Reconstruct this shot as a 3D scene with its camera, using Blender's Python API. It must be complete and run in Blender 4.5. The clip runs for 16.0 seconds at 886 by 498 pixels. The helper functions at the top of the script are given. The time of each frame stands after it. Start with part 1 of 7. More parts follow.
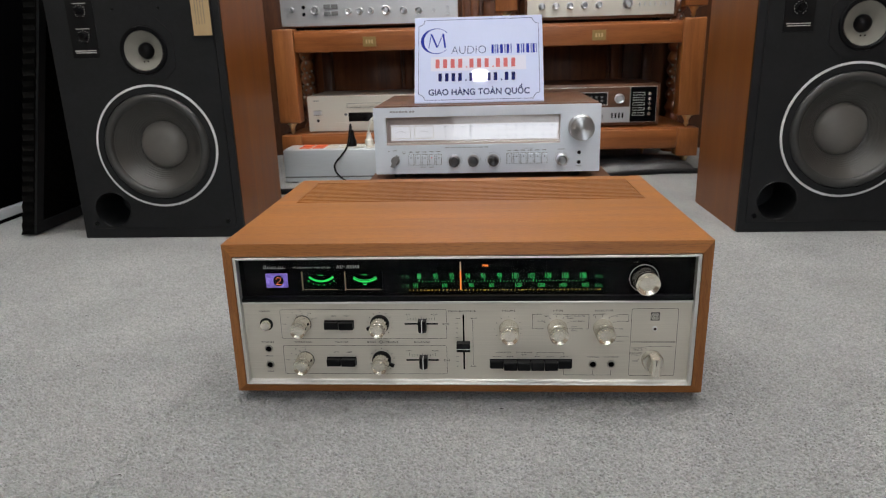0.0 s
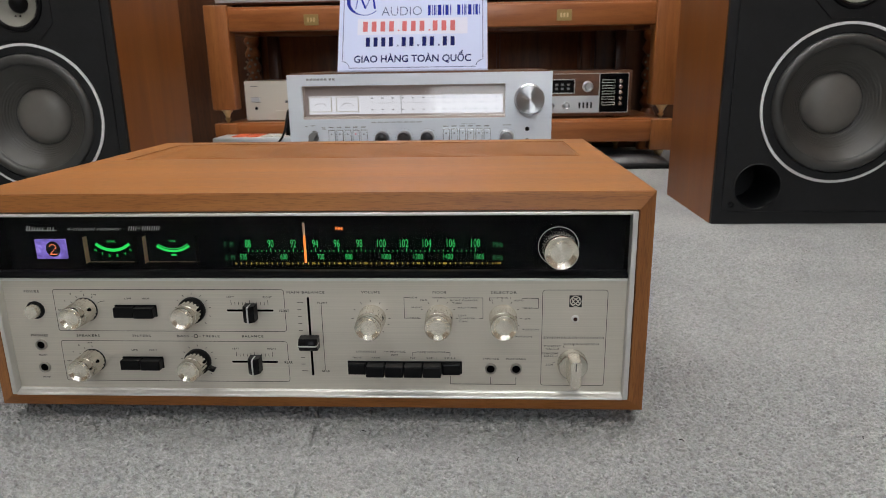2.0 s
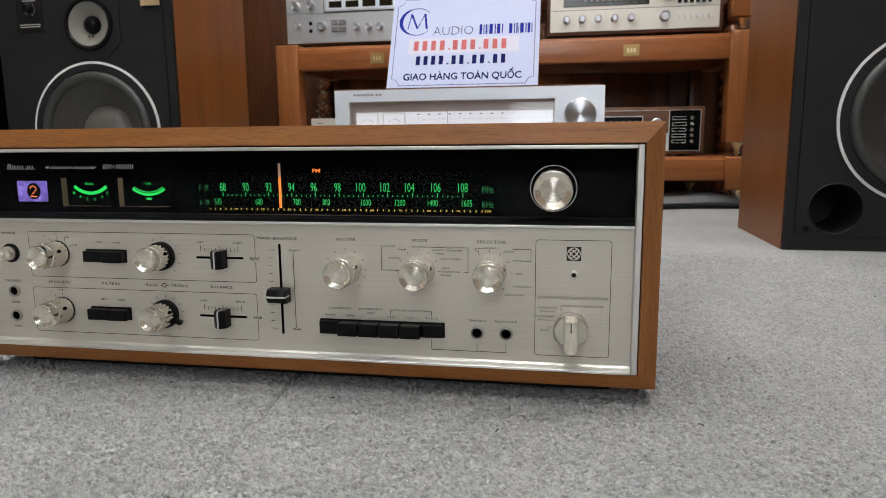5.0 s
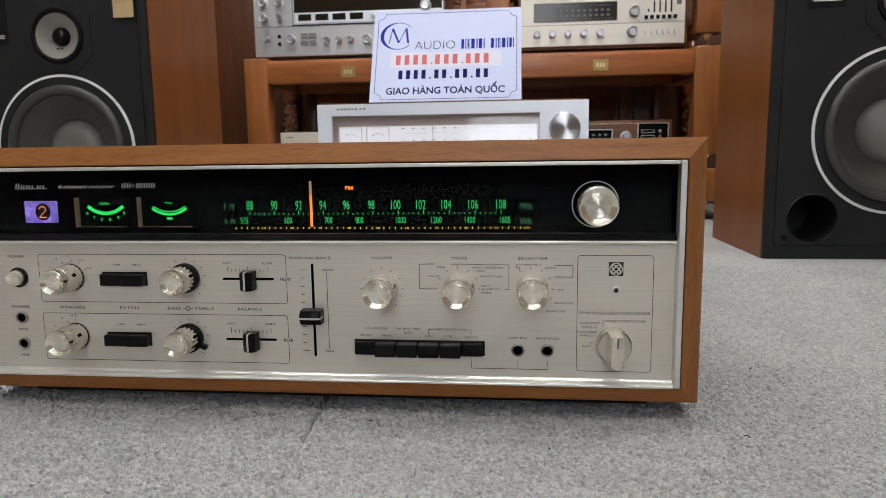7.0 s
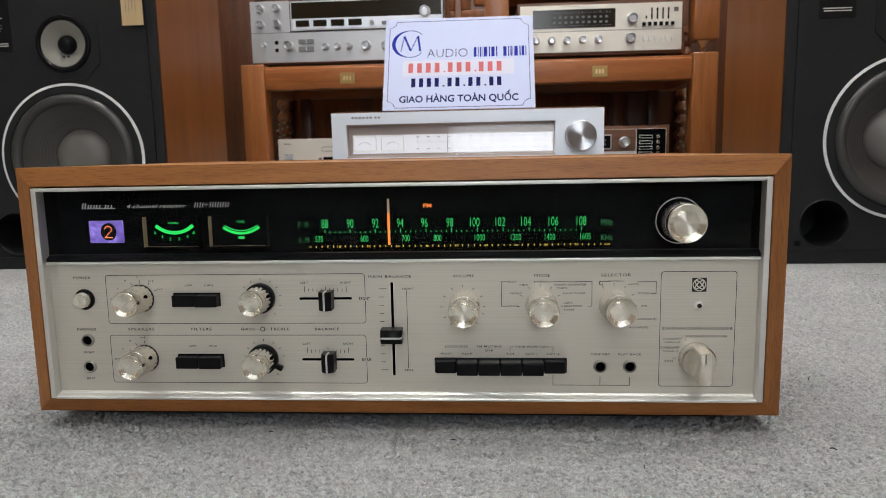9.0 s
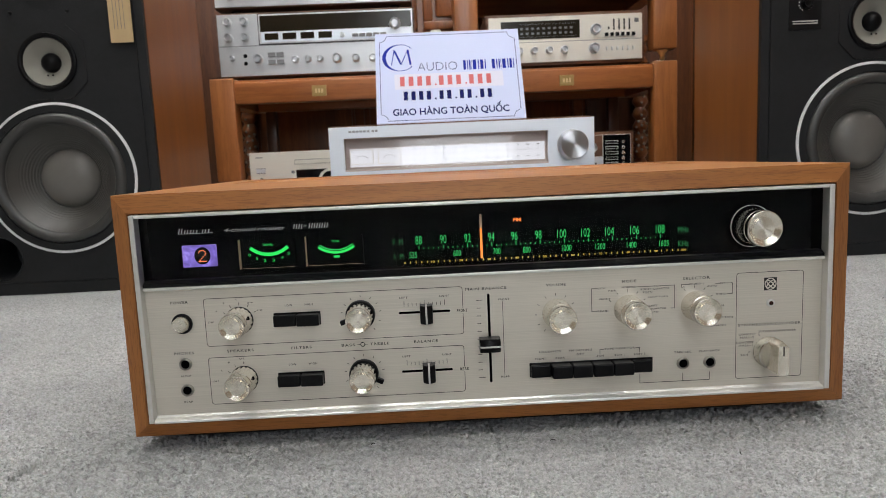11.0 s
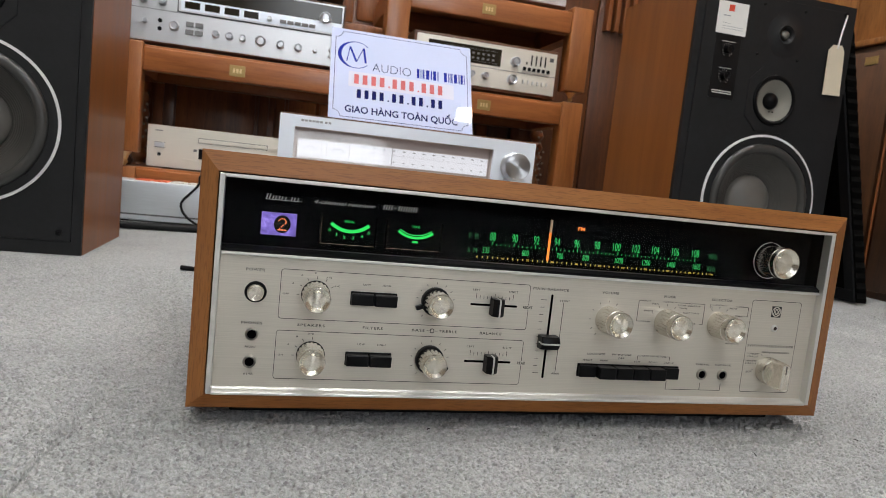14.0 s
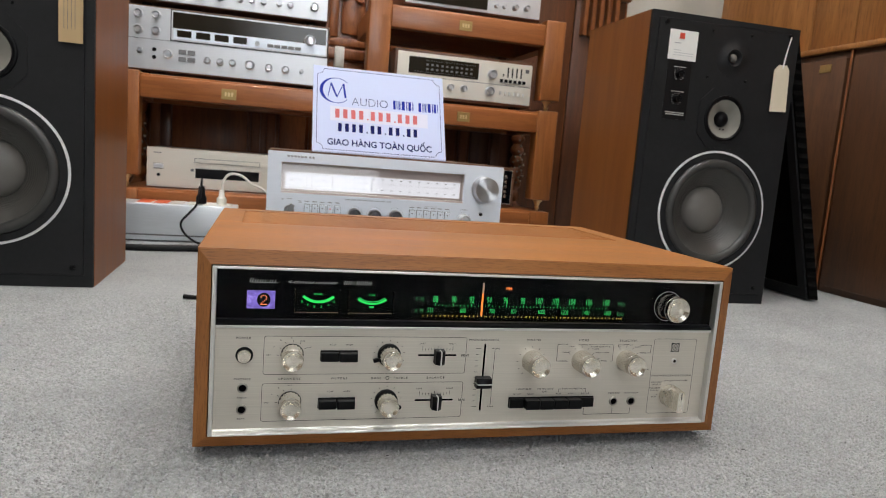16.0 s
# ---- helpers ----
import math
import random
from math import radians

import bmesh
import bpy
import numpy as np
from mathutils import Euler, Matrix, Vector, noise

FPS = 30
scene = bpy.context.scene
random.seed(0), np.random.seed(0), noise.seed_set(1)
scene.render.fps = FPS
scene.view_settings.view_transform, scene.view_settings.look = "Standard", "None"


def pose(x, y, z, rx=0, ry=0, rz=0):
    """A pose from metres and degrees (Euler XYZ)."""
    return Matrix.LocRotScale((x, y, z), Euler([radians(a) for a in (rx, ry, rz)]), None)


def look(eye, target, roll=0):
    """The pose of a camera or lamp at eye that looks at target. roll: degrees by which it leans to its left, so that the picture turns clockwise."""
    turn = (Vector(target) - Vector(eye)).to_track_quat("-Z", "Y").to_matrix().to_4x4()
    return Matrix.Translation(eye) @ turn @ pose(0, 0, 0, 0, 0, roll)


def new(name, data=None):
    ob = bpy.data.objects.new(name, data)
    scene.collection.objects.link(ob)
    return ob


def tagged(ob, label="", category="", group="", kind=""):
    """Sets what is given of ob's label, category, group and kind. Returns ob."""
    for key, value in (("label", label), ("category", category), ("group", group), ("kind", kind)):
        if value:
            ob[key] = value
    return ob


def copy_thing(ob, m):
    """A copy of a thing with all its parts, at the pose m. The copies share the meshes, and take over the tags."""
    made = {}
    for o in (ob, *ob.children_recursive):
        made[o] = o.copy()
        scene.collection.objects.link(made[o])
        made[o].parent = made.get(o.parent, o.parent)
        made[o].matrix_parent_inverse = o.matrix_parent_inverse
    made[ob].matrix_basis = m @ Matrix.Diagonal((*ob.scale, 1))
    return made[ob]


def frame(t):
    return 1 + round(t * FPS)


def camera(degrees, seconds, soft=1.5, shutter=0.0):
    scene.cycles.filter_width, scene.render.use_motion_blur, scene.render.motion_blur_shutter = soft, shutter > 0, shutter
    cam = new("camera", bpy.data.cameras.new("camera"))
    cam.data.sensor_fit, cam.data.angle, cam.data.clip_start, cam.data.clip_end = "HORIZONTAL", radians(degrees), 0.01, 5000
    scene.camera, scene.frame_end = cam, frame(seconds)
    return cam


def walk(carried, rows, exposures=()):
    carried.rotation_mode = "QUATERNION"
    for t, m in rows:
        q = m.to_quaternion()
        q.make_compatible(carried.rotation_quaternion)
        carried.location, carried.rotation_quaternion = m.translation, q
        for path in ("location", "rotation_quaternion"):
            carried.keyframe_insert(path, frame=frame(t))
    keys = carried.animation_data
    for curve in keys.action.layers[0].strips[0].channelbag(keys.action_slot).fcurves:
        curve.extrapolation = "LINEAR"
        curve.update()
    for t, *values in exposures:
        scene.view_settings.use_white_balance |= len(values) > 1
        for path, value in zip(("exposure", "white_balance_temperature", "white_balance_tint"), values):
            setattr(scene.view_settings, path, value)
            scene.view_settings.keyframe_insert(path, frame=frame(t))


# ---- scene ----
cam = camera(66.6, 16.0, 0.5)
cam.data.dof.use_dof, cam.data.dof.focus_distance, cam.data.dof.aperture_fstop = True, 0.55, 18.0
PATH = [
    (0, (0.028, -0.73, 0.419), (-0.097, 1.18, -0.161), -1.6),
    (0.2, (0.04, -0.717, 0.412), (-0.066, 1.193, -0.17), -1.7),
    (0.5, (0.053, -0.706, 0.413), (-0.026, 1.208, -0.163), -0.9),
    (0.8, (0.063, -0.688, 0.398), (-0.019, 1.224, -0.183), -1.5),
    (1, (0.077, -0.66, 0.38), (-0.005, 1.244, -0.227), -3.4),
    (1.2, (0.093, -0.632, 0.366), (0.005, 1.266, -0.258), -3.1),
    (1.5, (0.114, -0.572, 0.335), (0.081, 1.338, -0.257), -1.2),
    (1.8, (0.134, -0.534, 0.313), (0.038, 1.393, -0.213), -1.2),
    (2, (0.143, -0.521, 0.3), (0.042, 1.406, -0.225), -0.9),
    (2.2, (0.145, -0.51, 0.285), (0.011, 1.425, -0.204), -1.1),
    (2.5, (0.156, -0.501, 0.263), (-0.03, 1.439, -0.188), -1.8),
    (2.8, (0.179, -0.496, 0.243), (-0.063, 1.438, -0.205), -1.8),
    (3, (0.197, -0.491, 0.237), (-0.061, 1.443, -0.199), -2.8),
    (3.2, (0.202, -0.488, 0.233), (-0.05, 1.451, -0.186), -2.5),
    (5.3, (0.216, -0.473, 0.191), (-0.138, 1.471, -0.118), -0.4),
    (5.5, (0.206, -0.472, 0.193), (-0.124, 1.477, -0.109), -0.1),
    (5.8, (0.196, -0.474, 0.195), (-0.111, 1.481, -0.095), -0.0),
    (6, (0.189, -0.474, 0.194), (-0.103, 1.484, -0.094), -0.1),
    (6.2, (0.182, -0.475, 0.192), (-0.096, 1.485, -0.095), -0.6),
    (6.5, (0.17, -0.475, 0.192), (-0.083, 1.488, -0.095), -0.9),
    (6.8, (0.16, -0.474, 0.195), (-0.066, 1.493, -0.089), -0.8),
    (7, (0.152, -0.477, 0.196), (-0.06, 1.491, -0.089), -0.8),
    (7.2, (0.146, -0.477, 0.197), (-0.055, 1.493, -0.088), -0.7),
    (7.5, (0.132, -0.476, 0.199), (-0.023, 1.495, -0.098), -0.5),
    (7.8, (0.116, -0.476, 0.201), (-0.023, 1.496, -0.106), -0.3),
    (8, (0.108, -0.477, 0.201), (-0.03, 1.494, -0.104), -0.5),
    (8.2, (0.101, -0.478, 0.201), (-0.037, 1.493, -0.109), -0.6),
    (8.5, (0.09, -0.477, 0.203), (-0.042, 1.496, -0.097), -0.8),
    (8.8, (0.079, -0.48, 0.206), (-0.058, 1.495, -0.08), -0.9),
    (9, (0.074, -0.48, 0.208), (-0.064, 1.496, -0.071), -1.1),
    (9.2, (0.067, -0.481, 0.21), (-0.064, 1.496, -0.063), -1.5),
    (9.5, (0.048, -0.484, 0.211), (-0.074, 1.494, -0.062), -1.0),
    (9.8, (0.032, -0.485, 0.214), (-0.059, 1.495, -0.056), -1.0),
    (10, (0.024, -0.487, 0.217), (-0.051, 1.494, -0.047), -0.9),
    (10.2, (0.013, -0.49, 0.218), (-0.041, 1.492, -0.046), -1.3),
    (12.3, (-0.132, -0.527, 0.223), (0.132, 1.438, -0.041), 0.6),
    (12.5, (-0.141, -0.521, 0.222), (0.165, 1.439, -0.039), 1.5),
    (12.8, (-0.157, -0.511, 0.225), (0.207, 1.439, -0.031), 1.5),
    (13, (-0.173, -0.507, 0.229), (0.218, 1.439, -0.013), 2.2),
    (13.2, (-0.193, -0.506, 0.231), (0.232, 1.435, 0.001), 2.4),
    (13.5, (-0.212, -0.508, 0.222), (0.244, 1.425, -0.011), 3.2),
    (13.8, (-0.225, -0.506, 0.21), (0.268, 1.417, -0.032), 5.0),
    (14, (-0.232, -0.503, 0.202), (0.282, 1.419, -0.011), 6.1),
    (14.2, (-0.234, -0.496, 0.202), (0.312, 1.417, -0.007), 5.4),
    (14.5, (-0.234, -0.489, 0.199), (0.352, 1.412, -0.006), 5.6),
    (14.8, (-0.233, -0.491, 0.197), (0.351, 1.41, -0.015), 6.2),
    (15, (-0.23, -0.494, 0.199), (0.353, 1.406, -0.025), 6.1),
    (15.2, (-0.225, -0.506, 0.21), (0.354, 1.395, -0.017), 5.8),
    (15.5, (-0.22, -0.541, 0.236), (0.353, 1.361, 0.001), 4.5),
    (15.8, (-0.225, -0.591, 0.277), (0.329, 1.313, 0.015), 3.2),
    (16, (-0.222, -0.629, 0.301), (0.293, 1.285, 0.03), 4.5),
]
EXPOSURES = [(0, 0.0), (1.2, 0.0), (2, 0.06), (3, 0.15), (5.5, 0.18), (10, 0.25), (14, 0.28), (16, 0.25)]
walk(cam, [(t, look(eye, target, roll)) for t, eye, target, roll in PATH], EXPOSURES)

# ---- light ----
world = bpy.data.worlds.new("world")
scene.world = world
world.use_nodes = True
world.node_tree.nodes["Background"].inputs[0].default_value = (0.8, 0.9, 1.0, 1)
world.node_tree.nodes["Background"].inputs[1].default_value = 0.05
LAMP_GLOW = 320.0
WINDOW_POWER = 30.0

# ---- materials ----


def shader(name):
    m = bpy.data.materials.new(name)
    m.use_nodes = True
    nt = m.node_tree
    return m, nt, nt.nodes["Principled BSDF"]


def link(nt, a, b):
    nt.links.new(a, b)


def coords(nt, scale, kind="Object"):
    tc = nt.nodes.new("ShaderNodeTexCoord")
    mp = nt.nodes.new("ShaderNodeMapping")
    mp.inputs["Scale"].default_value = scale
    link(nt, tc.outputs[kind], mp.inputs["Vector"])
    return mp.outputs["Vector"]


def noise_tex(nt, vec, scale, detail=4.0, distortion=0.0, rough=0.55):
    n = nt.nodes.new("ShaderNodeTexNoise")
    n.inputs["Scale"].default_value = scale
    n.inputs["Detail"].default_value = detail
    n.inputs["Distortion"].default_value = distortion
    n.inputs["Roughness"].default_value = rough
    link(nt, vec, n.inputs["Vector"])
    return n.outputs["Fac"]


def ramp(nt, fac, stops):
    r = nt.nodes.new("ShaderNodeValToRGB")
    els = r.color_ramp.elements
    while len(els) < len(stops):
        els.new(0.5)
    for e, (p, c) in zip(els, stops):
        e.position, e.color = p, (*c, 1)
    link(nt, fac, r.inputs["Fac"])
    return r.outputs["Color"]


def mix(nt, a, b, fac, blend="MIX"):
    n = nt.nodes.new("ShaderNodeMix")
    n.data_type, n.blend_type = "RGBA", blend
    if isinstance(fac, float):
        n.inputs[0].default_value = fac
    else:
        link(nt, fac, n.inputs[0])
    for sock, v in ((n.inputs[6], a), (n.inputs[7], b)):
        if isinstance(v, tuple):
            sock.default_value = (*v, 1)
        else:
            link(nt, v, sock)
    return n.outputs[2]


def bump(nt, bsdf, height, strength, distance):
    b = nt.nodes.new("ShaderNodeBump")
    b.inputs["Strength"].default_value = strength
    b.inputs["Distance"].default_value = distance
    link(nt, height, b.inputs["Height"])
    link(nt, b.outputs["Normal"], bsdf.inputs["Normal"])


def spread(nt, bsdf, fac, low, high):
    r = nt.nodes.new("ShaderNodeMapRange")
    r.inputs["To Min"].default_value, r.inputs["To Max"].default_value = low, high
    link(nt, fac, r.inputs["Value"])
    link(nt, r.outputs["Result"], bsdf.inputs["Roughness"])


def wood(name, dark, light, axis="X", fine=1.0, rough=0.42, coat=0.0, pore=0.5, dash=9.0, spec=0.5):
    m, nt, b = shader(name)
    long = {"X": (1.1, 14, 14), "Y": (14, 1.1, 14), "Z": (14, 14, 1.1)}[axis]
    vec = coords(nt, tuple(v * fine for v in long))
    grain = noise_tex(nt, vec, 3.2, 7, 1.4)
    col = ramp(nt, grain, [(0.28, dark), (0.5, tuple((a + c) / 2 for a, c in zip(dark, light))), (0.72, light)])
    pores = noise_tex(nt, coords(nt, tuple(v * dash * fine for v in long)), 5, 3)
    pore_col = ramp(nt, pores, [(0.36, (0.45, 0.42, 0.4)), (0.5, (1, 1, 1))])
    col = mix(nt, col, pore_col, pore, "MULTIPLY")
    broad = ramp(nt, noise_tex(nt, coords(nt, tuple(v * 0.25 for v in long)), 4, 3), [(0.3, (0.8, 0.76, 0.72)), (0.7, (1.08, 1.06, 1.04))])
    col = mix(nt, col, broad, 0.8, "MULTIPLY")
    link(nt, col, b.inputs["Base Color"])
    spread(nt, b, grain, rough - 0.08, rough + 0.1)
    b.inputs["Specular IOR Level"].default_value = spec
    b.inputs["Coat Weight"].default_value = coat
    b.inputs["Coat Roughness"].default_value = 0.18
    bump(nt, b, pores, 0.12, 0.0006)
    return m


def metal(name, colour, rough=0.3, metallic=1.0, brush=None, strength=0.05, vary=0.06, aniso=0.0):
    m, nt, b = shader(name)
    b.inputs["Metallic"].default_value = metallic
    vec = coords(nt, brush or (40, 40, 40))
    n = noise_tex(nt, vec, 6, 5)
    low = tuple(max(0.0, c * (1 - vary)) for c in colour)
    link(nt, ramp(nt, n, [(0.3, low), (0.7, colour)]), b.inputs["Base Color"])
    spread(nt, b, n, rough - 0.05, rough + 0.07)
    bump(nt, b, n, strength, 0.0004)
    if aniso:
        b.inputs["Anisotropic"].default_value = aniso
        b.inputs["Anisotropic Rotation"].default_value = 0.0
        t = nt.nodes.new("ShaderNodeTangent")
        t.direction_type, t.axis = "RADIAL", "Z"
        link(nt, t.outputs["Tangent"], b.inputs["Tangent"])
    return m


def spun(name, colour, rough=0.3, aniso=0.85, line=0.0):
    """Lathe-turned metal: fine rings round its own z axis."""
    m, nt, b = shader(name)
    b.inputs["Metallic"].default_value = 1.0
    b.inputs["Base Color"].default_value = (*colour, 1)
    b.inputs["Roughness"].default_value = rough
    b.inputs["Anisotropic"].default_value = aniso
    b.inputs["Anisotropic Rotation"].default_value = 0.25
    t = nt.nodes.new("ShaderNodeTangent")
    t.direction_type, t.axis = "RADIAL", "Z"
    link(nt, t.outputs["Tangent"], b.inputs["Tangent"])
    w = nt.nodes.new("ShaderNodeTexWave")
    w.wave_type, w.rings_direction = "RINGS", "Z"
    w.inputs["Scale"].default_value = 420
    w.inputs["Distortion"].default_value = 0.6
    link(nt, coords(nt, (1, 1, 1)), w.inputs["Vector"])
    link(nt, ramp(nt, w.outputs["Fac"], [(0.1, tuple(c * 0.90 for c in colour)), (0.9, colour)]), b.inputs["Base Color"])
    return m


def paint(name, colour, rough=0.5, vary=0.15, scale=30.0, relief=0.05, metallic=0.0, distance=0.0008, gloss=0.5, uneven=1.0):
    m, nt, b = shader(name)
    n = noise_tex(nt, coords(nt, (1, 1, 1)), scale, 6)
    big = noise_tex(nt, coords(nt, (1, 1, 1)), scale * 0.11, 3)
    low = tuple(c * (1 - vary) for c in colour)
    high = tuple(min(1.0, c * (1 + vary * 0.5)) for c in colour)
    col = mix(nt, ramp(nt, n, [(0.3, low), (0.7, high)]), ramp(nt, big, [(0.3, low), (0.7, high)]), 0.5)
    link(nt, col, b.inputs["Base Color"])
    spread(nt, b, n, max(0.0, rough - 0.06 * uneven), rough + 0.08 * uneven)
    b.inputs["Specular IOR Level"].default_value = gloss
    b.inputs["Metallic"].default_value = metallic
    bump(nt, b, n, relief, distance)
    return m


def glow(name, colour, strength, patches=0.0):
    m, nt, b = shader(name)
    b.inputs["Base Color"].default_value = (*[c * 0.2 for c in colour], 1)
    b.inputs["Roughness"].default_value = 0.5
    b.inputs["Emission Strength"].default_value = strength
    if patches:
        n = noise_tex(nt, coords(nt, (1, 1, 1)), patches, 4, 1.0)
        col = ramp(nt, n, [(0.3, tuple(c * 0.45 for c in colour)), (0.55, colour), (0.7, tuple(min(1, c * 1.6 + 0.12) for c in colour))])
        link(nt, col, b.inputs["Emission Color"])
    else:
        b.inputs["Emission Color"].default_value = (*colour, 1)
    return m


def pane_glass(name, tint=(1, 1, 1), ior=1.45, rough=0.0):
    m = bpy.data.materials.new(name)
    m.use_nodes = True
    nt = m.node_tree
    nt.nodes.remove(nt.nodes["Principled BSDF"])
    clear, gloss = nt.nodes.new("ShaderNodeBsdfTransparent"), nt.nodes.new("ShaderNodeBsdfGlossy")
    clear.inputs["Color"].default_value = (*tint, 1)
    gloss.inputs["Roughness"].default_value = rough
    fr, mx = nt.nodes.new("ShaderNodeFresnel"), nt.nodes.new("ShaderNodeMixShader")
    fr.inputs["IOR"].default_value = ior
    link(nt, fr.outputs[0], mx.inputs[0])
    link(nt, clear.outputs[0], mx.inputs[1])
    link(nt, gloss.outputs[0], mx.inputs[2])
    link(nt, mx.outputs[0], nt.nodes["Material Output"].inputs["Surface"])
    return m


def carpet_material():
    m, nt, b = shader("grey_loop_carpet")
    vec = coords(nt, (1, 1, 1))
    loops = nt.nodes.new("ShaderNodeTexVoronoi")
    loops.inputs["Scale"].default_value = 300
    loops.inputs["Randomness"].default_value = 0.95
    link(nt, vec, loops.inputs["Vector"])
    tweed = noise_tex(nt, coords(nt, (0.62, 1.25, 1)), 280, 4, 0.3, 0.7)
    fuzz = noise_tex(nt, vec, 900, 2, 0.0, 0.6)
    col = ramp(nt, tweed, [(0.34, (0.280, 0.283, 0.283)), (0.45, (0.362, 0.366, 0.366)), (0.55, (0.422, 0.427, 0.426)), (0.67, (0.475, 0.481, 0.480))])
    col = mix(nt, col, ramp(nt, fuzz, [(0.35, (0.62, 0.62, 0.62)), (0.62, (1.12, 1.12, 1.12))]), 0.4, "MULTIPLY")
    wide = ramp(nt, noise_tex(nt, vec, 6, 4), [(0.3, (0.88, 0.885, 0.89)), (0.7, (1.04, 1.04, 1.035))])
    col = mix(nt, col, wide, 1.0, "MULTIPLY")
    clumps = ramp(nt, noise_tex(nt, coords(nt, (0.8, 1.3, 1)), 55, 3), [(0.36, (0.80, 0.80, 0.80)), (0.6, (1.05, 1.05, 1.05))])
    col = mix(nt, col, clumps, 0.25, "MULTIPLY")
    link(nt, col, b.inputs["Base Color"])
    b.inputs["Roughness"].default_value = 0.95
    b.inputs["Specular IOR Level"].default_value = 0.1
    pile = nt.nodes.new("ShaderNodeMath")
    pile.operation = "SUBTRACT"
    link(nt, tweed, pile.inputs[0])
    link(nt, loops.outputs["Distance"], pile.inputs[1])
    bump(nt, b, pile.outputs[0], 1.0, 0.002)
    return m


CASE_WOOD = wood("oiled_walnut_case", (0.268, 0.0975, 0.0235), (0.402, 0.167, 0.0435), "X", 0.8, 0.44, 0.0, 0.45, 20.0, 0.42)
# same walnut with upright grain; the sides' weaker light is put into its colour
CASE_SIDE_SHADED = wood("shaded_walnut_case_side", (0.215, 0.076, 0.0185), (0.345, 0.143, 0.0395), "Z", 0.8, 0.44, 0.0, 0.45, 20.0, 0.42)
RACK_WOOD = wood("red_varnished_rack_wood", (0.256, 0.081, 0.0222), (0.402, 0.143, 0.0425), "X", 0.7, 0.36, 0.3, 0.25)
RACK_WOOD_UP = wood("red_varnished_rack_wood_upright", (0.256, 0.084, 0.0232), (0.412, 0.153, 0.0445), "Z", 0.7, 0.36, 0.3, 0.25)
SMOKY_WINDOW = paint("smoky_brown_window", (0.020, 0.015, 0.009), 0.16, 0.15, 20, 0.0, gloss=0.35)
WALNUT_UP = wood("walnut_veneer_upright", (0.200, 0.066, 0.0160), (0.268, 0.096, 0.0240), "Z", 0.4, 0.40, 0.08, 0.05, 9.0, 0.25)
DARK_WALNUT = wood("dark_walnut_case", (0.085, 0.038, 0.02), (0.19, 0.085, 0.045), "X", 1.0, 0.42, 0.1)
WALL_WOOD = wood("dark_carved_wood", (0.175, 0.054, 0.015), (0.31, 0.103, 0.029), "Z", 0.6, 0.38, 0.3)
# darker version of the wall wood, with the shade put into its colour
WOOD_SHADED = wood("shaded_board_wood", (0.06, 0.019, 0.006), (0.13, 0.042, 0.013), "Z", 0.6, 0.42, 0.2)
WALL_WOOD_LIGHT = wood("orange_wall_panel_wood", (0.26, 0.104, 0.028), (0.43, 0.192, 0.058), "Z", 0.5, 0.36, 0.3)
BROWN_DOOR = wood("dull_brown_cabinet_door", (0.060, 0.0225, 0.0080), (0.104, 0.0415, 0.0148), "Z", 0.6, 0.5)
CARPET = carpet_material()
PANEL_ALU = metal("brushed_aluminium_panel", (0.725, 0.685, 0.61), 0.45, 0.68, (1.2, 110, 260), 0.10, 0.13)
TRIM_ALU = metal("polished_aluminium_trim", (0.76, 0.755, 0.73), 0.42, 0.85, (2, 60, 60), 0.03, 0.04)
AMP_FACE = metal("grey_silver_faceplate", (0.68, 0.69, 0.71), 0.38, 0.75, (2, 60, 120), 0.04, 0.05)
GUNMETAL = metal("dull_nickel_rim", (0.42, 0.40, 0.36), 0.32, 0.9)
KNOB_GREY = metal("small_silver_knob", (0.72, 0.73, 0.74), 0.42, 0.9)
TUNER_FACE = metal("bright_silver_faceplate", (0.86, 0.915, 1.0), 0.42, 0.45, (2, 60, 120), 0.04, 0.04)
KNOB_SIDE = metal("polished_knob_side", (0.69, 0.66, 0.595), 0.17, 1.0, (40, 40, 4), 0.02, 0.05)
KNOB_ALU = spun("turned_aluminium_knob", (0.91, 0.865, 0.77), 0.27, 0.93)
SILVER_FACE = metal("pale_silver_faceplate", (0.70, 0.71, 0.73), 0.40, 0.75, (2, 60, 120), 0.04, 0.05)
WARM_FACE = metal("champagne_faceplate", (0.76, 0.72, 0.64), 0.45, 0.48, (2, 60, 120), 0.04, 0.05)
GREY_METAL = metal("grey_aluminium_box", (0.72, 0.755, 0.79), 0.40, 0.55, (3, 30, 60), 0.05, 0.08)
BRASS = metal("brass_spike", (0.72, 0.55, 0.30), 0.3, 1.0)
GOLD_PLATE = metal("gold_label_plate", (0.44, 0.30, 0.12), 0.42, 0.7, (30, 30, 30), 0.1, 0.2)
COPPER = metal("copper_reflector", (0.84, 0.55, 0.35), 0.5, 0.2, (60, 60, 60), 0.1, 0.2)
BLACK_GLOSS = paint("gloss_black_backing", (0.003, 0.003, 0.004), 0.15, 0.2, 40, 0.0, gloss=0.35)
BLACK_PLATE = paint("satin_black_plate", (0.007, 0.007, 0.008), 0.35, 0.2, 60, 0.02, gloss=0.2)
BLACK_PLASTIC = paint("black_plastic", (0.0040, 0.0040, 0.0048), 0.30, 0.2, 60, 0.03, gloss=0.15)
BLACK_SOFT = paint("matt_black_rubber", (0.010, 0.010, 0.011), 0.6, 0.25, 50, 0.1, gloss=0.25)
BLACK_BAFFLE = paint("black_painted_baffle", (0.0118, 0.0125, 0.0138), 0.55, 0.35, 120, 0.15, gloss=0.26)
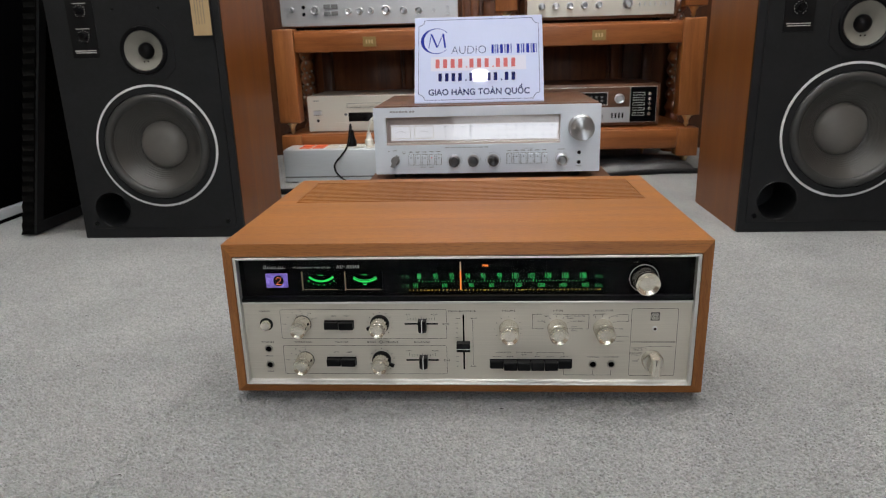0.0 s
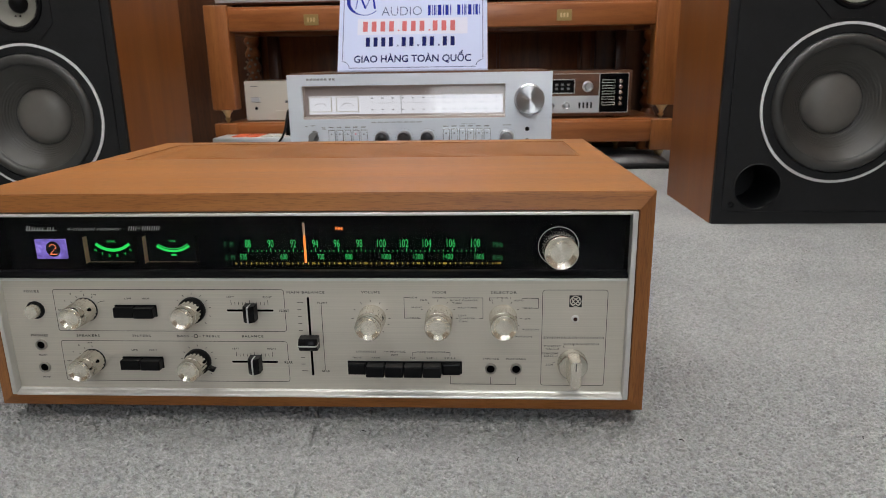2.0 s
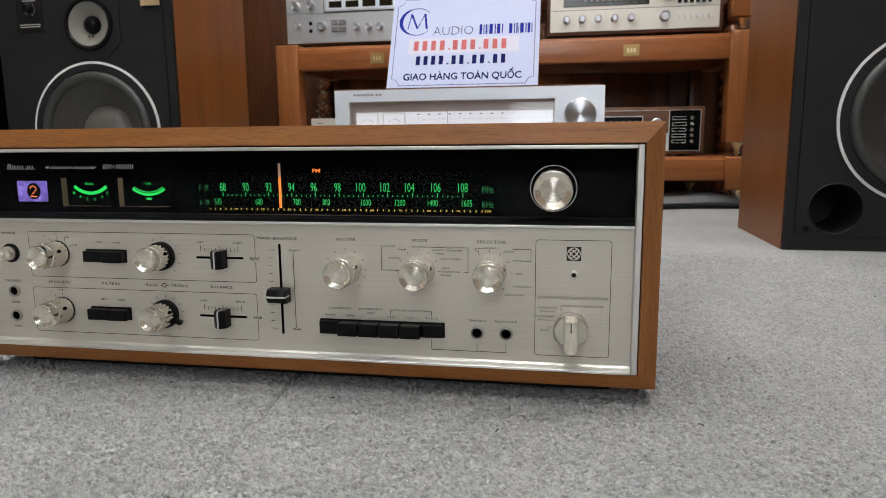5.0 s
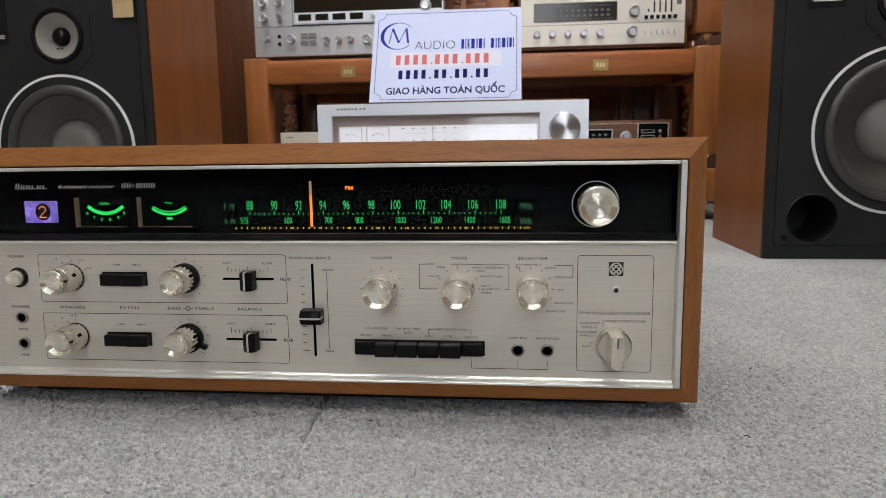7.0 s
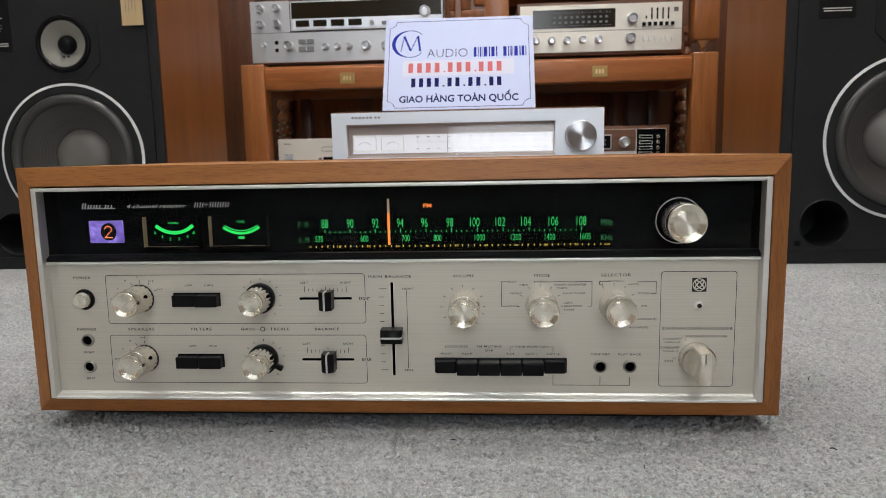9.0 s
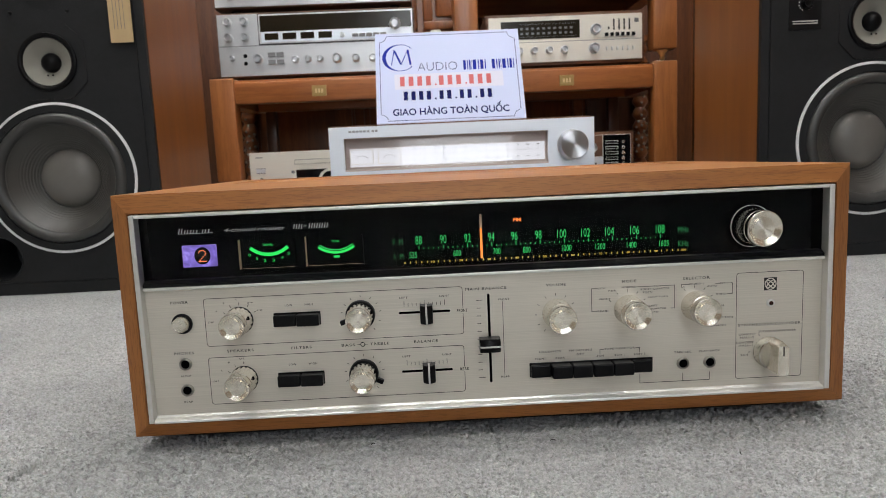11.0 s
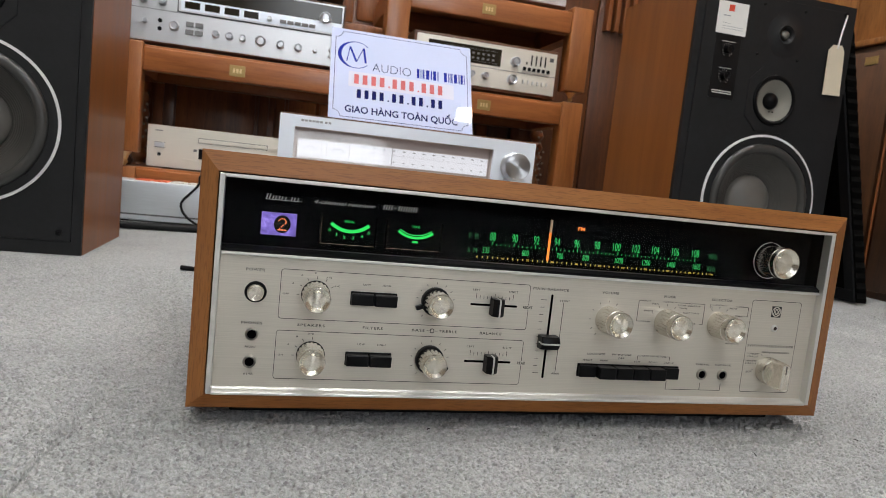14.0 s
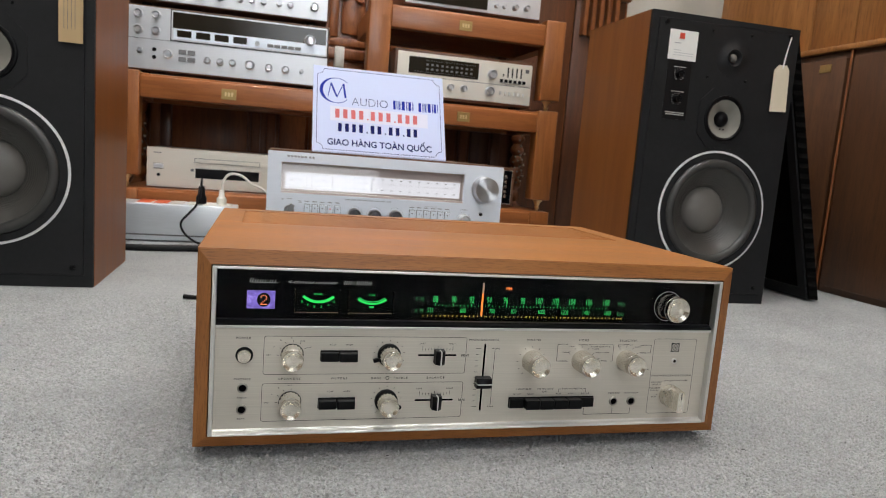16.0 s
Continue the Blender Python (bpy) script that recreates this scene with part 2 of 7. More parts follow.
FOAM = paint("black_acoustic_foam", (0.0085, 0.0083, 0.0080), 0.95, 0.4, 160, 0.5, 0, 0.003, gloss=0.0)
CONE_GREY = paint("grey_paper_cone", (0.052, 0.0495, 0.0455), 0.38, 0.15, 60, 0.1, gloss=0.55)
DUST_CAP = paint("grey_dust_cap", (0.142, 0.134, 0.123), 0.38, 0.08, 80, 0.08, gloss=0.45)
SURROUND = paint("dark_foam_surround", (0.037, 0.037, 0.036), 0.42, 0.2, 60, 0.1, gloss=0.55)
MID_CONE = paint("pale_grey_mid_cone", (0.215, 0.209, 0.182), 0.65, 0.12, 50, 0.08)
WHITE_RING = paint("white_ring_paint", (0.70, 0.71, 0.72), 0.45, 0.1, 50, 0.02)
WHITE_CARD = paint("white_card", (0.78, 0.78, 0.76), 0.6, 0.05, 30, 0.02)
TAN_CARD = paint("tan_card_tag", (0.50, 0.36, 0.19), 0.7, 0.1, 30, 0.05)
CREAM_CARD = paint("cream_card_tag", (0.70, 0.62, 0.48), 0.7, 0.08, 30, 0.05)
SIGN_WHITE = paint("white_acrylic_print", (0.57, 0.63, 0.86), 0.0, 0.02, 10, 0.0, uneven=0.02)
SIGN_BLUE = paint("blue_print", (0.02, 0.035, 0.34), 0.0, 0.03, 20, 0.0, uneven=0.02)
SIGN_NAVY = paint("navy_print", (0.012, 0.016, 0.11), 0.0, 0.03, 20, 0.0, uneven=0.02)
SIGN_RED = paint("red_print", (0.62, 0.17, 0.18), 0.0, 0.03, 20, 0.0, uneven=0.02)
SIGN_PALE = paint("white_sticker_strip", (0.68, 0.685, 0.83), 0.0, 0.03, 20, 0.0, uneven=0.02)
INK = paint("black_ink", (0.010, 0.010, 0.010), 0.5, 0.1, 50, 0.0)
PALE_INK = paint("pale_silver_ink", (0.74, 0.74, 0.69), 0.4, 0.05, 50, 0.0)
MID_STRIP = paint("pale_grey_strip", (0.50, 0.50, 0.48), 0.4, 0.05, 50, 0.0)
SOFT_INK = paint("faded_grey_ink", (0.36, 0.37, 0.40), 0.5, 0.05, 50, 0.0)
RED_INK = paint("red_ink", (0.68, 0.07, 0.035), 0.5, 0.05, 50, 0.0)
VINYL = paint("black_padded_vinyl", (0.016, 0.017, 0.019), 0.34, 0.25, 40, 0.2, gloss=0.6)
PEARL = paint("pearly_bead", (0.29, 0.25, 0.20), 0.15, 0.1, 60, 0.0)
GREY_INK = paint("grey_ink", (0.13, 0.13, 0.135), 0.5, 0.05, 50, 0.0)
ORANGE_PLASTIC = paint("orange_socket_plastic", (0.80, 0.12, 0.035), 0.4, 0.08, 40, 0.02)
WALL_DARK = paint("dark_brown_wall_paint", (0.045, 0.032, 0.024), 0.7, 0.2, 6, 0.1)
WALL_TAUPE = paint("pale_taupe_shop_wall_paint", (0.26, 0.21, 0.165), 0.7, 0.15, 6, 0.1)
WALL_GREY = paint("pale_warm_wall_paint", (0.56, 0.52, 0.46), 0.8, 0.06, 12, 0.1)
CEILING_WHITE = paint("white_ceiling_paint", (0.74, 0.74, 0.72), 0.85, 0.04, 8, 0.1)
WHITE_PLASTIC = paint("white_plastic", (0.72, 0.70, 0.64), 0.4, 0.06, 40, 0.02)
GLASS = pane_glass("coated_dial_glass", (0.93, 0.93, 0.94), 1.26)
TUNER_GLASS = pane_glass("plain_dial_glass", (0.97, 0.97, 0.97), 1.5, 0.06)
BLACK_VELVET = paint("dead_black_backing", (0.002, 0.002, 0.0025), 0.9, 0.2, 40, 0.0, gloss=0.0)
GREEN_GLOW = glow("green_dial_glow", (0.03, 0.78, 0.16), 0.72)
GREEN_METER = glow("green_meter_glow", (0.02, 0.90, 0.13), 0.72)
GREEN_DIM = glow("dim_green_dial_glow", (0.03, 0.6, 0.16), 0.16)
YELLOW_GLOW = glow("yellow_dial_glow", (0.95, 0.62, 0.08), 0.75)
ORANGE_GLOW = glow("orange_pointer_glow", (1.0, 0.22, 0.03), 1.1)
AMBER_DIGIT = glow("amber_digit_glow", (1.0, 0.22, 0.08), 1.2)
VIOLET_GLOW = glow("violet_backlight", (0.22, 0.15, 0.62), 0.75, 160)
RED_DOT = glow("red_indicator", (0.9, 0.03, 0.05), 0.7)
TUNER_LIT = glow("lit_white_dial", (0.94, 0.94, 1.0), 0.62)

TUNER_TAN = paint("pinkish_tan_dial_lining", (0.50, 0.42, 0.38), 0.45, 0.06, 20, 0.0)
LEVER_GREY = paint("dark_grey_lever", (0.19, 0.19, 0.195), 0.4, 0.1, 40, 0.02)
SPIN_ALU = spun("spun_aluminium_disc", (0.66, 0.67, 0.70), 0.33, 0.95)

# ---- building helpers ----


def box(bm, x0, x1, y0, y1, z0, z1, bevel=0.0, segs=2):
    """A box; returns its vertices."""
    m = Matrix.Translation(((x0 + x1) / 2, (y0 + y1) / 2, (z0 + z1) / 2)) @ Matrix.Diagonal((x1 - x0, y1 - y0, z1 - z0, 1))
    if not bevel:
        return bmesh.ops.create_cube(bm, size=1, matrix=m)["verts"]
    sub = bmesh.new()
    bmesh.ops.create_cube(sub, size=1, matrix=m)
    bmesh.ops.bevel(sub, geom=sub.edges[:], offset=bevel, segments=segs, affect="EDGES", profile=0.5)
    return absorb(bm, sub)


def absorb(bm, sub, m=None):
    """Adds the bmesh sub to bm, moved by m."""
    made = [bm.verts.new(m @ v.co if m else v.co) for v in sub.verts]
    sub.verts.index_update()
    for f in sub.faces:
        g = bm.faces.new([made[v.index] for v in f.verts])
        g.smooth = f.smooth
    sub.free()
    return made


def prism(bm, outline, y0, y1):
    """An outline of (x, z) pushed along y."""
    a = [bm.verts.new((x, y0, z)) for x, z in outline]
    b = [bm.verts.new((x, y1, z)) for x, z in outline]
    n = len(outline)
    bm.faces.new(a)
    bm.faces.new(b[::-1])
    for i in range(n):
        bm.faces.new((a[i], b[i], b[(i + 1) % n], a[(i + 1) % n]))
    bmesh.ops.recalc_face_normals(bm, faces=bm.faces[:])


def slab(bm, outline, z0, z1):
    """An outline of (x, y) pushed along z."""
    a = [bm.verts.new((x, y, z0)) for x, y in outline]
    b = [bm.verts.new((x, y, z1)) for x, y in outline]
    n = len(outline)
    bm.faces.new(a[::-1])
    bm.faces.new(b)
    for i in range(n):
        bm.faces.new((a[i], a[(i + 1) % n], b[(i + 1) % n], b[i]))
    bmesh.ops.recalc_face_normals(bm, faces=bm.faces[:])


def lathe(bm, profile, segs=40, flute=0.0, flute_rows=(), flutes=0, m=None):
    """A turned shape about z from (radius, height) pairs; rows named in flute_rows are scalloped."""
    sub = bmesh.new()
    rings = []
    for k, (r, h) in enumerate(profile):
        if r < 1e-6:
            rings.append([sub.verts.new((0, 0, h))])
            continue
        ring = []
        for i in range(segs):
            a = 2 * math.pi * i / segs
            q = r - (flute * (0.5 + 0.5 * math.cos(a * flutes)) if k in flute_rows else 0.0)
            ring.append(sub.verts.new((q * math.cos(a), q * math.sin(a), h)))
        rings.append(ring)
    for p, q in zip(rings, rings[1:]):
        for i in range(segs):
            j = (i + 1) % segs
            quad = [p[0]] if len(p) == 1 else [p[i], p[j]]
            quad += [q[0]] if len(q) == 1 else [q[j], q[i]]
            if len(quad) > 2:
                sub.faces.new(quad)
    bmesh.ops.recalc_face_normals(sub, faces=sub.faces[:])
    return absorb(bm, sub, m)


def tube(bm, points, radius, sides=8):
    """A round cord along a chain of points, smoothed."""
    pts = [Vector(p) for p in points]
    for _ in range(3):
        more = [pts[0]]
        for a, b in zip(pts, pts[1:]):
            more += [a.lerp(b, 0.25), a.lerp(b, 0.75)]
        pts = more + [pts[-1]]
    rings = []
    for i, p in enumerate(pts):
        way = (pts[min(i + 1, len(pts) - 1)] - pts[max(i - 1, 0)]).normalized()
        u = way.orthogonal().normalized() if i == 0 else (u - way * u.dot(way)).normalized()
        v = way.cross(u)
        rings.append([bm.verts.new(p + radius * (math.cos(a) * u + math.sin(a) * v)) for a in (2 * math.pi * k / sides for k in range(sides))])
    for p, q in zip(rings, rings[1:]):
        for i in range(sides):
            bm.faces.new((p[i], p[(i + 1) % sides], q[(i + 1) % sides], q[i]))
    bm.faces.new(rings[0][::-1])
    bm.faces.new(rings[-1])
    bmesh.ops.recalc_face_normals(bm, faces=bm.faces[:])


def thing(name, at, label, category, group="", kind=""):
    """An Empty at the thing's base, to hold its parts."""
    ob = new(name)
    ob.empty_display_size = 0.02
    ob.matrix_basis = Matrix.Translation(at)
    return tagged(ob, label, category, group, kind)


def part(name, bm, material, parent, label="", smooth=None, at=None):
    """Links a bmesh as one mesh under a thing or part; at: the pose of its own origin, else the mesh is in world metres."""
    me = bpy.data.meshes.new(name)
    bm.to_mesh(me)
    bm.free()
    return hang(name, me, material, parent, label, smooth, at)


def base_pose(ob):
    """Where a thing or part stands, through its parents."""
    if not ob.parent:
        return ob.matrix_basis.copy()
    return base_pose(ob.parent) @ ob.matrix_parent_inverse @ ob.matrix_basis


def hang(name, me, material, parent, label="", smooth=None, at=None):
    if material and not me.materials:
        me.materials.append(material)
    if smooth is not None:
        if smooth:
            me.shade_smooth()
            me.set_sharp_from_angle(angle=radians(smooth))
    ob = new(name, me)
    if parent:
        ob.parent = parent
        ob.matrix_parent_inverse = base_pose(parent).inverted()
    if at is not None:
        ob.matrix_basis = at
    if label:
        ob["label"] = label
    return ob


def solid(name, bm, material, label, category, group="", kind="", smooth=None):
    """A top-level thing of one mesh."""
    return tagged(part(name, bm, material, None, "", smooth), label, category, group, kind)


def face_plane(x, y, z, lean=0.0):
    """A pose whose X runs right, Y up and Z out towards the viewer, for prints on a face that leans back by lean degrees."""
    return Matrix.Translation((x, y, z)) @ Matrix.Rotation(radians(90 - lean), 4, "X")


def words(text, plane, u, v, height, material, parent, width=0.0, name="lettering", slant=0.0, weight=0.0, lift=0.0001, label="", squeeze=1.0, bold=0.0):
    """Letters with capitals of that height, centred on (u, v) of a plane; width squeezes them to that length."""
    c = bpy.data.curves.new(name, "FONT")
    c.body, c.size, c.align_x, c.align_y = text, height / 0.72, "CENTER", "CENTER"
    c.extrude, c.shear, c.offset, c.resolution_u = 0.00005, slant, weight, 3
    if material is INK:
        c.space_character, bold = 1.22, bold * 0.35
    tmp = bpy.data.objects.new(name, c)
    scene.collection.objects.link(tmp)
    bpy.context.view_layer.update()
    me = bpy.data.meshes.new_from_object(tmp.evaluated_get(bpy.context.evaluated_depsgraph_get()))
    me.name = name
    bpy.data.objects.remove(tmp)
    bpy.data.curves.remove(c)
    xs = [w.co.x for w in me.vertices]
    ys = [w.co.y for w in me.vertices]
    span = max(xs) - min(xs)
    sx = width / span if width else squeeze
    mid = (max(ys) + min(ys)) / 2
    me.transform(Matrix.Diagonal((sx, 1, 1, 1)) @ Matrix.Translation((-(max(xs) + min(xs)) / 2, -mid, 0)))
    if bold:
        bm = bmesh.new()
        for k, (dx, dy) in enumerate(((0, 0), (-bold, 0), (bold, 0), (0, bold * 0.8), (0, -bold * 0.8))):
            n0 = len(bm.verts)
            bm.from_mesh(me)
            bm.verts.ensure_lookup_table()
            bmesh.ops.translate(bm, verts=bm.verts[n0:], vec=(dx, dy, 0.000012 * k))
        bm.to_mesh(me)
        bm.free()
    me.materials.clear()
    return hang(name, me, material, parent, label, None, plane @ Matrix.Translation((u, v, lift)))


def bars(plane, rects, material, parent, name, lift=0.0001, thick=0.0002, label=""):
    """Flat printed bars (u0, v0, u1, v1) on a plane, as one mesh."""
    bm = bmesh.new()
    for u0, v0, u1, v1 in rects:
        box(bm, min(u0, u1), max(u0, u1), min(v0, v1), max(v0, v1), lift, lift + thick)
    return part(name, bm, material, parent, label, None, plane)


def line_rects(points, w):
    """Bars of width w along a chain of level and upright lines."""
    out = []
    for (a, b), (c, d) in zip(points, points[1:]):
        out.append((min(a, c) - w / 2, min(b, d) - w / 2, max(a, c) + w / 2, max(b, d) + w / 2))
    return out


def arc_band(bm, cx, cy, r0, r1, a0, a1, z0, z1, n=28):
    """A flat piece of a ring between two angles in degrees."""
    inner, outer = [], []
    for i in range(n + 1):
        a = radians(a0 + (a1 - a0) * i / n)
        inner.append((cx + r0 * math.cos(a), cy + r0 * math.sin(a)))
        outer.append((cx + r1 * math.cos(a), cy + r1 * math.sin(a)))
    for i in range(n):
        slab(bm, [inner[i], outer[i], outer[i + 1], inner[i + 1]], z0, z1)
    bmesh.ops.remove_doubles(bm, verts=bm.verts[:], dist=1e-6)


def round_rect(u0, v0, u1, v1, r, n=5):
    pts = []
    for cx, cy, a in ((u1 - r, v1 - r, 0), (u0 + r, v1 - r, 90), (u0 + r, v0 + r, 180), (u1 - r, v0 + r, 270)):
        pts += [(cx + r * math.cos(radians(a + 90 * i / n)), cy + r * math.sin(radians(a + 90 * i / n))) for i in range(n + 1)]
    return pts


def outline_print(bm, pts, w, lift=0.0001, thick=0.0001):
    """A closed printed line of width w along pts (u, v)."""
    n = len(pts)
    cu, cv = sum(p[0] for p in pts) / n, sum(p[1] for p in pts) / n
    ring = []
    for i in range(n):
        a, b = Vector(pts[i - 1]), Vector(pts[(i + 1) % n])
        d = (b - a).normalized()
        nn = Vector((-d.y, d.x)) * w / 2
        p = Vector(pts[i])
        ring.append((p - nn, p + nn))
    for i in range(n):
        (a, b), (c, d) = ring[i], ring[(i + 1) % n]
        bm.faces.new([bm.verts.new((q.x, q.y, lift + thick)) for q in (a, c, d, b)])


def knob_mesh(bm, r, length, skirt=0.0, flutes=20, taper=1.0):
    """A turned knob about z that grows out of z = 0; taper: its front radius to its foot's."""
    prof = []
    if skirt:
        prof += [(skirt, 0.0), (skirt, length * 0.12), (r * 1.02, length * 0.16)]
    else:
        prof += [(r * 1.0, 0.0)]
    k = len(prof)
    prof += [(r, length * 0.17), (r, length * 0.70), (r * 0.985, length * 0.715), (r * 0.95, length * 0.73), (r * 0.95, length * 0.76), (r * 0.985, length * 0.775), (r * 0.985, length * 0.955), (r * 0.965, length * 0.985)]
    prof += [(r * 0.94, length), (r * 0.90, length), (r * 0.86, length - r * 0.03), (r * 0.62, length - r * 0.21), (r * 0.59, length - r * 0.21), (r * 0.57, length - r * 0.18), (0, length - r * 0.18)]
    prof = [(q * (1 + (taper - 1) * h / length), h) for q, h in prof]
    lathe(bm, prof, flutes * 6, r * 0.085, (k, k + 1), flutes)



TURN_OUT = Matrix.Rotation(radians(90), 4, "X")


def out_pose(x, y, z, spin=0.0):
    """The pose of a turned piece whose axis points out of a front face."""
    return Matrix.Translation((x, y, z)) @ TURN_OUT @ Matrix.Rotation(radians(spin), 4, "Z")


def knob(parent, x, y, z, r, length, material, name="knob", skirt=0.0, flutes=24, label="", spin=0.0, taper=1.0):
    bm = bmesh.new()
    knob_mesh(bm, r, length, skirt, flutes, taper)
    made = part(name, bm, material, parent, label, 22, out_pose(x, y, z, spin))
    if material is KNOB_ALU:
        made.data.materials.append(KNOB_SIDE)
        for f in made.data.polygons:
            f.material_index = 1 if abs(f.normal.z) < 0.5 else 0
    if r < 0.013 and parent is receiver:
        bm = bmesh.new()
        lathe(bm, [(0.0014, 0), (0.0014, 0.0004), (0, 0.0004)], 14)
        part("set_screw", bm, BLACK_VELVET, made, "", None, out_pose(x, y, z) @ Matrix.Rotation(radians(20), 4, "Z") @ Matrix.Translation((r * (0.965 + (taper - 1) * 0.40), 0, length * 0.40)) @ Matrix.Rotation(radians(90), 4, "Y"))
    return made


# ---- the room ----
ROOM_X0, ROOM_X1, ROOM_Y0, ROOM_Y1, ROOM_H = -2.3, 1.75, -3.6, 2.05, 2.9
SEAMS = (-2.3, -1.812, -1.449, -1.086, -0.723, -0.3645, -0.001, 0.36, 0.723, 1.086, 1.449, 1.75)

floor = thing("floor", (0, 0, 0), "grey loop-pile carpet laid in strips", "floor", kind="structure")
bm = bmesh.new()
box(bm, ROOM_X0 - 0.2, ROOM_X1 + 0.2, ROOM_Y0 - 0.2, ROOM_Y1 + 0.2, -0.12, -0.006)
part("underlay", bm, BLACK_SOFT, floor)
PILE_X0, PILE_X1, PILE_Y0, PILE_Y1 = -1.086, 1.086, -0.27, 0.72
for i, (a, b) in enumerate(zip(SEAMS, SEAMS[1:])):
    bm = bmesh.new()
    ga = gb = 0.00025
    x0, x1 = a + ga * 0.5, b - gb * 0.5
    prof = [(x0, -0.0065), (x0, -ga), (x0 + ga, 0.0), (x1 - gb, 0.0), (x1, -gb), (x1, -0.0065)]
    if a < PILE_X0 - 0.01 or b > PILE_X1 + 0.01:
        prism(bm, prof, ROOM_Y0, ROOM_Y1)
    else:
        prism(bm, prof, ROOM_Y0, PILE_Y0)
        prism(bm, prof, PILE_Y1, ROOM_Y1)
    part("carpet_strip", bm, CARPET, floor)

# the nearest stretch of carpet as real tufts with worn creases along the seams
TUFT = 0.0031
tuft_rng = np.random.default_rng(11)
NX, NY = int((PILE_X1 - PILE_X0) / TUFT) + 6, int((PILE_Y1 - PILE_Y0) / TUFT) + 6
tuft_u = (np.arange(NX)[:, None] + tuft_rng.uniform(-0.1, 1.1, (NX, NY)) - 3) * TUFT + PILE_X0
tuft_v = (np.arange(NY)[None, :] + tuft_rng.uniform(-0.1, 1.1, (NX, NY)) - 3) * TUFT + PILE_Y0
tuft_h = tuft_rng.uniform(0.5, 1.2, (NX, NY)) * 0.0046
tuft_r = tuft_rng.uniform(0.48, 0.72, (NX, NY)) * TUFT


def slow(x, y, scale, seed):
    """A soft random field with bumps of that size."""
    r = np.random.default_rng(seed)
    total = np.zeros_like(x)
    for _ in range(10):
        a, p = r.uniform(0, 2 * math.pi), r.uniform(0, 2 * math.pi)
        k = 2 * math.pi / (scale * r.uniform(0.6, 1.6))
        total = total + np.sin((x * math.cos(a) + y * math.sin(a)) * k + p)
    return total / 3.2


# each worn seam: x at y = 0, slant, width, where it closes, strength
SEAM_LINES = ((-0.353, 0.085, 0.0017, 0.140, 1.1), (0.003, -0.080, 0.0011, 0.60, 0.75), (-0.302, 0.0, 0.0009, 0.50, 0.5))


def seam_off(x, y, line):
    """How far left of a seam a point lies, and how strong the seam is there, 0 to 1."""
    sx, slant, wide, end, strong = line
    off = sx + slant * y + 0.0006 * slow(y, y * 0, 0.04, 8) - x
    gap = np.clip(0.9 + 0.4 * slow(y, y * 0, 0.035, int(abs(sx) * 1000) + 1), 0.45, 1.0)
    return off, gap * strong * np.clip((end - y) / 0.06, 0, 1)


def slit(x, y, lines=SEAM_LINES):
    """How far the pile has parted along the worn seams, 0 to 1."""
    total = np.zeros_like(x)
    for line in lines:
        off, gap = seam_off(x, y, line)
        total = np.maximum(total, gap * np.exp(-(off / line[2]) ** 4))
    return total


def pile_height(x, y):
    ix, iy = ((x - PILE_X0) / TUFT).astype(int) + 3, ((y - PILE_Y0) / TUFT).astype(int) + 3
    best = np.full(x.shape, 0.0)
    for dx in (-1, 0, 1):
        for dy in (-1, 0, 1):
            i, j = np.clip(ix + dx, 0, NX - 1), np.clip(iy + dy, 0, NY - 1)
            d2 = (((x - tuft_u[i, j]) / 1.4) ** 2 + ((y - tuft_v[i, j]) / 0.80) ** 2) / tuft_r[i, j] ** 2
            best = np.maximum(best, tuft_h[i, j] * np.sqrt(np.clip(1 - d2, 0, 1)))
    z = best - 0.0030 + 0.00025 * slow(x, y, 0.012, 3) + 0.0003 * slow(x, y, 0.06, 4)
    for sx, deep, wide in ((-0.302, 0.0016, 0.0030), (0.36, 0.0024, 0.0018), (0.325, 0.0012, 0.0022), (-0.545, 0.0014, 0.0018), (-0.19, 0.0012, 0.0016), (0.18, 0.0012, 0.0016)):
        off = sx + 0.0007 * slow(y, y * 0, 0.03, 5) - x
        z = z - deep * np.clip(0.75 + 0.6 * slow(y, y * 0, 0.02, int(abs(sx) * 1000)), 0.1, 1.4) * np.exp(-(off / wide) ** 2)
    for line in SEAM_LINES:
        off, gap = seam_off(x, y, line)
        z = z + gap * np.where(off > 0, 0.0020 * np.exp(-np.abs(off) / 0.010), -0.0010 * np.exp(-np.abs(off) / 0.005))
    z = z - 0.0060 * slit(x, y)
    edge = np.clip(np.minimum(y - PILE_Y0, PILE_Y1 - y) / 0.06, 0, 1)
    return np.maximum(z * edge, -0.0055)


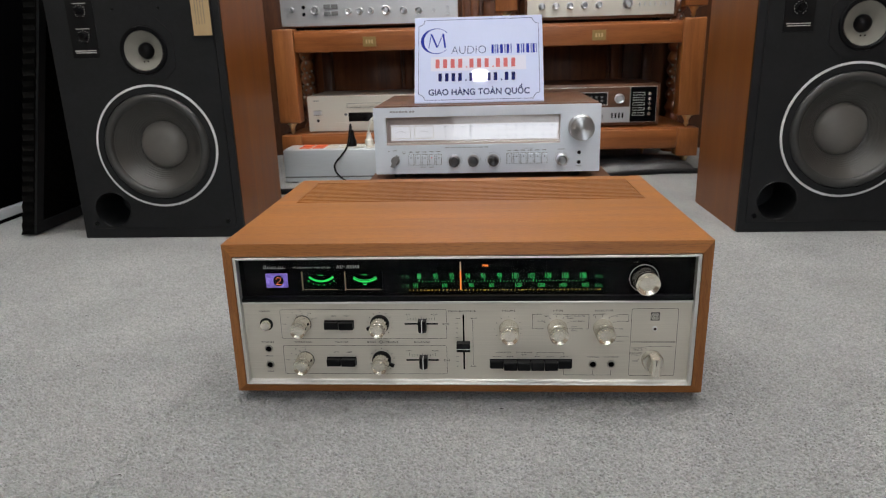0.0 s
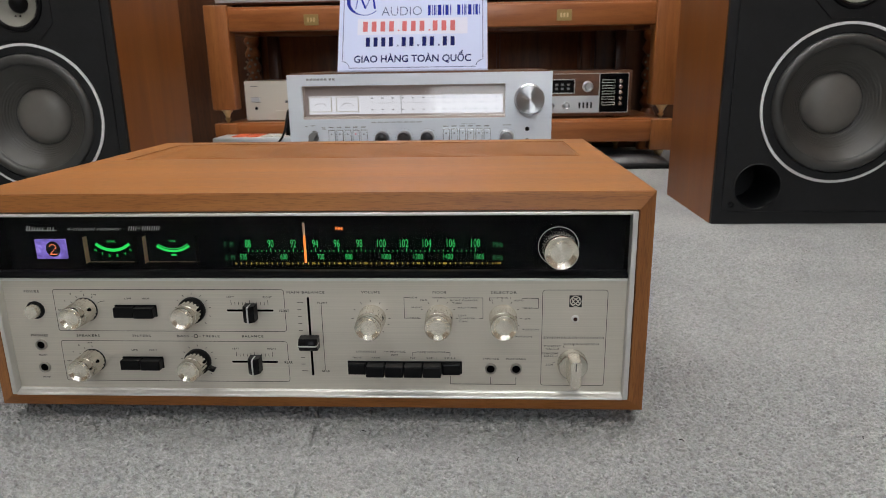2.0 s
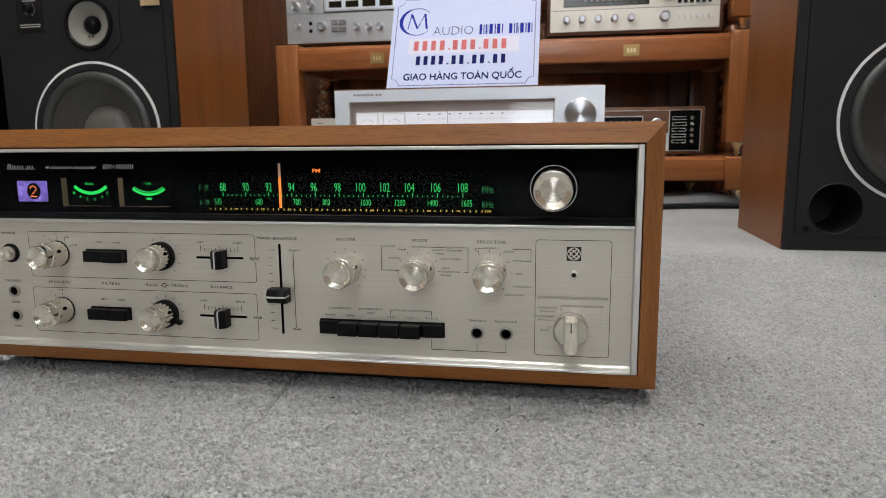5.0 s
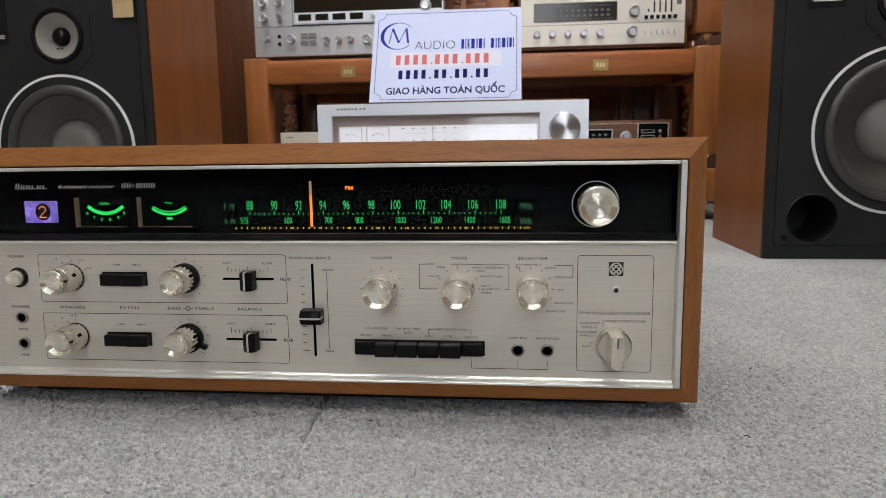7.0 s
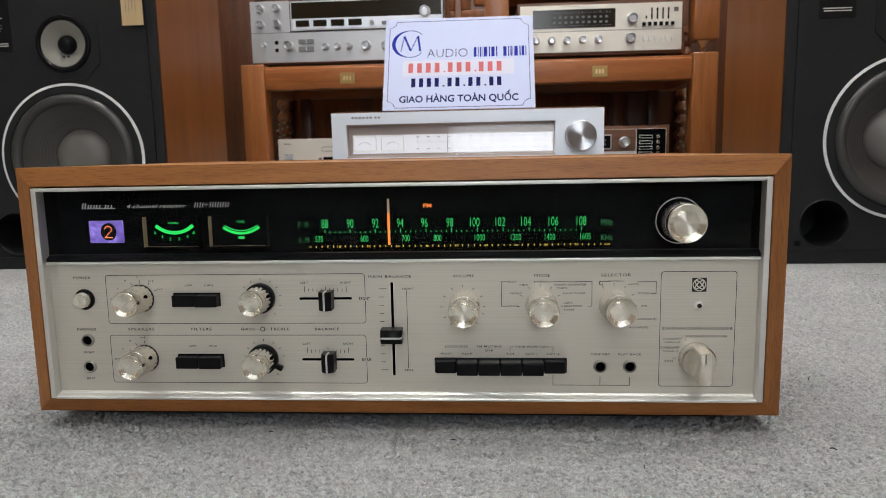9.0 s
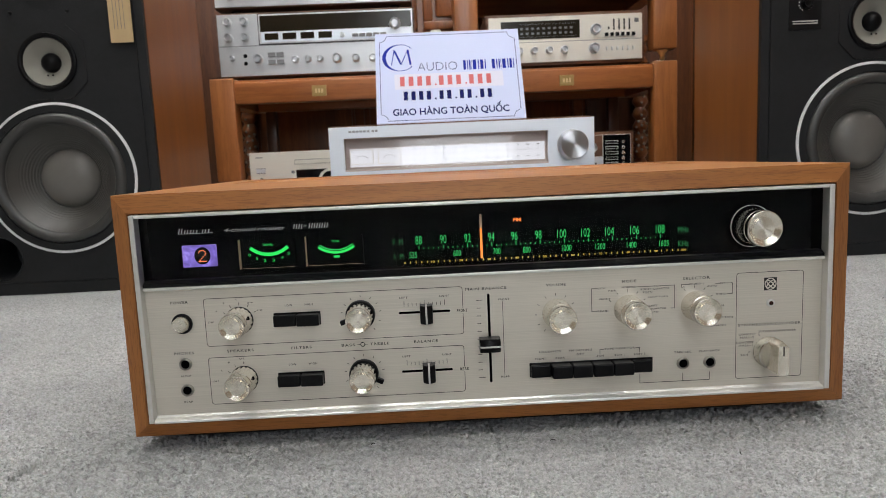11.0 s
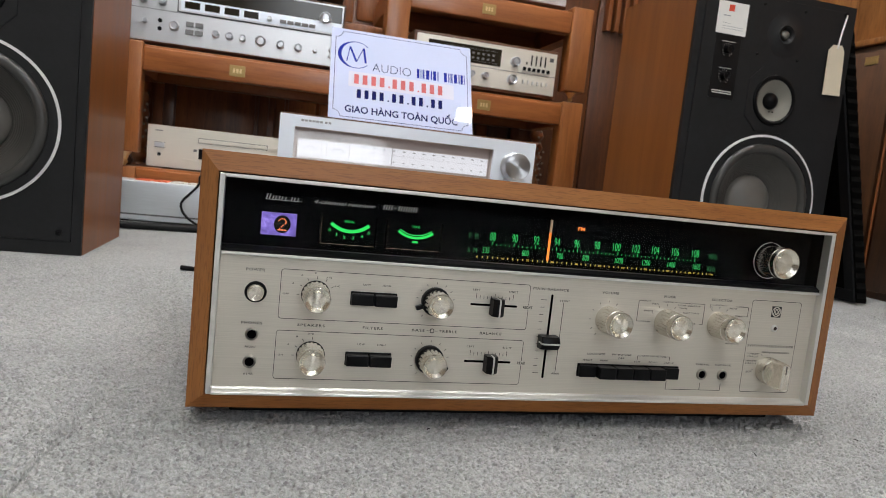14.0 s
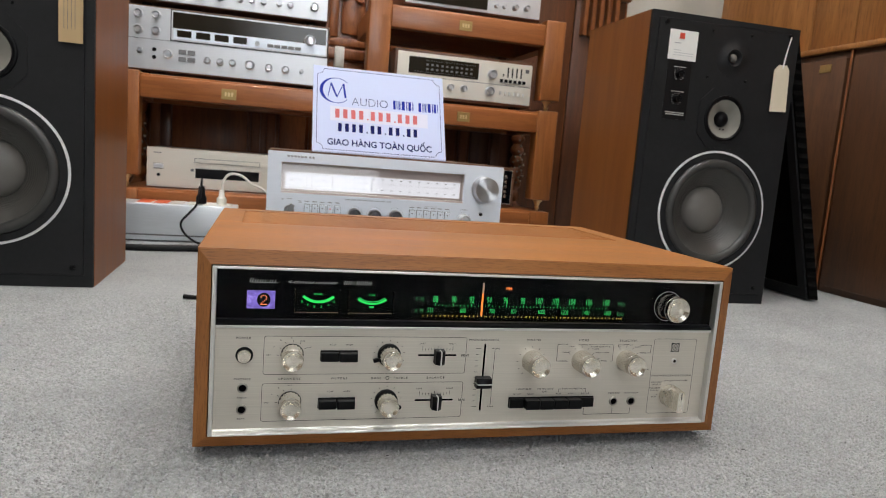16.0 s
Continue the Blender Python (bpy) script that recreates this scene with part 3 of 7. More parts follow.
def pile(x0, x1, y0, y1, grain):
    """A stretch of tufted carpet with that spacing of points."""
    nx, ny = int((x1 - x0) / grain) + 1, int((y1 - y0) / grain) + 1
    gx, gy = np.meshgrid(np.linspace(x0, x1, nx), np.linspace(y0, y1, ny), indexing="ij")
    gz = pile_height(gx, gy)
    idx = np.arange(nx * ny).reshape(nx, ny)
    quads = np.stack([idx[:-1, :-1], idx[1:, :-1], idx[1:, 1:], idx[:-1, 1:]], -1).reshape(-1, 4)
    me = bpy.data.meshes.new("carpet_tufts")
    me.vertices.add(nx * ny)
    me.vertices.foreach_set("co", np.stack([gx, gy, gz], -1).astype(np.float32).ravel())
    me.loops.add(quads.size)
    me.loops.foreach_set("vertex_index", quads.astype(np.int32).ravel())
    me.polygons.add(len(quads))
    me.polygons.foreach_set("loop_start", np.arange(0, quads.size, 4, dtype=np.int32))
    me.update(calc_edges=True)
    me.shade_smooth()
    me.materials.append(CARPET)
    hang("carpet_tufts", me, CARPET, floor, "tufted grey pile with worn creases")


for a, b in zip(SEAMS, SEAMS[1:]):
    if a > PILE_X0 - 0.01 and b < PILE_X1 + 0.01:
        pile(a, b, PILE_Y0, 0.14, 0.00095 if abs(a + b) < 1.2 else 0.0018)
pile(PILE_X0, -0.24, 0.14, PILE_Y1, 0.0018)
pile(-0.24, 0.24, 0.14, PILE_Y1, 0.02)
pile(0.24, PILE_X1, 0.14, PILE_Y1, 0.0018)

LINT = paint("dark_lint", (0.03, 0.028, 0.026), 0.9, 0.3, 80, 0.0, gloss=0.0)
bm = bmesh.new()
rng = random.Random(7)
spots = [(0.175, -0.050), (-0.545, 0.098), (0.046, -0.012), (0.31, -0.02)] + [(rng.uniform(-1.0, 1.0), rng.uniform(-0.3, 0.7)) for _ in range(26)]
for x, y in spots:
    a, l = rng.uniform(0, math.pi), rng.uniform(0.0012, 0.0034)
    dx, dy = l * math.cos(a), l * math.sin(a)
    tube(bm, [(x - dx, y - dy, 0.0006), (x - dx * 0.3, y + dy * 0.2, 0.0012), (x + dx * 0.4, y + dy * 0.3, 0.0011), (x + dx, y + dy * 0.6, 0.0006)], 0.00035, 4)
solid("carpet_lint", bm, LINT, "tiny dark specks of lint on the grey carpet", "lint", kind="stuff")

# walls: the wall behind the rack is panelled in wood below and painted grey above
bm = bmesh.new()
box(bm, ROOM_X0 - 0.15, ROOM_X1 + 0.15, ROOM_Y1, ROOM_Y1 + 0.15, 0, ROOM_H)
solid("wall_north", bm, WALL_GREY, "light grey painted wall behind the wood panelling", "wall", kind="structure")
bm = bmesh.new()
box(bm, ROOM_X1, ROOM_X1 + 0.15, ROOM_Y0, ROOM_Y1, 0, ROOM_H)
solid("wall_east", bm, WALL_TAUPE, "taupe painted side wall", "wall", kind="structure")
bm = bmesh.new()
box(bm, ROOM_X0 - 0.15, ROOM_X0, ROOM_Y0, ROOM_Y1, 0, ROOM_H)
solid("wall_west", bm, WALL_TAUPE, "taupe painted side wall", "wall", kind="structure")
bm = bmesh.new()
WIN_X0, WIN_X1, WIN_Z0, WIN_Z1 = -0.25, 0.75, 1.0, 2.5
box(bm, ROOM_X0 - 0.15, WIN_X0, ROOM_Y0 - 0.15, ROOM_Y0, 0, ROOM_H)
box(bm, WIN_X1, ROOM_X1 + 0.15, ROOM_Y0 - 0.15, ROOM_Y0, 0, ROOM_H)
box(bm, WIN_X0, WIN_X1, ROOM_Y0 - 0.15, ROOM_Y0, WIN_Z1, ROOM_H)
box(bm, WIN_X0, WIN_X1, ROOM_Y0 - 0.15, ROOM_Y0, 0, WIN_Z0)
solid("wall_south", bm, WALL_DARK, "dark brown painted wall with a window opening", "wall", kind="structure")
bm = bmesh.new()
box(bm, ROOM_X0 - 0.15, ROOM_X1 + 0.15, ROOM_Y0 - 0.15, ROOM_Y1 + 0.15, ROOM_H, ROOM_H + 0.1)
solid("ceiling", bm, CEILING_WHITE, "plain white painted ceiling", "ceiling", kind="structure")

# daylight through the window
day = bpy.data.lights.new("window_daylight", "AREA")
day.shape, day.size, day.size_y, day.energy, day.color = "RECTANGLE", WIN_X1 - WIN_X0, WIN_Z1 - WIN_Z0, WINDOW_POWER, (0.90, 0.95, 1.0)
new("window_daylight", day).matrix_basis = look(((WIN_X0 + WIN_X1) / 2, ROOM_Y0 - 0.05, (WIN_Z0 + WIN_Z1) / 2), ((WIN_X0 + WIN_X1) / 2, 0, (WIN_Z0 + WIN_Z1) / 2))

# square ceiling downlights, all out of view
LAMP_LIGHT = glow("downlight_diffuser_glow", (1.0, 0.985, 0.95), LAMP_GLOW)


def ceiling_light(x, y, size):
    lamp = thing("ceiling_light", (x, y, ROOM_H), "square white ceiling downlight, lit, out of view", "ceiling light", "ceiling lights")
    h, w = size / 2, 0.018
    bm = bmesh.new()
    for x0, x1, y0, y1 in ((-h - w, h + w, -h - w, -h), (-h - w, h + w, h, h + w), (-h - w, -h, -h, h), (h, h + w, -h, h)):
        box(bm, x + x0, x + x1, y + y0, y + y1, ROOM_H - 0.014, ROOM_H - 0.001)
    part("frame", bm, WHITE_CARD, lamp)
    bm = bmesh.new()
    box(bm, x - h, x + h, y - h, y + h, ROOM_H - 0.008, ROOM_H - 0.002)
    part("diffuser", bm, LAMP_LIGHT, lamp)
    return lamp


first_lamp = ceiling_light(0.0, -1.396, 0.102)
# (1.0, -0.85) also fits glare on the sign; the rest are added fill lamps
for x, y in ((1.0, -0.85), (-1.0, -1.28), (-1.0, 0.2), (0.03, 0.2), (1.05, 0.45), (-0.48, 0.62), (0.53, 0.62), (0.03, -2.7), (-0.6, 1.3), (0.5, 1.3), (-1.9, -0.5)):
    copy_thing(first_lamp, Matrix.Translation((x, y, ROOM_H)))

# ---- the four-channel receiver on the carpet ----
RX0, RX1, RZ0, RZ1, RD = -0.2785, 0.2826, 0.0149, 0.2037, 0.386
FX0, FX1, FZ0, FZ1 = -0.2662, 0.2698, 0.0262, 0.1893
PANEL_Y, GLASS_Y, DIAL_Y = 0.006, 0.008, 0.0215
RAIL_Z = 0.1312
receiver = thing("receiver", (0.002, 0.19, 0), "vintage walnut-cased stereo receiver with silver front, switched on", "receiver")


CASE_FALL = 0.0035


def fall_back(bm):
    """Tilts the front edge of a case board so that it falls back towards the outside."""
    for v in bm.verts:
        if v.co.y < 0.0007:
            out = max((v.co.z - FZ1) / (RZ1 - FZ1), (FZ0 - v.co.z) / (FZ0 - RZ0), (v.co.x - FX1) / (RX1 - FX1), (FX0 - v.co.x) / (FX0 - RX0))
            v.co.y += CASE_FALL * max(0.0, out)


def board(name, outline, y0, y1, material, label=""):
    bm = bmesh.new()
    prism(bm, outline, y0, y1)
    edges = [e for e in bm.edges if max(v.co.y for v in e.verts) < y0 + 1e-5 and abs(e.verts[0].co.x - e.verts[1].co.x) < 1e-5]
    bmesh.ops.bevel(bm, geom=edges, offset=0.0006, segments=2, affect="EDGES")
    fall_back(bm)
    return part(name, bm, material, receiver, label, 40)


VX0, VX1, VY0, VY1 = -0.2485, 0.2545, 0.214, 0.361
bm = bmesh.new()
prism(bm, [(RX0, RZ1), (RX1, RZ1), (FX1, FZ1), (FX0, FZ1)], 0.0, VY0)
edges = [e for e in bm.edges if max(v.co.y for v in e.verts) < 1e-5 and abs(e.verts[0].co.z - e.verts[1].co.z) < 1e-5]
bmesh.ops.bevel(bm, geom=edges, offset=0.0006, segments=2, affect="EDGES")
fall_back(bm)
box(bm, RX0, VX0, VY0, RD, FZ1 + 0.001, RZ1)
box(bm, VX1, RX1, VY0, RD, FZ1 + 0.001, RZ1)
box(bm, VX0, VX1, VY1, RD, FZ1 + 0.001, RZ1)
part("top_panel", bm, CASE_WOOD, receiver, "walnut top with a slatted vent", 40)
board("side_panel", [(RX0, RZ1), (FX0, FZ1), (FX0, FZ0), (RX0, RZ0)], 0.0, RD, CASE_SIDE_SHADED)
board("side_panel", [(RX1, RZ1), (FX1, FZ1), (FX1, FZ0), (RX1, RZ0)], 0.0, RD, CASE_SIDE_SHADED)
bm = bmesh.new()
prism(bm, [(RX0, RZ0), (FX0, FZ0), (FX1, FZ0), (RX1, RZ0)], 0.0, RD)
bmesh.ops.bevel(bm, geom=[e for e in bm.edges if max(v.co.y for v in e.verts) < 0.001 and abs(e.verts[0].co.z - e.verts[1].co.z) < 1e-5], offset=0.0006, segments=2, affect="EDGES")
fall_back(bm)
part("bottom_panel", bm, CASE_WOOD, receiver, "", 40)
bm = bmesh.new()
box(bm, FX0, FX1, RD - 0.012, RD - 0.004, FZ0, FZ1)
part("back_panel", bm, BLACK_PLASTIC, receiver)
bm = bmesh.new()
box(bm, FX0, FX1, 0.20, RD - 0.02, 0.160, 0.164)
part("vent_backing", bm, BLACK_SOFT, receiver)
slat_count = 15
step = (VY1 - VY0) / slat_count
bm = bmesh.new()
box(bm, VX0, VX1, 0, step * 0.46, -0.012, 0.0, 0.0006)
slat_mesh = bpy.data.meshes.new("slat")
bm.to_mesh(slat_mesh)
bm.free()
for i in range(slat_count):
    hang("slat", slat_mesh, CASE_WOOD, receiver, "", None, Matrix.Translation((0, VY0 + step * (i + 0.28), RZ1 - 0.0006)))
for x in (-0.215, 0.22):
    for y in (0.10, 0.32):
        bm = bmesh.new()
        lathe(bm, [(0.017, 0), (0.019, 0.003), (0.018, RZ0 + 0.0005), (0, RZ0 + 0.0005)], 24, m=Matrix.Translation((x, y, -0.0004)))
        part("foot", bm, BLACK_SOFT, receiver, "black rubber foot", 40)

# added black block that keeps bounced light out of the gap under the case
bm = bmesh.new()
box(bm, RX0 + 0.030, RX1 - 0.030, 0.030, RD - 0.020, 0.0030, RZ0 + 0.0004, 0.001)
part("gap_blocker", bm, BLACK_SOFT, receiver, "black block added to darken the gap under the case")

# silver frame round the front
bm = bmesh.new()
box(bm, FX0 + 0.0009, FX0 + 0.0048, -0.0012, 0.012, FZ0 + 0.0003, FZ1 - 0.0009, 0.0007)
part("frame_side", bm, TRIM_ALU, receiver)
bm = bmesh.new()
box(bm, FX1 - 0.0052, FX1 - 0.0009, -0.0012, 0.012, FZ0 + 0.0003, FZ1 - 0.0009, 0.0007)
part("frame_side", bm, TRIM_ALU, receiver)
bm = bmesh.new()
box(bm, FX0 + 0.0048, FX1 - 0.0052, -0.0010, 0.012, FZ1 - 0.0036, FZ1 - 0.0010, 0.0006)
part("frame_top", bm, TRIM_ALU, receiver)
bm = bmesh.new()
prof = [(-0.0008, FZ0), (-0.0008, FZ0 + 0.0012), (-0.0003, FZ0 + 0.0019), (0.0010, FZ0 + 0.0025), (0.0042, FZ0 + 0.0031), (0.0052, FZ0 + 0.0044), (0.012, FZ0 + 0.0044), (0.012, FZ0)]
a = [bm.verts.new((FX0 + 0.0049, y, z)) for y, z in prof]
b = [bm.verts.new((FX1 - 0.0053, y, z)) for y, z in prof]
bm.faces.new(a)
bm.faces.new(b[::-1])
for i in range(len(prof)):
    bm.faces.new((a[i], b[i], b[(i + 1) % len(prof)], a[(i + 1) % len(prof)]))
bmesh.ops.recalc_face_normals(bm, faces=bm.faces[:])
part("frame_sill", bm, TRIM_ALU, receiver)
IX0, IX1 = FX0 + 0.0049, FX1 - 0.0053
bm = bmesh.new()
box(bm, IX0, IX1, PANEL_Y, 0.012, FZ0 + 0.0040, RAIL_Z - 0.0010)
front_panel = part("front_panel", bm, PANEL_ALU, receiver, "brushed aluminium control panel")
bm = bmesh.new()
box(bm, IX0, IX1, 0.0022, 0.012, RAIL_Z - 0.0012, RAIL_Z + 0.0012, 0.0006)
part("rail", bm, TRIM_ALU, receiver)
bm = bmesh.new()
prof = [(0.0035, RAIL_Z + 0.0013), (0.0035, RAIL_Z + 0.0034), (0.0075, RAIL_Z + 0.0058), (0.013, RAIL_Z + 0.0058), (0.013, RAIL_Z + 0.0013)]
a = [bm.verts.new((IX0, y, z)) for y, z in prof]
b = [bm.verts.new((IX1, y, z)) for y, z in prof]
bm.faces.new(a)
bm.faces.new(b[::-1])
for i in range(len(prof)):
    bm.faces.new((a[i], b[i], b[(i + 1) % len(prof)], a[(i + 1) % len(prof)]))
bmesh.ops.recalc_face_normals(bm, faces=bm.faces[:])
part("dial_ledge", bm, BLACK_PLASTIC, receiver)
bm = bmesh.new()
bm.faces.new([bm.verts.new((x, GLASS_Y, z)) for x, z in ((IX0, RAIL_Z + 0.004), (IX1, RAIL_Z + 0.004), (IX1, FZ1 - 0.003), (IX0, FZ1 - 0.003))])
dial_glass = part("dial_glass", bm, GLASS, receiver, "clear black-backed dial window")
dial_glass.visible_shadow = False
bm = bmesh.new()
box(bm, IX0, IX1, DIAL_Y + 0.0012, DIAL_Y + 0.004, RAIL_Z + 0.002, FZ1 - 0.001)
part("dial_backing", bm, BLACK_VELVET, receiver)
bm = bmesh.new()
box(bm, IX0, IX1, GLASS_Y + 0.0005, DIAL_Y + 0.002, FZ1 - 0.0028, FZ1 - 0.0006)
box(bm, IX0 - 0.002, IX0, GLASS_Y, DIAL_Y + 0.002, RAIL_Z + 0.001, FZ1 - 0.001)
box(bm, IX1, IX1 + 0.002, GLASS_Y, DIAL_Y + 0.002, RAIL_Z + 0.001, FZ1 - 0.001)
part("dial_box", bm, BLACK_VELVET, receiver)

DIAL = face_plane(0, DIAL_Y, 0)
PRINT = face_plane(0, PANEL_Y, 0)
ON_GLASS = face_plane(0, GLASS_Y + 0.0012, 0)

# maker's marks as plain slanted strokes, and the wording beside them


def strokes(rows, material, name, label):
    bm = bmesh.new()
    for u, v, w, h in rows:
        slab(bm, [(u, v), (u + w, v), (u + w + h * 0.28, v + h), (u + h * 0.28, v + h)], 0.0001, 0.0002)
    part(name, bm, material, receiver, label, None, ON_GLASS)


rows = []
for k, (h, n) in enumerate(((0.0040, 2), (0.0026, 2), (0.0026, 2), (0.0024, 1), (0.0026, 2), (0.0026, 1))):
    rows += [(-0.2330 + 0.0045 * k + 0.0020 * i, 0.1722, 0.0008, h) for i in range(n)]
strokes(rows + [(-0.2330, 0.1719, 0.0262, 0.0004)], PALE_INK, "maker_mark", "pale strokes of a maker's mark")
words("4-channel receiver", ON_GLASS, -0.1748, 0.1735, 0.0029, PALE_INK, receiver, 0.0463, slant=0.35)
strokes([(-0.1457 + 0.0039 * k + 0.0019 * i, 0.1720, 0.0007, 0.0037) for k in (0, 1, 3, 4, 5, 6) for i in range(2)] + [(-0.1378, 0.1737, 0.0024, 0.0005)], PALE_INK, "model_mark", "pale strokes of a model mark")

# channel lamp window
bm = bmesh.new()
box(bm, -0.2350, -0.2090, DIAL_Y - 0.0020, DIAL_Y + 0.0008, 0.1447, 0.1617)
channel_lamp = part("channel_lamp", bm, VIOLET_GLOW, receiver, "violet channel window with an amber figure")
bm = bmesh.new()
slab(bm, [(0.0062 * math.cos(a), 0.0068 * math.sin(a)) for a in (2 * math.pi * i / 28 for i in range(28))], 0, 0.0004)
part("lamp_disc", bm, BLACK_GLOSS, channel_lamp, "", None, face_plane(-0.2195, DIAL_Y - 0.0021, 0.1534))
dots = []
for i in range(7):
    a = radians(165 - i * 33)
    dots.append((0.0027 * math.cos(a), 0.0019 + 0.0024 * math.sin(a)))
dots += [(0.0018 - 0.0012 * i, 0.0004 - 0.00125 * i) for i in range(1, 4)] + [(-0.0027 + 0.0011 * i, -0.0044) for i in range(6)]
bm = bmesh.new()
for u, v in dots:
    lathe(bm, [(0.00052, 0), (0.00045, 0.0003), (0, 0.0004)], 8, m=Matrix.Translation((u, v, 0.0003)))
part("figure_two", bm, AMBER_DIGIT, channel_lamp, "amber dotted figure 2", None, face_plane(-0.2195, DIAL_Y - 0.0024, 0.1534))


def meter(x0, x1, z0, z1, name):
    """A sunken meter window with copper inner walls."""
    yb, yf = DIAL_Y + 0.0010, DIAL_Y - 0.0052
    bm = bmesh.new()
    w = 0.00008
    box(bm, x0 - w, x0, yf, yb, z0, z1)
    box(bm, x0, x1, yb - 0.0013, yb, z0 - w, z0)
    made = part(name, bm, COPPER, receiver, "sunken meter window with a lit green scale")
    bm = bmesh.new()
    v = w + 0.0009
    box(bm, x0 - v, x0 - w, yf - 0.0001, yb, z0 - v, z1)
    box(bm, x1 + w, x1 + v, yf - 0.0001, yb, z0 - v, z1)
    box(bm, x0 - w, x1 + w, yf - 0.0001, yb, z0 - v, z0 - w)
    part("meter_mask", bm, BLACK_VELVET, made)
    return made


signal = meter(-0.1905, -0.1480, 0.1412, 0.1643, "signal_meter")
bm = bmesh.new()
arc_band(bm, -0.1680, 0.1737, 0.0206, 0.0232, 228, 312, 0, 0.0003)
part("scale_arc", bm, GREEN_METER, signal, "", None, DIAL)
words("SIGNAL", DIAL, -0.1686, 0.1595, 0.0017, GREEN_METER, signal, 0.0080)
for n, (u, v) in enumerate(((-0.1837, 0.1519), (-0.1780, 0.1488), (-0.1719, 0.1470), (-0.1651, 0.1470), (-0.1582, 0.1487), (-0.1530, 0.1519))):
    words(str(n), DIAL, u, v, 0.0021, GREEN_METER, signal, 0.0008 if n == 1 else 0.0019)
tune = meter(-0.1388, -0.0950, 0.1412, 0.1643, "tuning_meter")
bm = bmesh.new()
arc_band(bm, -0.1154, 0.1742, 0.0224, 0.0243, 233, 307, 0, 0.0003)
part("scale_arc", bm, GREEN_METER, tune, "", None, DIAL)
bm = bmesh.new()
arc_band(bm, -0.1154, 0.1742, 0.0210, 0.0217, 233, 307, 0, 0.0003)
part("scale_line", bm, GREEN_METER, tune, "", None, DIAL)
words("TUNE", DIAL, -0.1158, 0.1597, 0.0017, GREEN_METER, tune, 0.0062)
bars(DIAL, [(-0.1179, 0.1467, -0.1133, 0.1484)], GREEN_METER, tune, "centre_mark")

# dial scales
for s, u in (("88", -0.0505), ("90", -0.0311), ("92", -0.0118), ("94", 0.0070), ("96", 0.0253), ("98", 0.0444), ("100", 0.0631), ("102", 0.0821), ("104", 0.1012), ("106", 0.1213), ("108", 0.1418)):
    words(s, DIAL, u, 0.1573, 0.0070, GREEN_GLOW, receiver, 0.0049 if len(s) == 2 else 0.0070, "dial_figure", weight=-0.00012)
for s, u in (("535", -0.0553), ("600", -0.0205), ("700", 0.0110), ("800", 0.0350), ("1000", 0.0668), ("1200", 0.0937), ("1400", 0.1188), ("1605", 0.1448)):
    words(s, DIAL, u, 0.1457, 0.0050, GREEN_GLOW, receiver, 0.0058 if len(s) == 3 else 0.0076, "dial_figure", weight=-0.00009)
for s, u, v, h, w in (("F", -0.0700, 0.1566, 0.0046, 0.0018), ("M", -0.0645, 0.1566, 0.0046, 0.0026), ("A", -0.0700, 0.1450, 0.0042, 0.0022), ("M", -0.0645, 0.1450, 0.0042, 0.0026), ("MHz", 0.1604, 0.1560, 0.0046, 0.0084), ("KHz", 0.1604, 0.1448, 0.0044, 0.0084)):
    words(s, DIAL, u, v, h, GREEN_DIM, receiver, w, "dial_letter")
ticks = []
for i in range(51):
    u = -0.0505 + (0.1418 + 0.0505) * i / 50
    h = 0.0027 if i % 5 == 0 else 0.0011
    ticks.append((u - 0.00022, 0.1502, u + 0.00022, 0.1502 + h))
bars(DIAL, ticks, GREEN_GLOW, receiver, "dial_ticks")
yellow = []
for i in range(51):
    u = -0.0622 + (0.1606 + 0.0622) * i / 50
    if i % 5:
        yellow.append((u - 0.00028, 0.1391, u + 0.00028, 0.1406))
    else:
        words(str(i * 2), DIAL, u, 0.1398, 0.0016, YELLOW_GLOW, receiver, 0.0014 + 0.0014 * (len(str(i * 2)) - 1), "log_figure")
bars(DIAL, yellow, YELLOW_GLOW, receiver, "log_ticks")
words("FM", DIAL, 0.0278, 0.1701, 0.0029, ORANGE_GLOW, receiver, 0.0062, "band_lamp", weight=0.00008, label="small lit orange band indicator")
bm = bmesh.new()
box(bm, -0.0021, -0.0004, DIAL_Y - 0.0035, DIAL_Y - 0.0020, 0.1650, 0.1757, 0.0003)
pointer_top = part("pointer", bm, COPPER, receiver, "tuning pointer with a glowing lower half")
bm = bmesh.new()
box(bm, -0.0021, -0.0004, DIAL_Y - 0.0035, DIAL_Y - 0.0020, 0.1412, 0.1649, 0.0003)
part("pointer_light", bm, ORANGE_GLOW, pointer_top)

# tuning knob through the glass
knob(receiver, 0.2085, GLASS_Y - 0.0004, 0.1580, 0.0138, 0.0218, KNOB_ALU, "tuning_knob", flutes=36)
bm = bmesh.new()
lathe(bm, [(0.0160, 0), (0.0164, 0), (0.0164, 0.0008), (0.0160, 0.0008), (0.0160, 0)], 48)
part("knob_ring", bm, TRIM_ALU, receiver, "", 40, out_pose(0.2085, GLASS_Y - 0.0001, 0.1580))

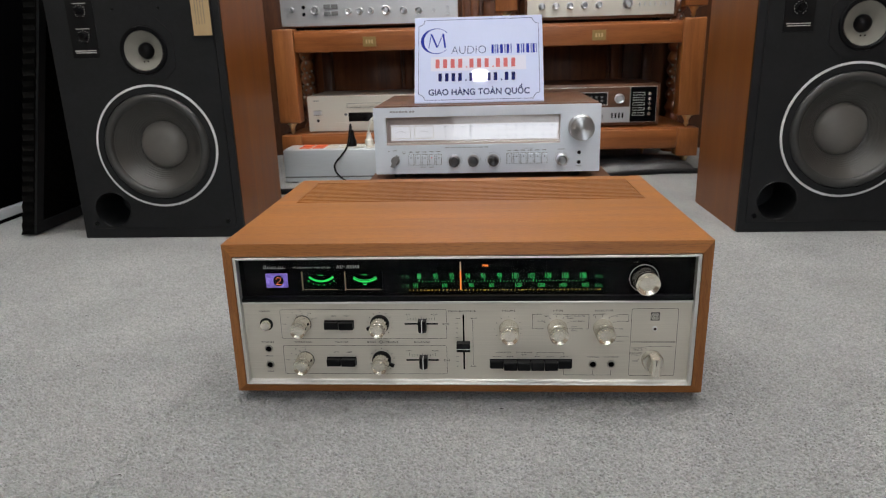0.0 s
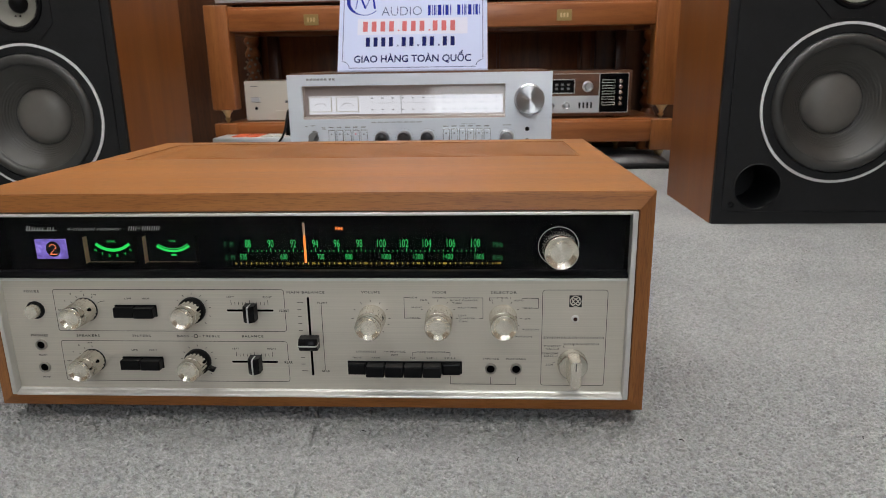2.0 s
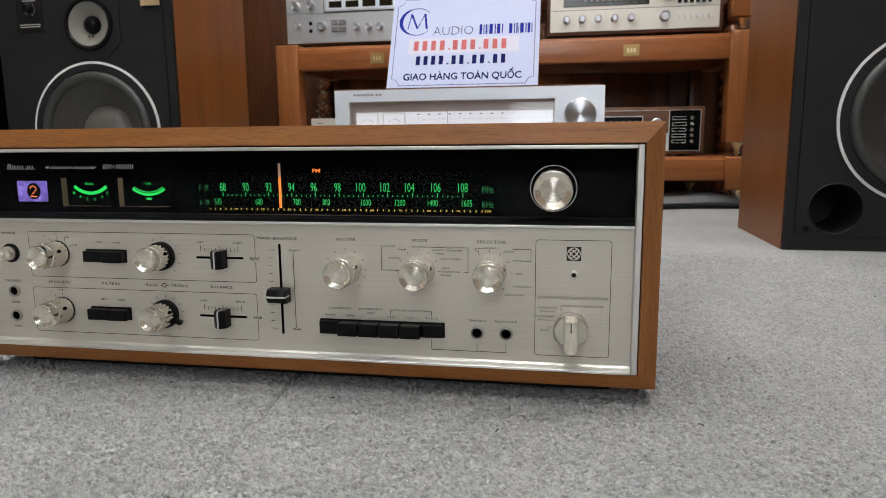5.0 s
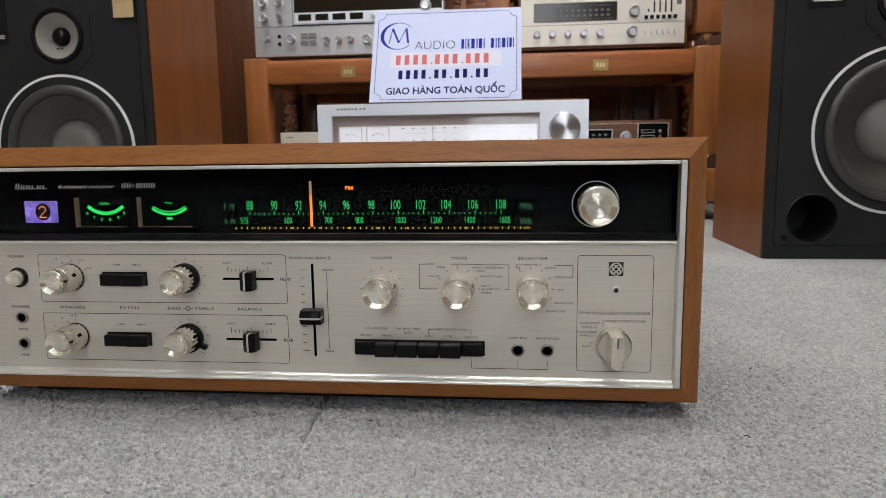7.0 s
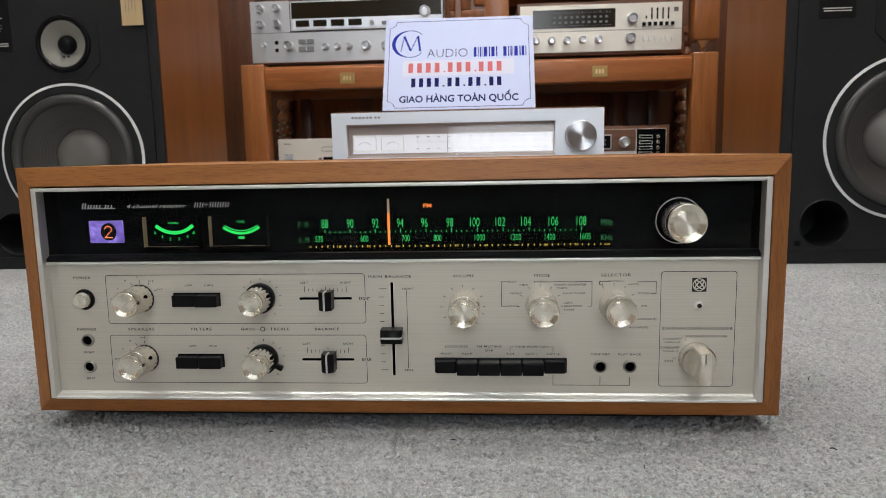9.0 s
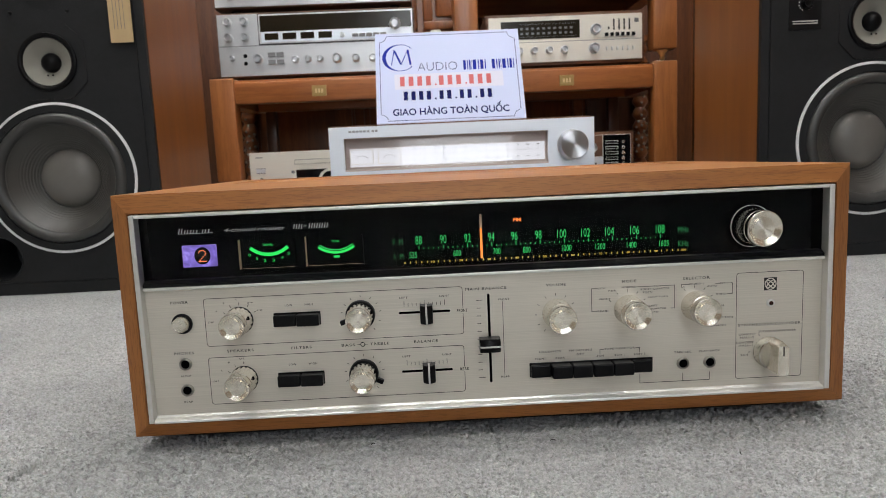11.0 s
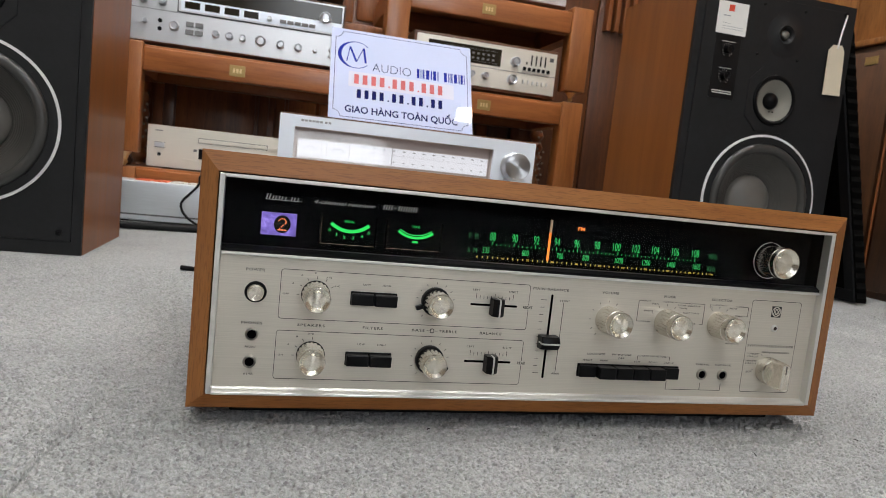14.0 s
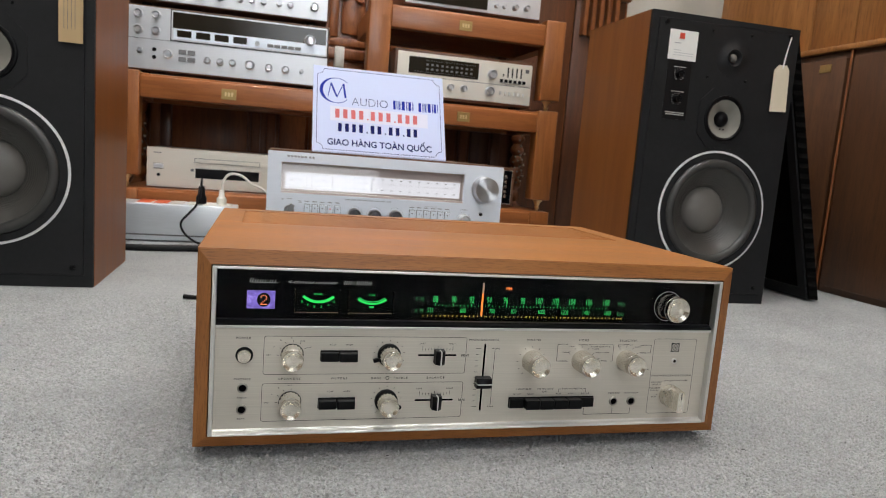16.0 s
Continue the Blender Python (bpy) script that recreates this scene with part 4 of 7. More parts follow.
# printed frames and lines on the panel
bm = bmesh.new()
outline_print(bm, round_rect(-0.2175, 0.0841, -0.0185, 0.1216, 0.0022), 0.00042)
part("printed_frame", bm, INK, receiver, "", None, PRINT)
bm = bmesh.new()
outline_print(bm, round_rect(-0.2178, 0.0375, -0.0190, 0.0749, 0.0022), 0.00042)
part("printed_frame", bm, INK, receiver, "", None, PRINT)
bm = bmesh.new()
outline_print(bm, round_rect(0.1967, 0.0362, 0.2496, 0.1215, 0.0022), 0.00042)
part("printed_frame", bm, INK, receiver, "", None, PRINT)
W = 0.00038
bars(PRINT, line_rects([(0.0869, 0.1148), (0.0823, 0.1148), (0.0823, 0.0966), (0.0862, 0.0966)], W), INK, receiver, "printed_bracket")
bars(PRINT, line_rects([(0.1180, 0.1146), (0.1305, 0.1146)], W), INK, receiver, "printed_bracket")
bars(PRINT, line_rects([(0.1375, 0.1146), (0.1477, 0.1146), (0.1477, 0.0964), (0.1448, 0.0964)], W), INK, receiver, "printed_bracket")
bars(PRINT, line_rects([(0.1600, 0.1146), (0.1530, 0.1146), (0.1530, 0.1125), (0.1540, 0.1125)], W), INK, receiver, "printed_bracket")
bars(PRINT, line_rects([(0.1800, 0.1142), (0.1835, 0.1142)], W), INK, receiver, "printed_bracket")
bars(PRINT, line_rects([(0.1878, 0.1142), (0.1933, 0.1142), (0.1933, 0.1057), (0.1895, 0.1057)], W), INK, receiver, "printed_bracket")
bars(PRINT, line_rects([(0.0883, 0.0625), (0.0883, 0.0658), (0.0912, 0.0658)], W), INK, receiver, "printed_bracket")
bars(PRINT, line_rects([(0.1168, 0.0658), (0.1199, 0.0658), (0.1199, 0.0625)], W), INK, receiver, "printed_bracket")
bars(PRINT, line_rects([(0.1199, 0.0442), (0.1199, 0.0367), (0.1757, 0.0367), (0.1757, 0.0430)], W), INK, receiver, "printed_bracket")
bars(PRINT, line_rects([(0.1543, 0.0367), (0.1543, 0.0430)], W), INK, receiver, "printed_bracket")
bars(PRINT, line_rects([(0.0125, 0.1082), (0.0125, 0.0494)], W), INK, receiver, "printed_line")

HEADINGS = (("POWER", -0.2361, 0.1197, 0.0134), ("PHONES", -0.2361, 0.0796, 0.0150), ("SPEAKERS", -0.1926, 0.0796, 0.0205), ("FILTERS", -0.1453, 0.0796, 0.0156), ("BASS", -0.1090, 0.0796, 0.0102), ("TREBLE", -0.0846, 0.0796, 0.0150), ("BALANCE", -0.0484, 0.0796, 0.0185),
            ("MAIN BALANCE", 0.0000, 0.1192, 0.0318), ("VOLUME", 0.0545, 0.1194, 0.0154), ("MODE", 0.1119, 0.1194, 0.0112), ("SELECTOR", 0.1648, 0.1193, 0.0212), ("SYNTHESIZER/DECODER", 0.2233, 0.0796, 0.0500))
for s, u, v, w in HEADINGS:
    words(s, PRINT, u, v, 0.0021, INK, receiver, w, bold=0.00009)
SMALL_LEFT = (("FRONT", -0.2358, 0.0613, 0.0078), ("REAR", -0.2360, 0.0405, 0.0066), ("LOW", -0.1529, 0.1135, 0.0056), ("HIGH", -0.1374, 0.1135, 0.0062), ("LOW", -0.1532, 0.0664, 0.0056), ("HIGH", -0.1372, 0.0664, 0.0062), ("LEFT", -0.0642, 0.1150, 0.0062), ("RIGHT", -0.0328, 0.1149, 0.0076), ("LEFT", -0.0642, 0.0682, 0.0062), ("RIGHT", -0.0327, 0.0682, 0.0076), ("FRONT", 0.0136, 0.1100, 0.0084), ("REAR", 0.0130, 0.0478, 0.0066))
for s, u, v, w in SMALL_LEFT:
    words(s, PRINT, u, v, 0.0015, INK, receiver, w, bold=0.00007)
SPEAKER_LABELS = (("OFF", -0.2133, 0.1030), ("A", -0.2084, 0.1114), ("B", -0.2022, 0.1176), ("C", -0.1925, 0.1200), ("A+B", -0.1822, 0.1170), ("A+C", -0.1756, 0.1108), ("OFF", -0.2133, 0.0560), ("A", -0.2084, 0.0644), ("B", -0.2022, 0.0706), ("A+B", -0.1922, 0.0731))
for s, u, v in SPEAKER_LABELS:
    words(s, PRINT, u, v, 0.0013, INK, receiver, 0.0012 + 0.0015 * (len(s) - 1), bold=0.00006)
bars(PRINT, [(-0.0240, 0.1008, -0.0145, 0.1046)], PANEL_ALU, receiver, "print_gap", lift=0.00022, thick=0.00005)
bars(PRINT, [(-0.0238, 0.0540, -0.0145, 0.0577)], PANEL_ALU, receiver, "print_gap", lift=0.00022, thick=0.00005)
words("FRONT", PRINT, -0.0191, 0.1028, 0.0024, INK, receiver, 0.0080, bold=0.00016, lift=0.0004)
words("REAR", PRINT, -0.0190, 0.0559, 0.0024, INK, receiver, 0.0068, bold=0.00016, lift=0.0004)
SMALL_RIGHT = (("2CH", 0.0902, 0.1148, 0.0056), ("F&R", 0.0986, 0.1125, 0.0060), ("FRONT", 0.0928, 0.1061, 0.0086), ("REAR", 0.0906, 0.0966, 0.0074), ("NORMAL", 0.1116, 0.1147, 0.0108), ("4CH", 0.1340, 0.1146, 0.0056), ("RIGHT QUARTER", 0.1322, 0.1123, 0.0226), ("TURN", 0.1262, 0.1099, 0.0074), ("HALF TURN", 0.1348, 0.1060, 0.0154), ("LEFT", 0.1308, 0.0990, 0.0066), ("QUARTER", 0.1344, 0.0964, 0.0132), ("TURN", 0.1310, 0.0938, 0.0074))
for s, u, v, w in SMALL_RIGHT:
    words(s, PRINT, u, v, 0.0014, INK, receiver, w, bold=0.00007)
SMALL_SELECT = (("2", 0.1551, 0.1124, 0.0012), ("PHONO-1", 0.1649, 0.1147, 0.0110), ("AUTO", 0.1772, 0.1124, 0.0074), ("FM", 0.1856, 0.1142, 0.0038), ("MONO", 0.1845, 0.1057, 0.0080), ("AM", 0.1847, 0.0964, 0.0040), ("AUX(2CH)", 0.1872, 0.0866, 0.0136), ("AUX(4CH)", 0.1815, 0.0803, 0.0136), ("FRONT", 0.0411, 0.0606, 0.0086), ("REAR", 0.0567, 0.0606, 0.0072), ("4CH", 0.0883, 0.0606, 0.0056), ("2CH-1", 0.1040, 0.0606, 0.0084), ("2CH-2", 0.1199, 0.0606, 0.0092))
for s, u, v, w in SMALL_SELECT:
    words(s, PRINT, u, v, 0.0014, INK, receiver, w, bold=0.00007)
MIDDLE = (("LOUDNESS", 0.0487, 0.0661, 0.0168), ("FM MUTING", 0.0729, 0.0661, 0.0182), ("OFF", 0.0727, 0.0630, 0.0060), ("TAPE MONITOR", 0.1040, 0.0659, 0.0242), ("TAPE REC", 0.1543, 0.0602, 0.0138), ("PLAY BACK", 0.1757, 0.0602, 0.0164), ("CONCERT", 0.2058, 0.0720, 0.0138), ("HALL-2", 0.2058, 0.0695, 0.0108), ("CONCERT", 0.2040, 0.0654, 0.0138), ("HALL-1", 0.2046, 0.0630, 0.0108), ("SURROUND/DECODER", 0.2298, 0.0738, 0.0298), ("2CH", 0.2036, 0.0552, 0.0060))
for s, u, v, w in MIDDLE:
    words(s, PRINT, u, v, 0.0016, INK, receiver, w, bold=0.00008)


def dial_marks(x, z, r, angles, length=0.0018):
    """Small printed strokes round a knob."""
    bm = bmesh.new()
    for a in angles:
        c, s = math.cos(radians(a)), math.sin(radians(a))
        w = 0.00022
        slab(bm, [(x + r * c - w * s, z + r * s + w * c), (x + (r + length) * c - w * s, z + (r + length) * s + w * c), (x + (r + length) * c + w * s, z + (r + length) * s - w * c), (x + r * c + w * s, z + r * s - w * c)], 0.0001, 0.0002)
    part("dial_marks", bm, INK, receiver, "", None, PRINT)


KZ0, KZ1 = 0.1030, 0.0560
for z, angles in ((KZ0, (180, 150, 120, 90, 60, 30)), (KZ1, (180, 150, 120, 90))):
    base = knob(receiver, -0.1912, PANEL_Y, z + 0.0006, 0.0106, 0.0236, KNOB_ALU, "speaker_knob", flutes=18, taper=0.93)
    bm = bmesh.new()
    lathe(bm, [(0.0106, 0), (0.0108, 0.0004), (0.0108, 0.0012), (0.0104, 0.0014)], 40)
    part("foot_ring", bm, BLACK_PLASTIC, base, "", 40, out_pose(-0.1912, PANEL_Y, z + 0.0006))
    dial_marks(-0.1908, z, 0.0126, angles, 0.0020)
for z, spin in ((KZ0, 200), (KZ1, -25)):
    base = knob(receiver, -0.0979, PANEL_Y, z + 0.0006, 0.0102, 0.0230, KNOB_ALU, "tone_knob", flutes=18, taper=0.95)
    bm = bmesh.new()
    lathe(bm, [(0.0115, 0), (0.0115, 0.0046), (0.0109, 0.0052), (0.0096, 0.0052)], 144, 0.0004, (0, 1), 48)
    box(bm, 0.0110, 0.0165, -0.0018, 0.0018, 0.0012, 0.0056, 0.0006)
    part("tone_ring", bm, BLACK_PLASTIC, base, "black outer ring with a lever", 40, out_pose(-0.0979, PANEL_Y, z + 0.0006, spin))
    dial_marks(-0.0975, z, 0.0142, (-50, -20, 10, 35, 60, 90, 120, 145, 170, 200, 230), 0.0016)
for x, z, angles in ((0.0540, 0.0962, (-50, -20, 0, 30, 60, 90, 120, 150, 180, 210, 235)), (0.1104, 0.0965, (0, 30, 60, 90, 120, 150, 180)), (0.1634, 0.0968, (-50, -25, 0, 30, 60, 90, 120))):
    knob(receiver, x + 0.001, PANEL_Y, z + 0.0004, 0.0117, 0.0243, KNOB_ALU, "round_knob", flutes=24, taper=0.94)
    dial_marks(x, z, 0.0147, angles)
# pointer-bar knob
bm = bmesh.new()
lathe(bm, [(0.0116, 0), (0.0124, 0.001), (0.0124, 0.0085), (0.0120, 0.0098), (0.0112, 0.0104), (0, 0.0104)], 96, 0.0005, (1, 2), 24)
decoder = part("decoder_knob", bm, KNOB_SIDE, receiver, "bar-shaped aluminium knob", 35, out_pose(0.2224, PANEL_Y, 0.0575))
sub = bmesh.new()
for k, (w, lo, hi, deep) in enumerate(((0.0052, -0.0124, 0.0118, 0.0100), (0.0048, -0.0126, 0.0116, 0.0190), (0.0042, -0.0124, 0.0108, 0.0245))):
    sub_ring = [sub.verts.new((u, v, deep)) for u, v in round_rect(-w, lo, w, hi, 0.0024, 4)]
    if k:
        for i in range(len(sub_ring)):
            j = (i + 1) % len(sub_ring)
            sub.faces.new((below[i], below[j], sub_ring[j], sub_ring[i]))
    below = sub_ring
sub.faces.new(below)
bmesh.ops.recalc_face_normals(sub, faces=sub.faces[:])
part("pointer_bar", sub, KNOB_ALU, decoder, "", 30, out_pose(0.2224, PANEL_Y, 0.0575))
bm = bmesh.new()
box(bm, -0.0004, 0.0004, 0.0030, 0.0100, 0.0244, 0.0247)
part("pointer_line", bm, INK, decoder, "", None, out_pose(0.2224, PANEL_Y, 0.0575))
dial_marks(0.2232, 0.0575, 0.0150, (180, 150, 120, 90))
# power button
bm = bmesh.new()
lathe(bm, [(0.0061, 0), (0.0078, 0), (0.0080, 0.0012), (0.0074, 0.0020), (0.0061, 0.0020), (0.0061, 0)], 40)
power = part("power_collar", bm, BLACK_PLASTIC, receiver, "", 40, out_pose(-0.2350, PANEL_Y, 0.1032))
bm = bmesh.new()
lathe(bm, [(0.0058, 0), (0.0058, 0.0072), (0.0054, 0.0078), (0, 0.0074)], 40)
part("power_button", bm, KNOB_ALU, power, "", 40, out_pose(-0.2350, PANEL_Y, 0.1032))
# sockets
for x, z in ((-0.2355, 0.0710), (-0.2358, 0.0500), (0.1543, 0.0512), (0.1757, 0.0512)):
    bm = bmesh.new()
    lathe(bm, [(0.0031, 0.0004), (0.0033, 0.0012), (0.0037, 0.0016), (0.0040, 0.0022), (0.0045, 0.0020), (0.0049, 0.0011), (0.0050, 0)], 40)
    socket = part("phone_socket", bm, GUNMETAL, receiver, "round chrome-rimmed jack socket", 40, out_pose(x, PANEL_Y, z))
    bm = bmesh.new()
    lathe(bm, [(0.0033, 0.0013), (0.0027, 0.0006), (0, 0.0004)], 24)
    part("socket_hole", bm, BLACK_VELVET, socket, "", 40, out_pose(x, PANEL_Y, z))
# indicator and emblem
bm = bmesh.new()
lathe(bm, [(0.0032, 0), (0.0031, 0.0014), (0.0018, 0.0018)], 28)
led = part("indicator_rim", bm, TRIM_ALU, receiver, "", 40, out_pose(0.2238, PANEL_Y, 0.0966))
bm = bmesh.new()
lathe(bm, [(0.0018, 0.0006), (0.0015, 0.0020), (0, 0.0024)], 20)
part("indicator_lens", bm, paint("dark_red_lens", (0.030, 0.008, 0.006), 0.15, 0.1, 40, 0.0), led, "", 40, out_pose(0.2238, PANEL_Y, 0.0966))
bm = bmesh.new()
box(bm, 0.2185, 0.2287, 0.1067, 0.1169, 0.0001, 0.0002)
emblem = part("emblem", bm, INK, receiver, "small square emblem", None, PRINT)
bm = bmesh.new()
arc_band(bm, 0.2236, 0.1118, 0.0040, 0.0047, 0, 360, 0.00022, 0.0003, 28)
for k, turn in enumerate((45, -45)):
    c, d = math.cos(radians(turn)), math.sin(radians(turn))
    oval = [(0.0041 * math.cos(q), 0.0015 * math.sin(q)) for q in (2 * math.pi * i / 28 for i in range(28))]
    outline_print(bm, [(0.2236 + u * c - v * d, 0.1118 + u * d + v * c) for u, v in oval], 0.0009, 0.00026 + k * 0.00003)
part("emblem_rings", bm, PANEL_ALU, emblem, "", None, PRINT)

# filter rocker keys, raised and pressed
for z, (a, b) in ((0.1026, (0.0062, 0.0080)), (0.0550, (0.0072, 0.0080))):
    bm = bmesh.new()
    box(bm, -0.1648, -0.1288, PANEL_Y - 0.0012, PANEL_Y + 0.002, z - 0.0053, z + 0.0053, 0.0004)
    keybed = part("filter_switch", bm, BLACK_PLASTIC, receiver, "pair of black filter keys")
    for x0, x1, d in ((-0.1643, -0.1472, a), (-0.1464, -0.1293, b)):
        bm = bmesh.new()
        box(bm, x0, x1, PANEL_Y - d, PANEL_Y, z - 0.0046, z + 0.0042, 0.0008)
        part("key", bm, BLACK_PLASTIC, keybed)
# row of six push keys
bm = bmesh.new()
box(bm, 0.0322, 0.1300, PANEL_Y - 0.0010, PANEL_Y + 0.002, 0.0462, 0.0576, 0.0004)
keybed = part("key_bed", bm, BLACK_PLASTIC, receiver, "row of six black push keys")
for i, d in enumerate((0.0050, 0.0105, 0.0105, 0.0105, 0.0105, 0.0050)):
    bm = bmesh.new()
    x = 0.0330 + i * 0.01605
    box(bm, x, x + 0.0154, PANEL_Y - d, PANEL_Y, 0.0467, 0.0566, 0.0009)
    part("key", bm, BLACK_PLASTIC, keybed)

# balance sliders: a ridged black cap with a pale strip folded over the ridge
def slider_cap(slider, half, tall, plane):
    bm = bmesh.new()
    prof = [(-half, 0.0), (-half * 0.94, 0.0088), (-0.0014, 0.0118), (0.0014, 0.0118), (half * 0.94, 0.0088), (half, 0.0)]
    rings = []
    for v, deep in ((-tall, 0.90), (-tall * 0.86, 1.0), (tall * 0.86, 1.0), (tall, 0.90)):
        rings.append([bm.verts.new((u, v, w * deep)) for u, w in prof])
    for p, q in zip(rings, rings[1:]):
        for i in range(len(prof)):
            j = (i + 1) % len(prof)
            bm.faces.new((p[i], p[j], q[j], q[i]))
    bm.faces.new(rings[0])
    bm.faces.new(rings[-1][::-1])
    bmesh.ops.recalc_face_normals(bm, faces=bm.faces[:])
    bmesh.ops.bevel(bm, geom=bm.edges[:], offset=0.0003, segments=2, affect="EDGES")
    part("cap", bm, BLACK_PLASTIC, slider, "", 40, plane)
    bm = bmesh.new()
    line = [(tall + 0.0001, 0.0030), (tall + 0.0001, 0.0107), (tall * 0.86, 0.0120), (-tall * 0.86, 0.0120), (-tall - 0.0001, 0.0107), (-tall - 0.0001, 0.0030)]
    for (v0, w0), (v1, w1) in zip(line, line[1:]):
        bm.faces.new([bm.verts.new(q) for q in ((-0.0007, v0, w0), (0.0007, v0, w0), (0.0007, v1, w1), (-0.0007, v1, w1))])
    bmesh.ops.remove_doubles(bm, verts=bm.verts[:], dist=1e-6)
    bmesh.ops.recalc_face_normals(bm, faces=bm.faces[:])
    part("cap_line", bm, MID_STRIP, slider, "pale strip over the ridge", None, plane)


for z in (0.1030, 0.0560):
    bm = bmesh.new()
    slab(bm, round_rect(-0.0684, z - 0.0009, -0.0284, z + 0.0009, 0.00088), 0.0, 0.0002)
    slider = part("balance_slider", bm, BLACK_VELVET, receiver, "level balance slider", None, PRINT)
    slider_cap(slider, 0.0050, 0.0071, face_plane(-0.0470, PANEL_Y, z - 0.0006))
    rects = []
    for i in range(11):
        u = -0.0640 + 0.0314 * i / 10
        rects.append((u - 0.00018, z + 0.0050, u + 0.00018, z + (0.0093 if i in (0, 5, 10) else 0.0076)))
    bars(PRINT, rects, INK, receiver, "slider_ticks")
# main balance slider
bm = bmesh.new()
slab(bm, round_rect(0.0006, 0.0436, 0.0026, 0.1150, 0.00098), 0.0, 0.0002)
slider = part("main_slider", bm, BLACK_VELVET, receiver, "upright main balance slider", None, PRINT)
slider_cap(slider, 0.0056, 0.0080, face_plane(0.0012, PANEL_Y, 0.0754) @ Matrix.Rotation(radians(90), 4, "Z"))
bars(PRINT, [(-0.0079, 0.0480 + 0.0621 * i / 10 - 0.00018, -0.0079 + (0.0052 if i in (0, 10) else 0.0032), 0.0480 + 0.0621 * i / 10 + 0.00018) for i in range(11)], INK, receiver, "slider_ticks")
bm = bmesh.new()
arc_band(bm, -0.0977, 0.0796, 0.0013, 0.0019, 0, 360, 0.0001, 0.0002, 20)
box(bm, -0.1020, -0.0996, 0.0794, 0.0797, 0.0001, 0.0002)
box(bm, -0.0958, -0.0934, 0.0794, 0.0797, 0.0001, 0.0002)
part("printed_ring", bm, INK, receiver, "", None, PRINT)

bm = bmesh.new()
tube(bm, [(-0.12, RD - 0.006, 0.040), (-0.14, 0.42, 0.030), (-0.20, 0.48, 0.008), (-0.27, 0.60, 0.0045), (-0.32, 0.672, 0.0045), (-0.362, 0.686, 0.0050)], 0.0042, 8)
part("mains_lead", bm, BLACK_PLASTIC, receiver, "black mains lead trailing behind", 60)

# ---- the tuner with the shop sign, on a walnut-cased amplifier behind the receiver ----
TY = 0.79
TX0, TX1, TZ0, TZ1 = -0.2200, 0.2850, 0.1380, 0.2868
base_amp = thing("amplifier", (0.035, 0.95, 0), "dark walnut-cased amplifier standing on the carpet under the tuner", "amplifier")
bm = bmesh.new()
box(bm, -0.240, 0.316, 0.752, 1.140, 0.012, 0.1220, 0.002)
part("case", bm, DARK_WALNUT, base_amp, "", 40)
bm = bmesh.new()
box(bm, -0.228, 0.304, 0.744, 0.7515, 0.022, 0.112, 0.001)
part("front_panel", bm, BLACK_PLASTIC, base_amp)
for x in (-0.19, 0.265):
    for y in (0.80, 1.09):
        bm = bmesh.new()
        lathe(bm, [(0.016, -0.0004), (0.016, 0.0125), (0, 0.0125)], 20, m=Matrix.Translation((x, y, 0)))
        part("foot", bm, BLACK_SOFT, base_amp)

tuner = thing("tuner", (0.0325, 0.95, 0.122), "silver-fronted radio tuner with walnut top, dial lit", "tuner")
bm = bmesh.new()
box(bm, TX0 + 0.004, TX1 - 0.004, TY + 0.030, 1.135, TZ0 + 0.002, TZ1 + 0.003, 0.0015)
for x0, x1, z0, z1 in ((TX0 + 0.004, TX0 + 0.012, TZ0 + 0.002, TZ1 + 0.003), (TX1 - 0.012, TX1 - 0.004, TZ0 + 0.002, TZ1 + 0.003), (TX0 + 0.012, TX1 - 0.012, TZ1 - 0.006, TZ1 + 0.003), (TX0 + 0.012, TX1 - 0.012, TZ0 + 0.002, TZ0 + 0.010)):
    box(bm, x0, x1, TY + 0.0085, TY + 0.031, z0, z1)
part("case", bm, DARK_WALNUT, tuner, "", 40)
WX0, WX1, WZ0, WZ1 = -0.1925, 0.1968, 0.2030, 0.2655
bm = bmesh.new()
box(bm, TX0, WX0, TY, TY + 0.008, TZ0, TZ1)
box(bm, WX1, TX1, TY, TY + 0.008, TZ0, TZ1)
box(bm, WX0, WX1, TY, TY + 0.008, TZ0, WZ0)
box(bm, WX0, WX1, TY, TY + 0.008, WZ1, TZ1)
bmesh.ops.remove_doubles(bm, verts=bm.verts[:], dist=1e-5)
part("faceplate", bm, TUNER_FACE, tuner, "pale silver faceplate")
bm = bmesh.new()
box(bm, WX0, WX1, TY + 0.024, TY + 0.028, WZ0, WZ1)
part("dial_back", bm, TUNER_TAN, tuner)
bm = bmesh.new()
box(bm, WX0, WX1, TY + 0.003, TY + 0.024, WZ0 - 0.003, WZ0 + 0.004)
box(bm, WX0, WX1, TY + 0.008, TY + 0.024, WZ1 - 0.001, WZ1 + 0.002)
box(bm, WX0 - 0.003, WX0, TY + 0.008, TY + 0.024, WZ0, WZ1)
box(bm, WX1, WX1 + 0.003, TY + 0.008, TY + 0.024, WZ0, WZ1)
part("dial_surround", bm, TUNER_TAN, tuner)
bm = bmesh.new()
box(bm, WX0 + 0.008, WX1 - 0.004, TY + 0.0195, TY + 0.0235, WZ0 + 0.008, WZ1 - 0.020)
dial_card = part("dial_card", bm, TUNER_LIT, tuner, "lit white dial card with a fine scale")
TPLANE = face_plane(0, TY + 0.0193, 0)
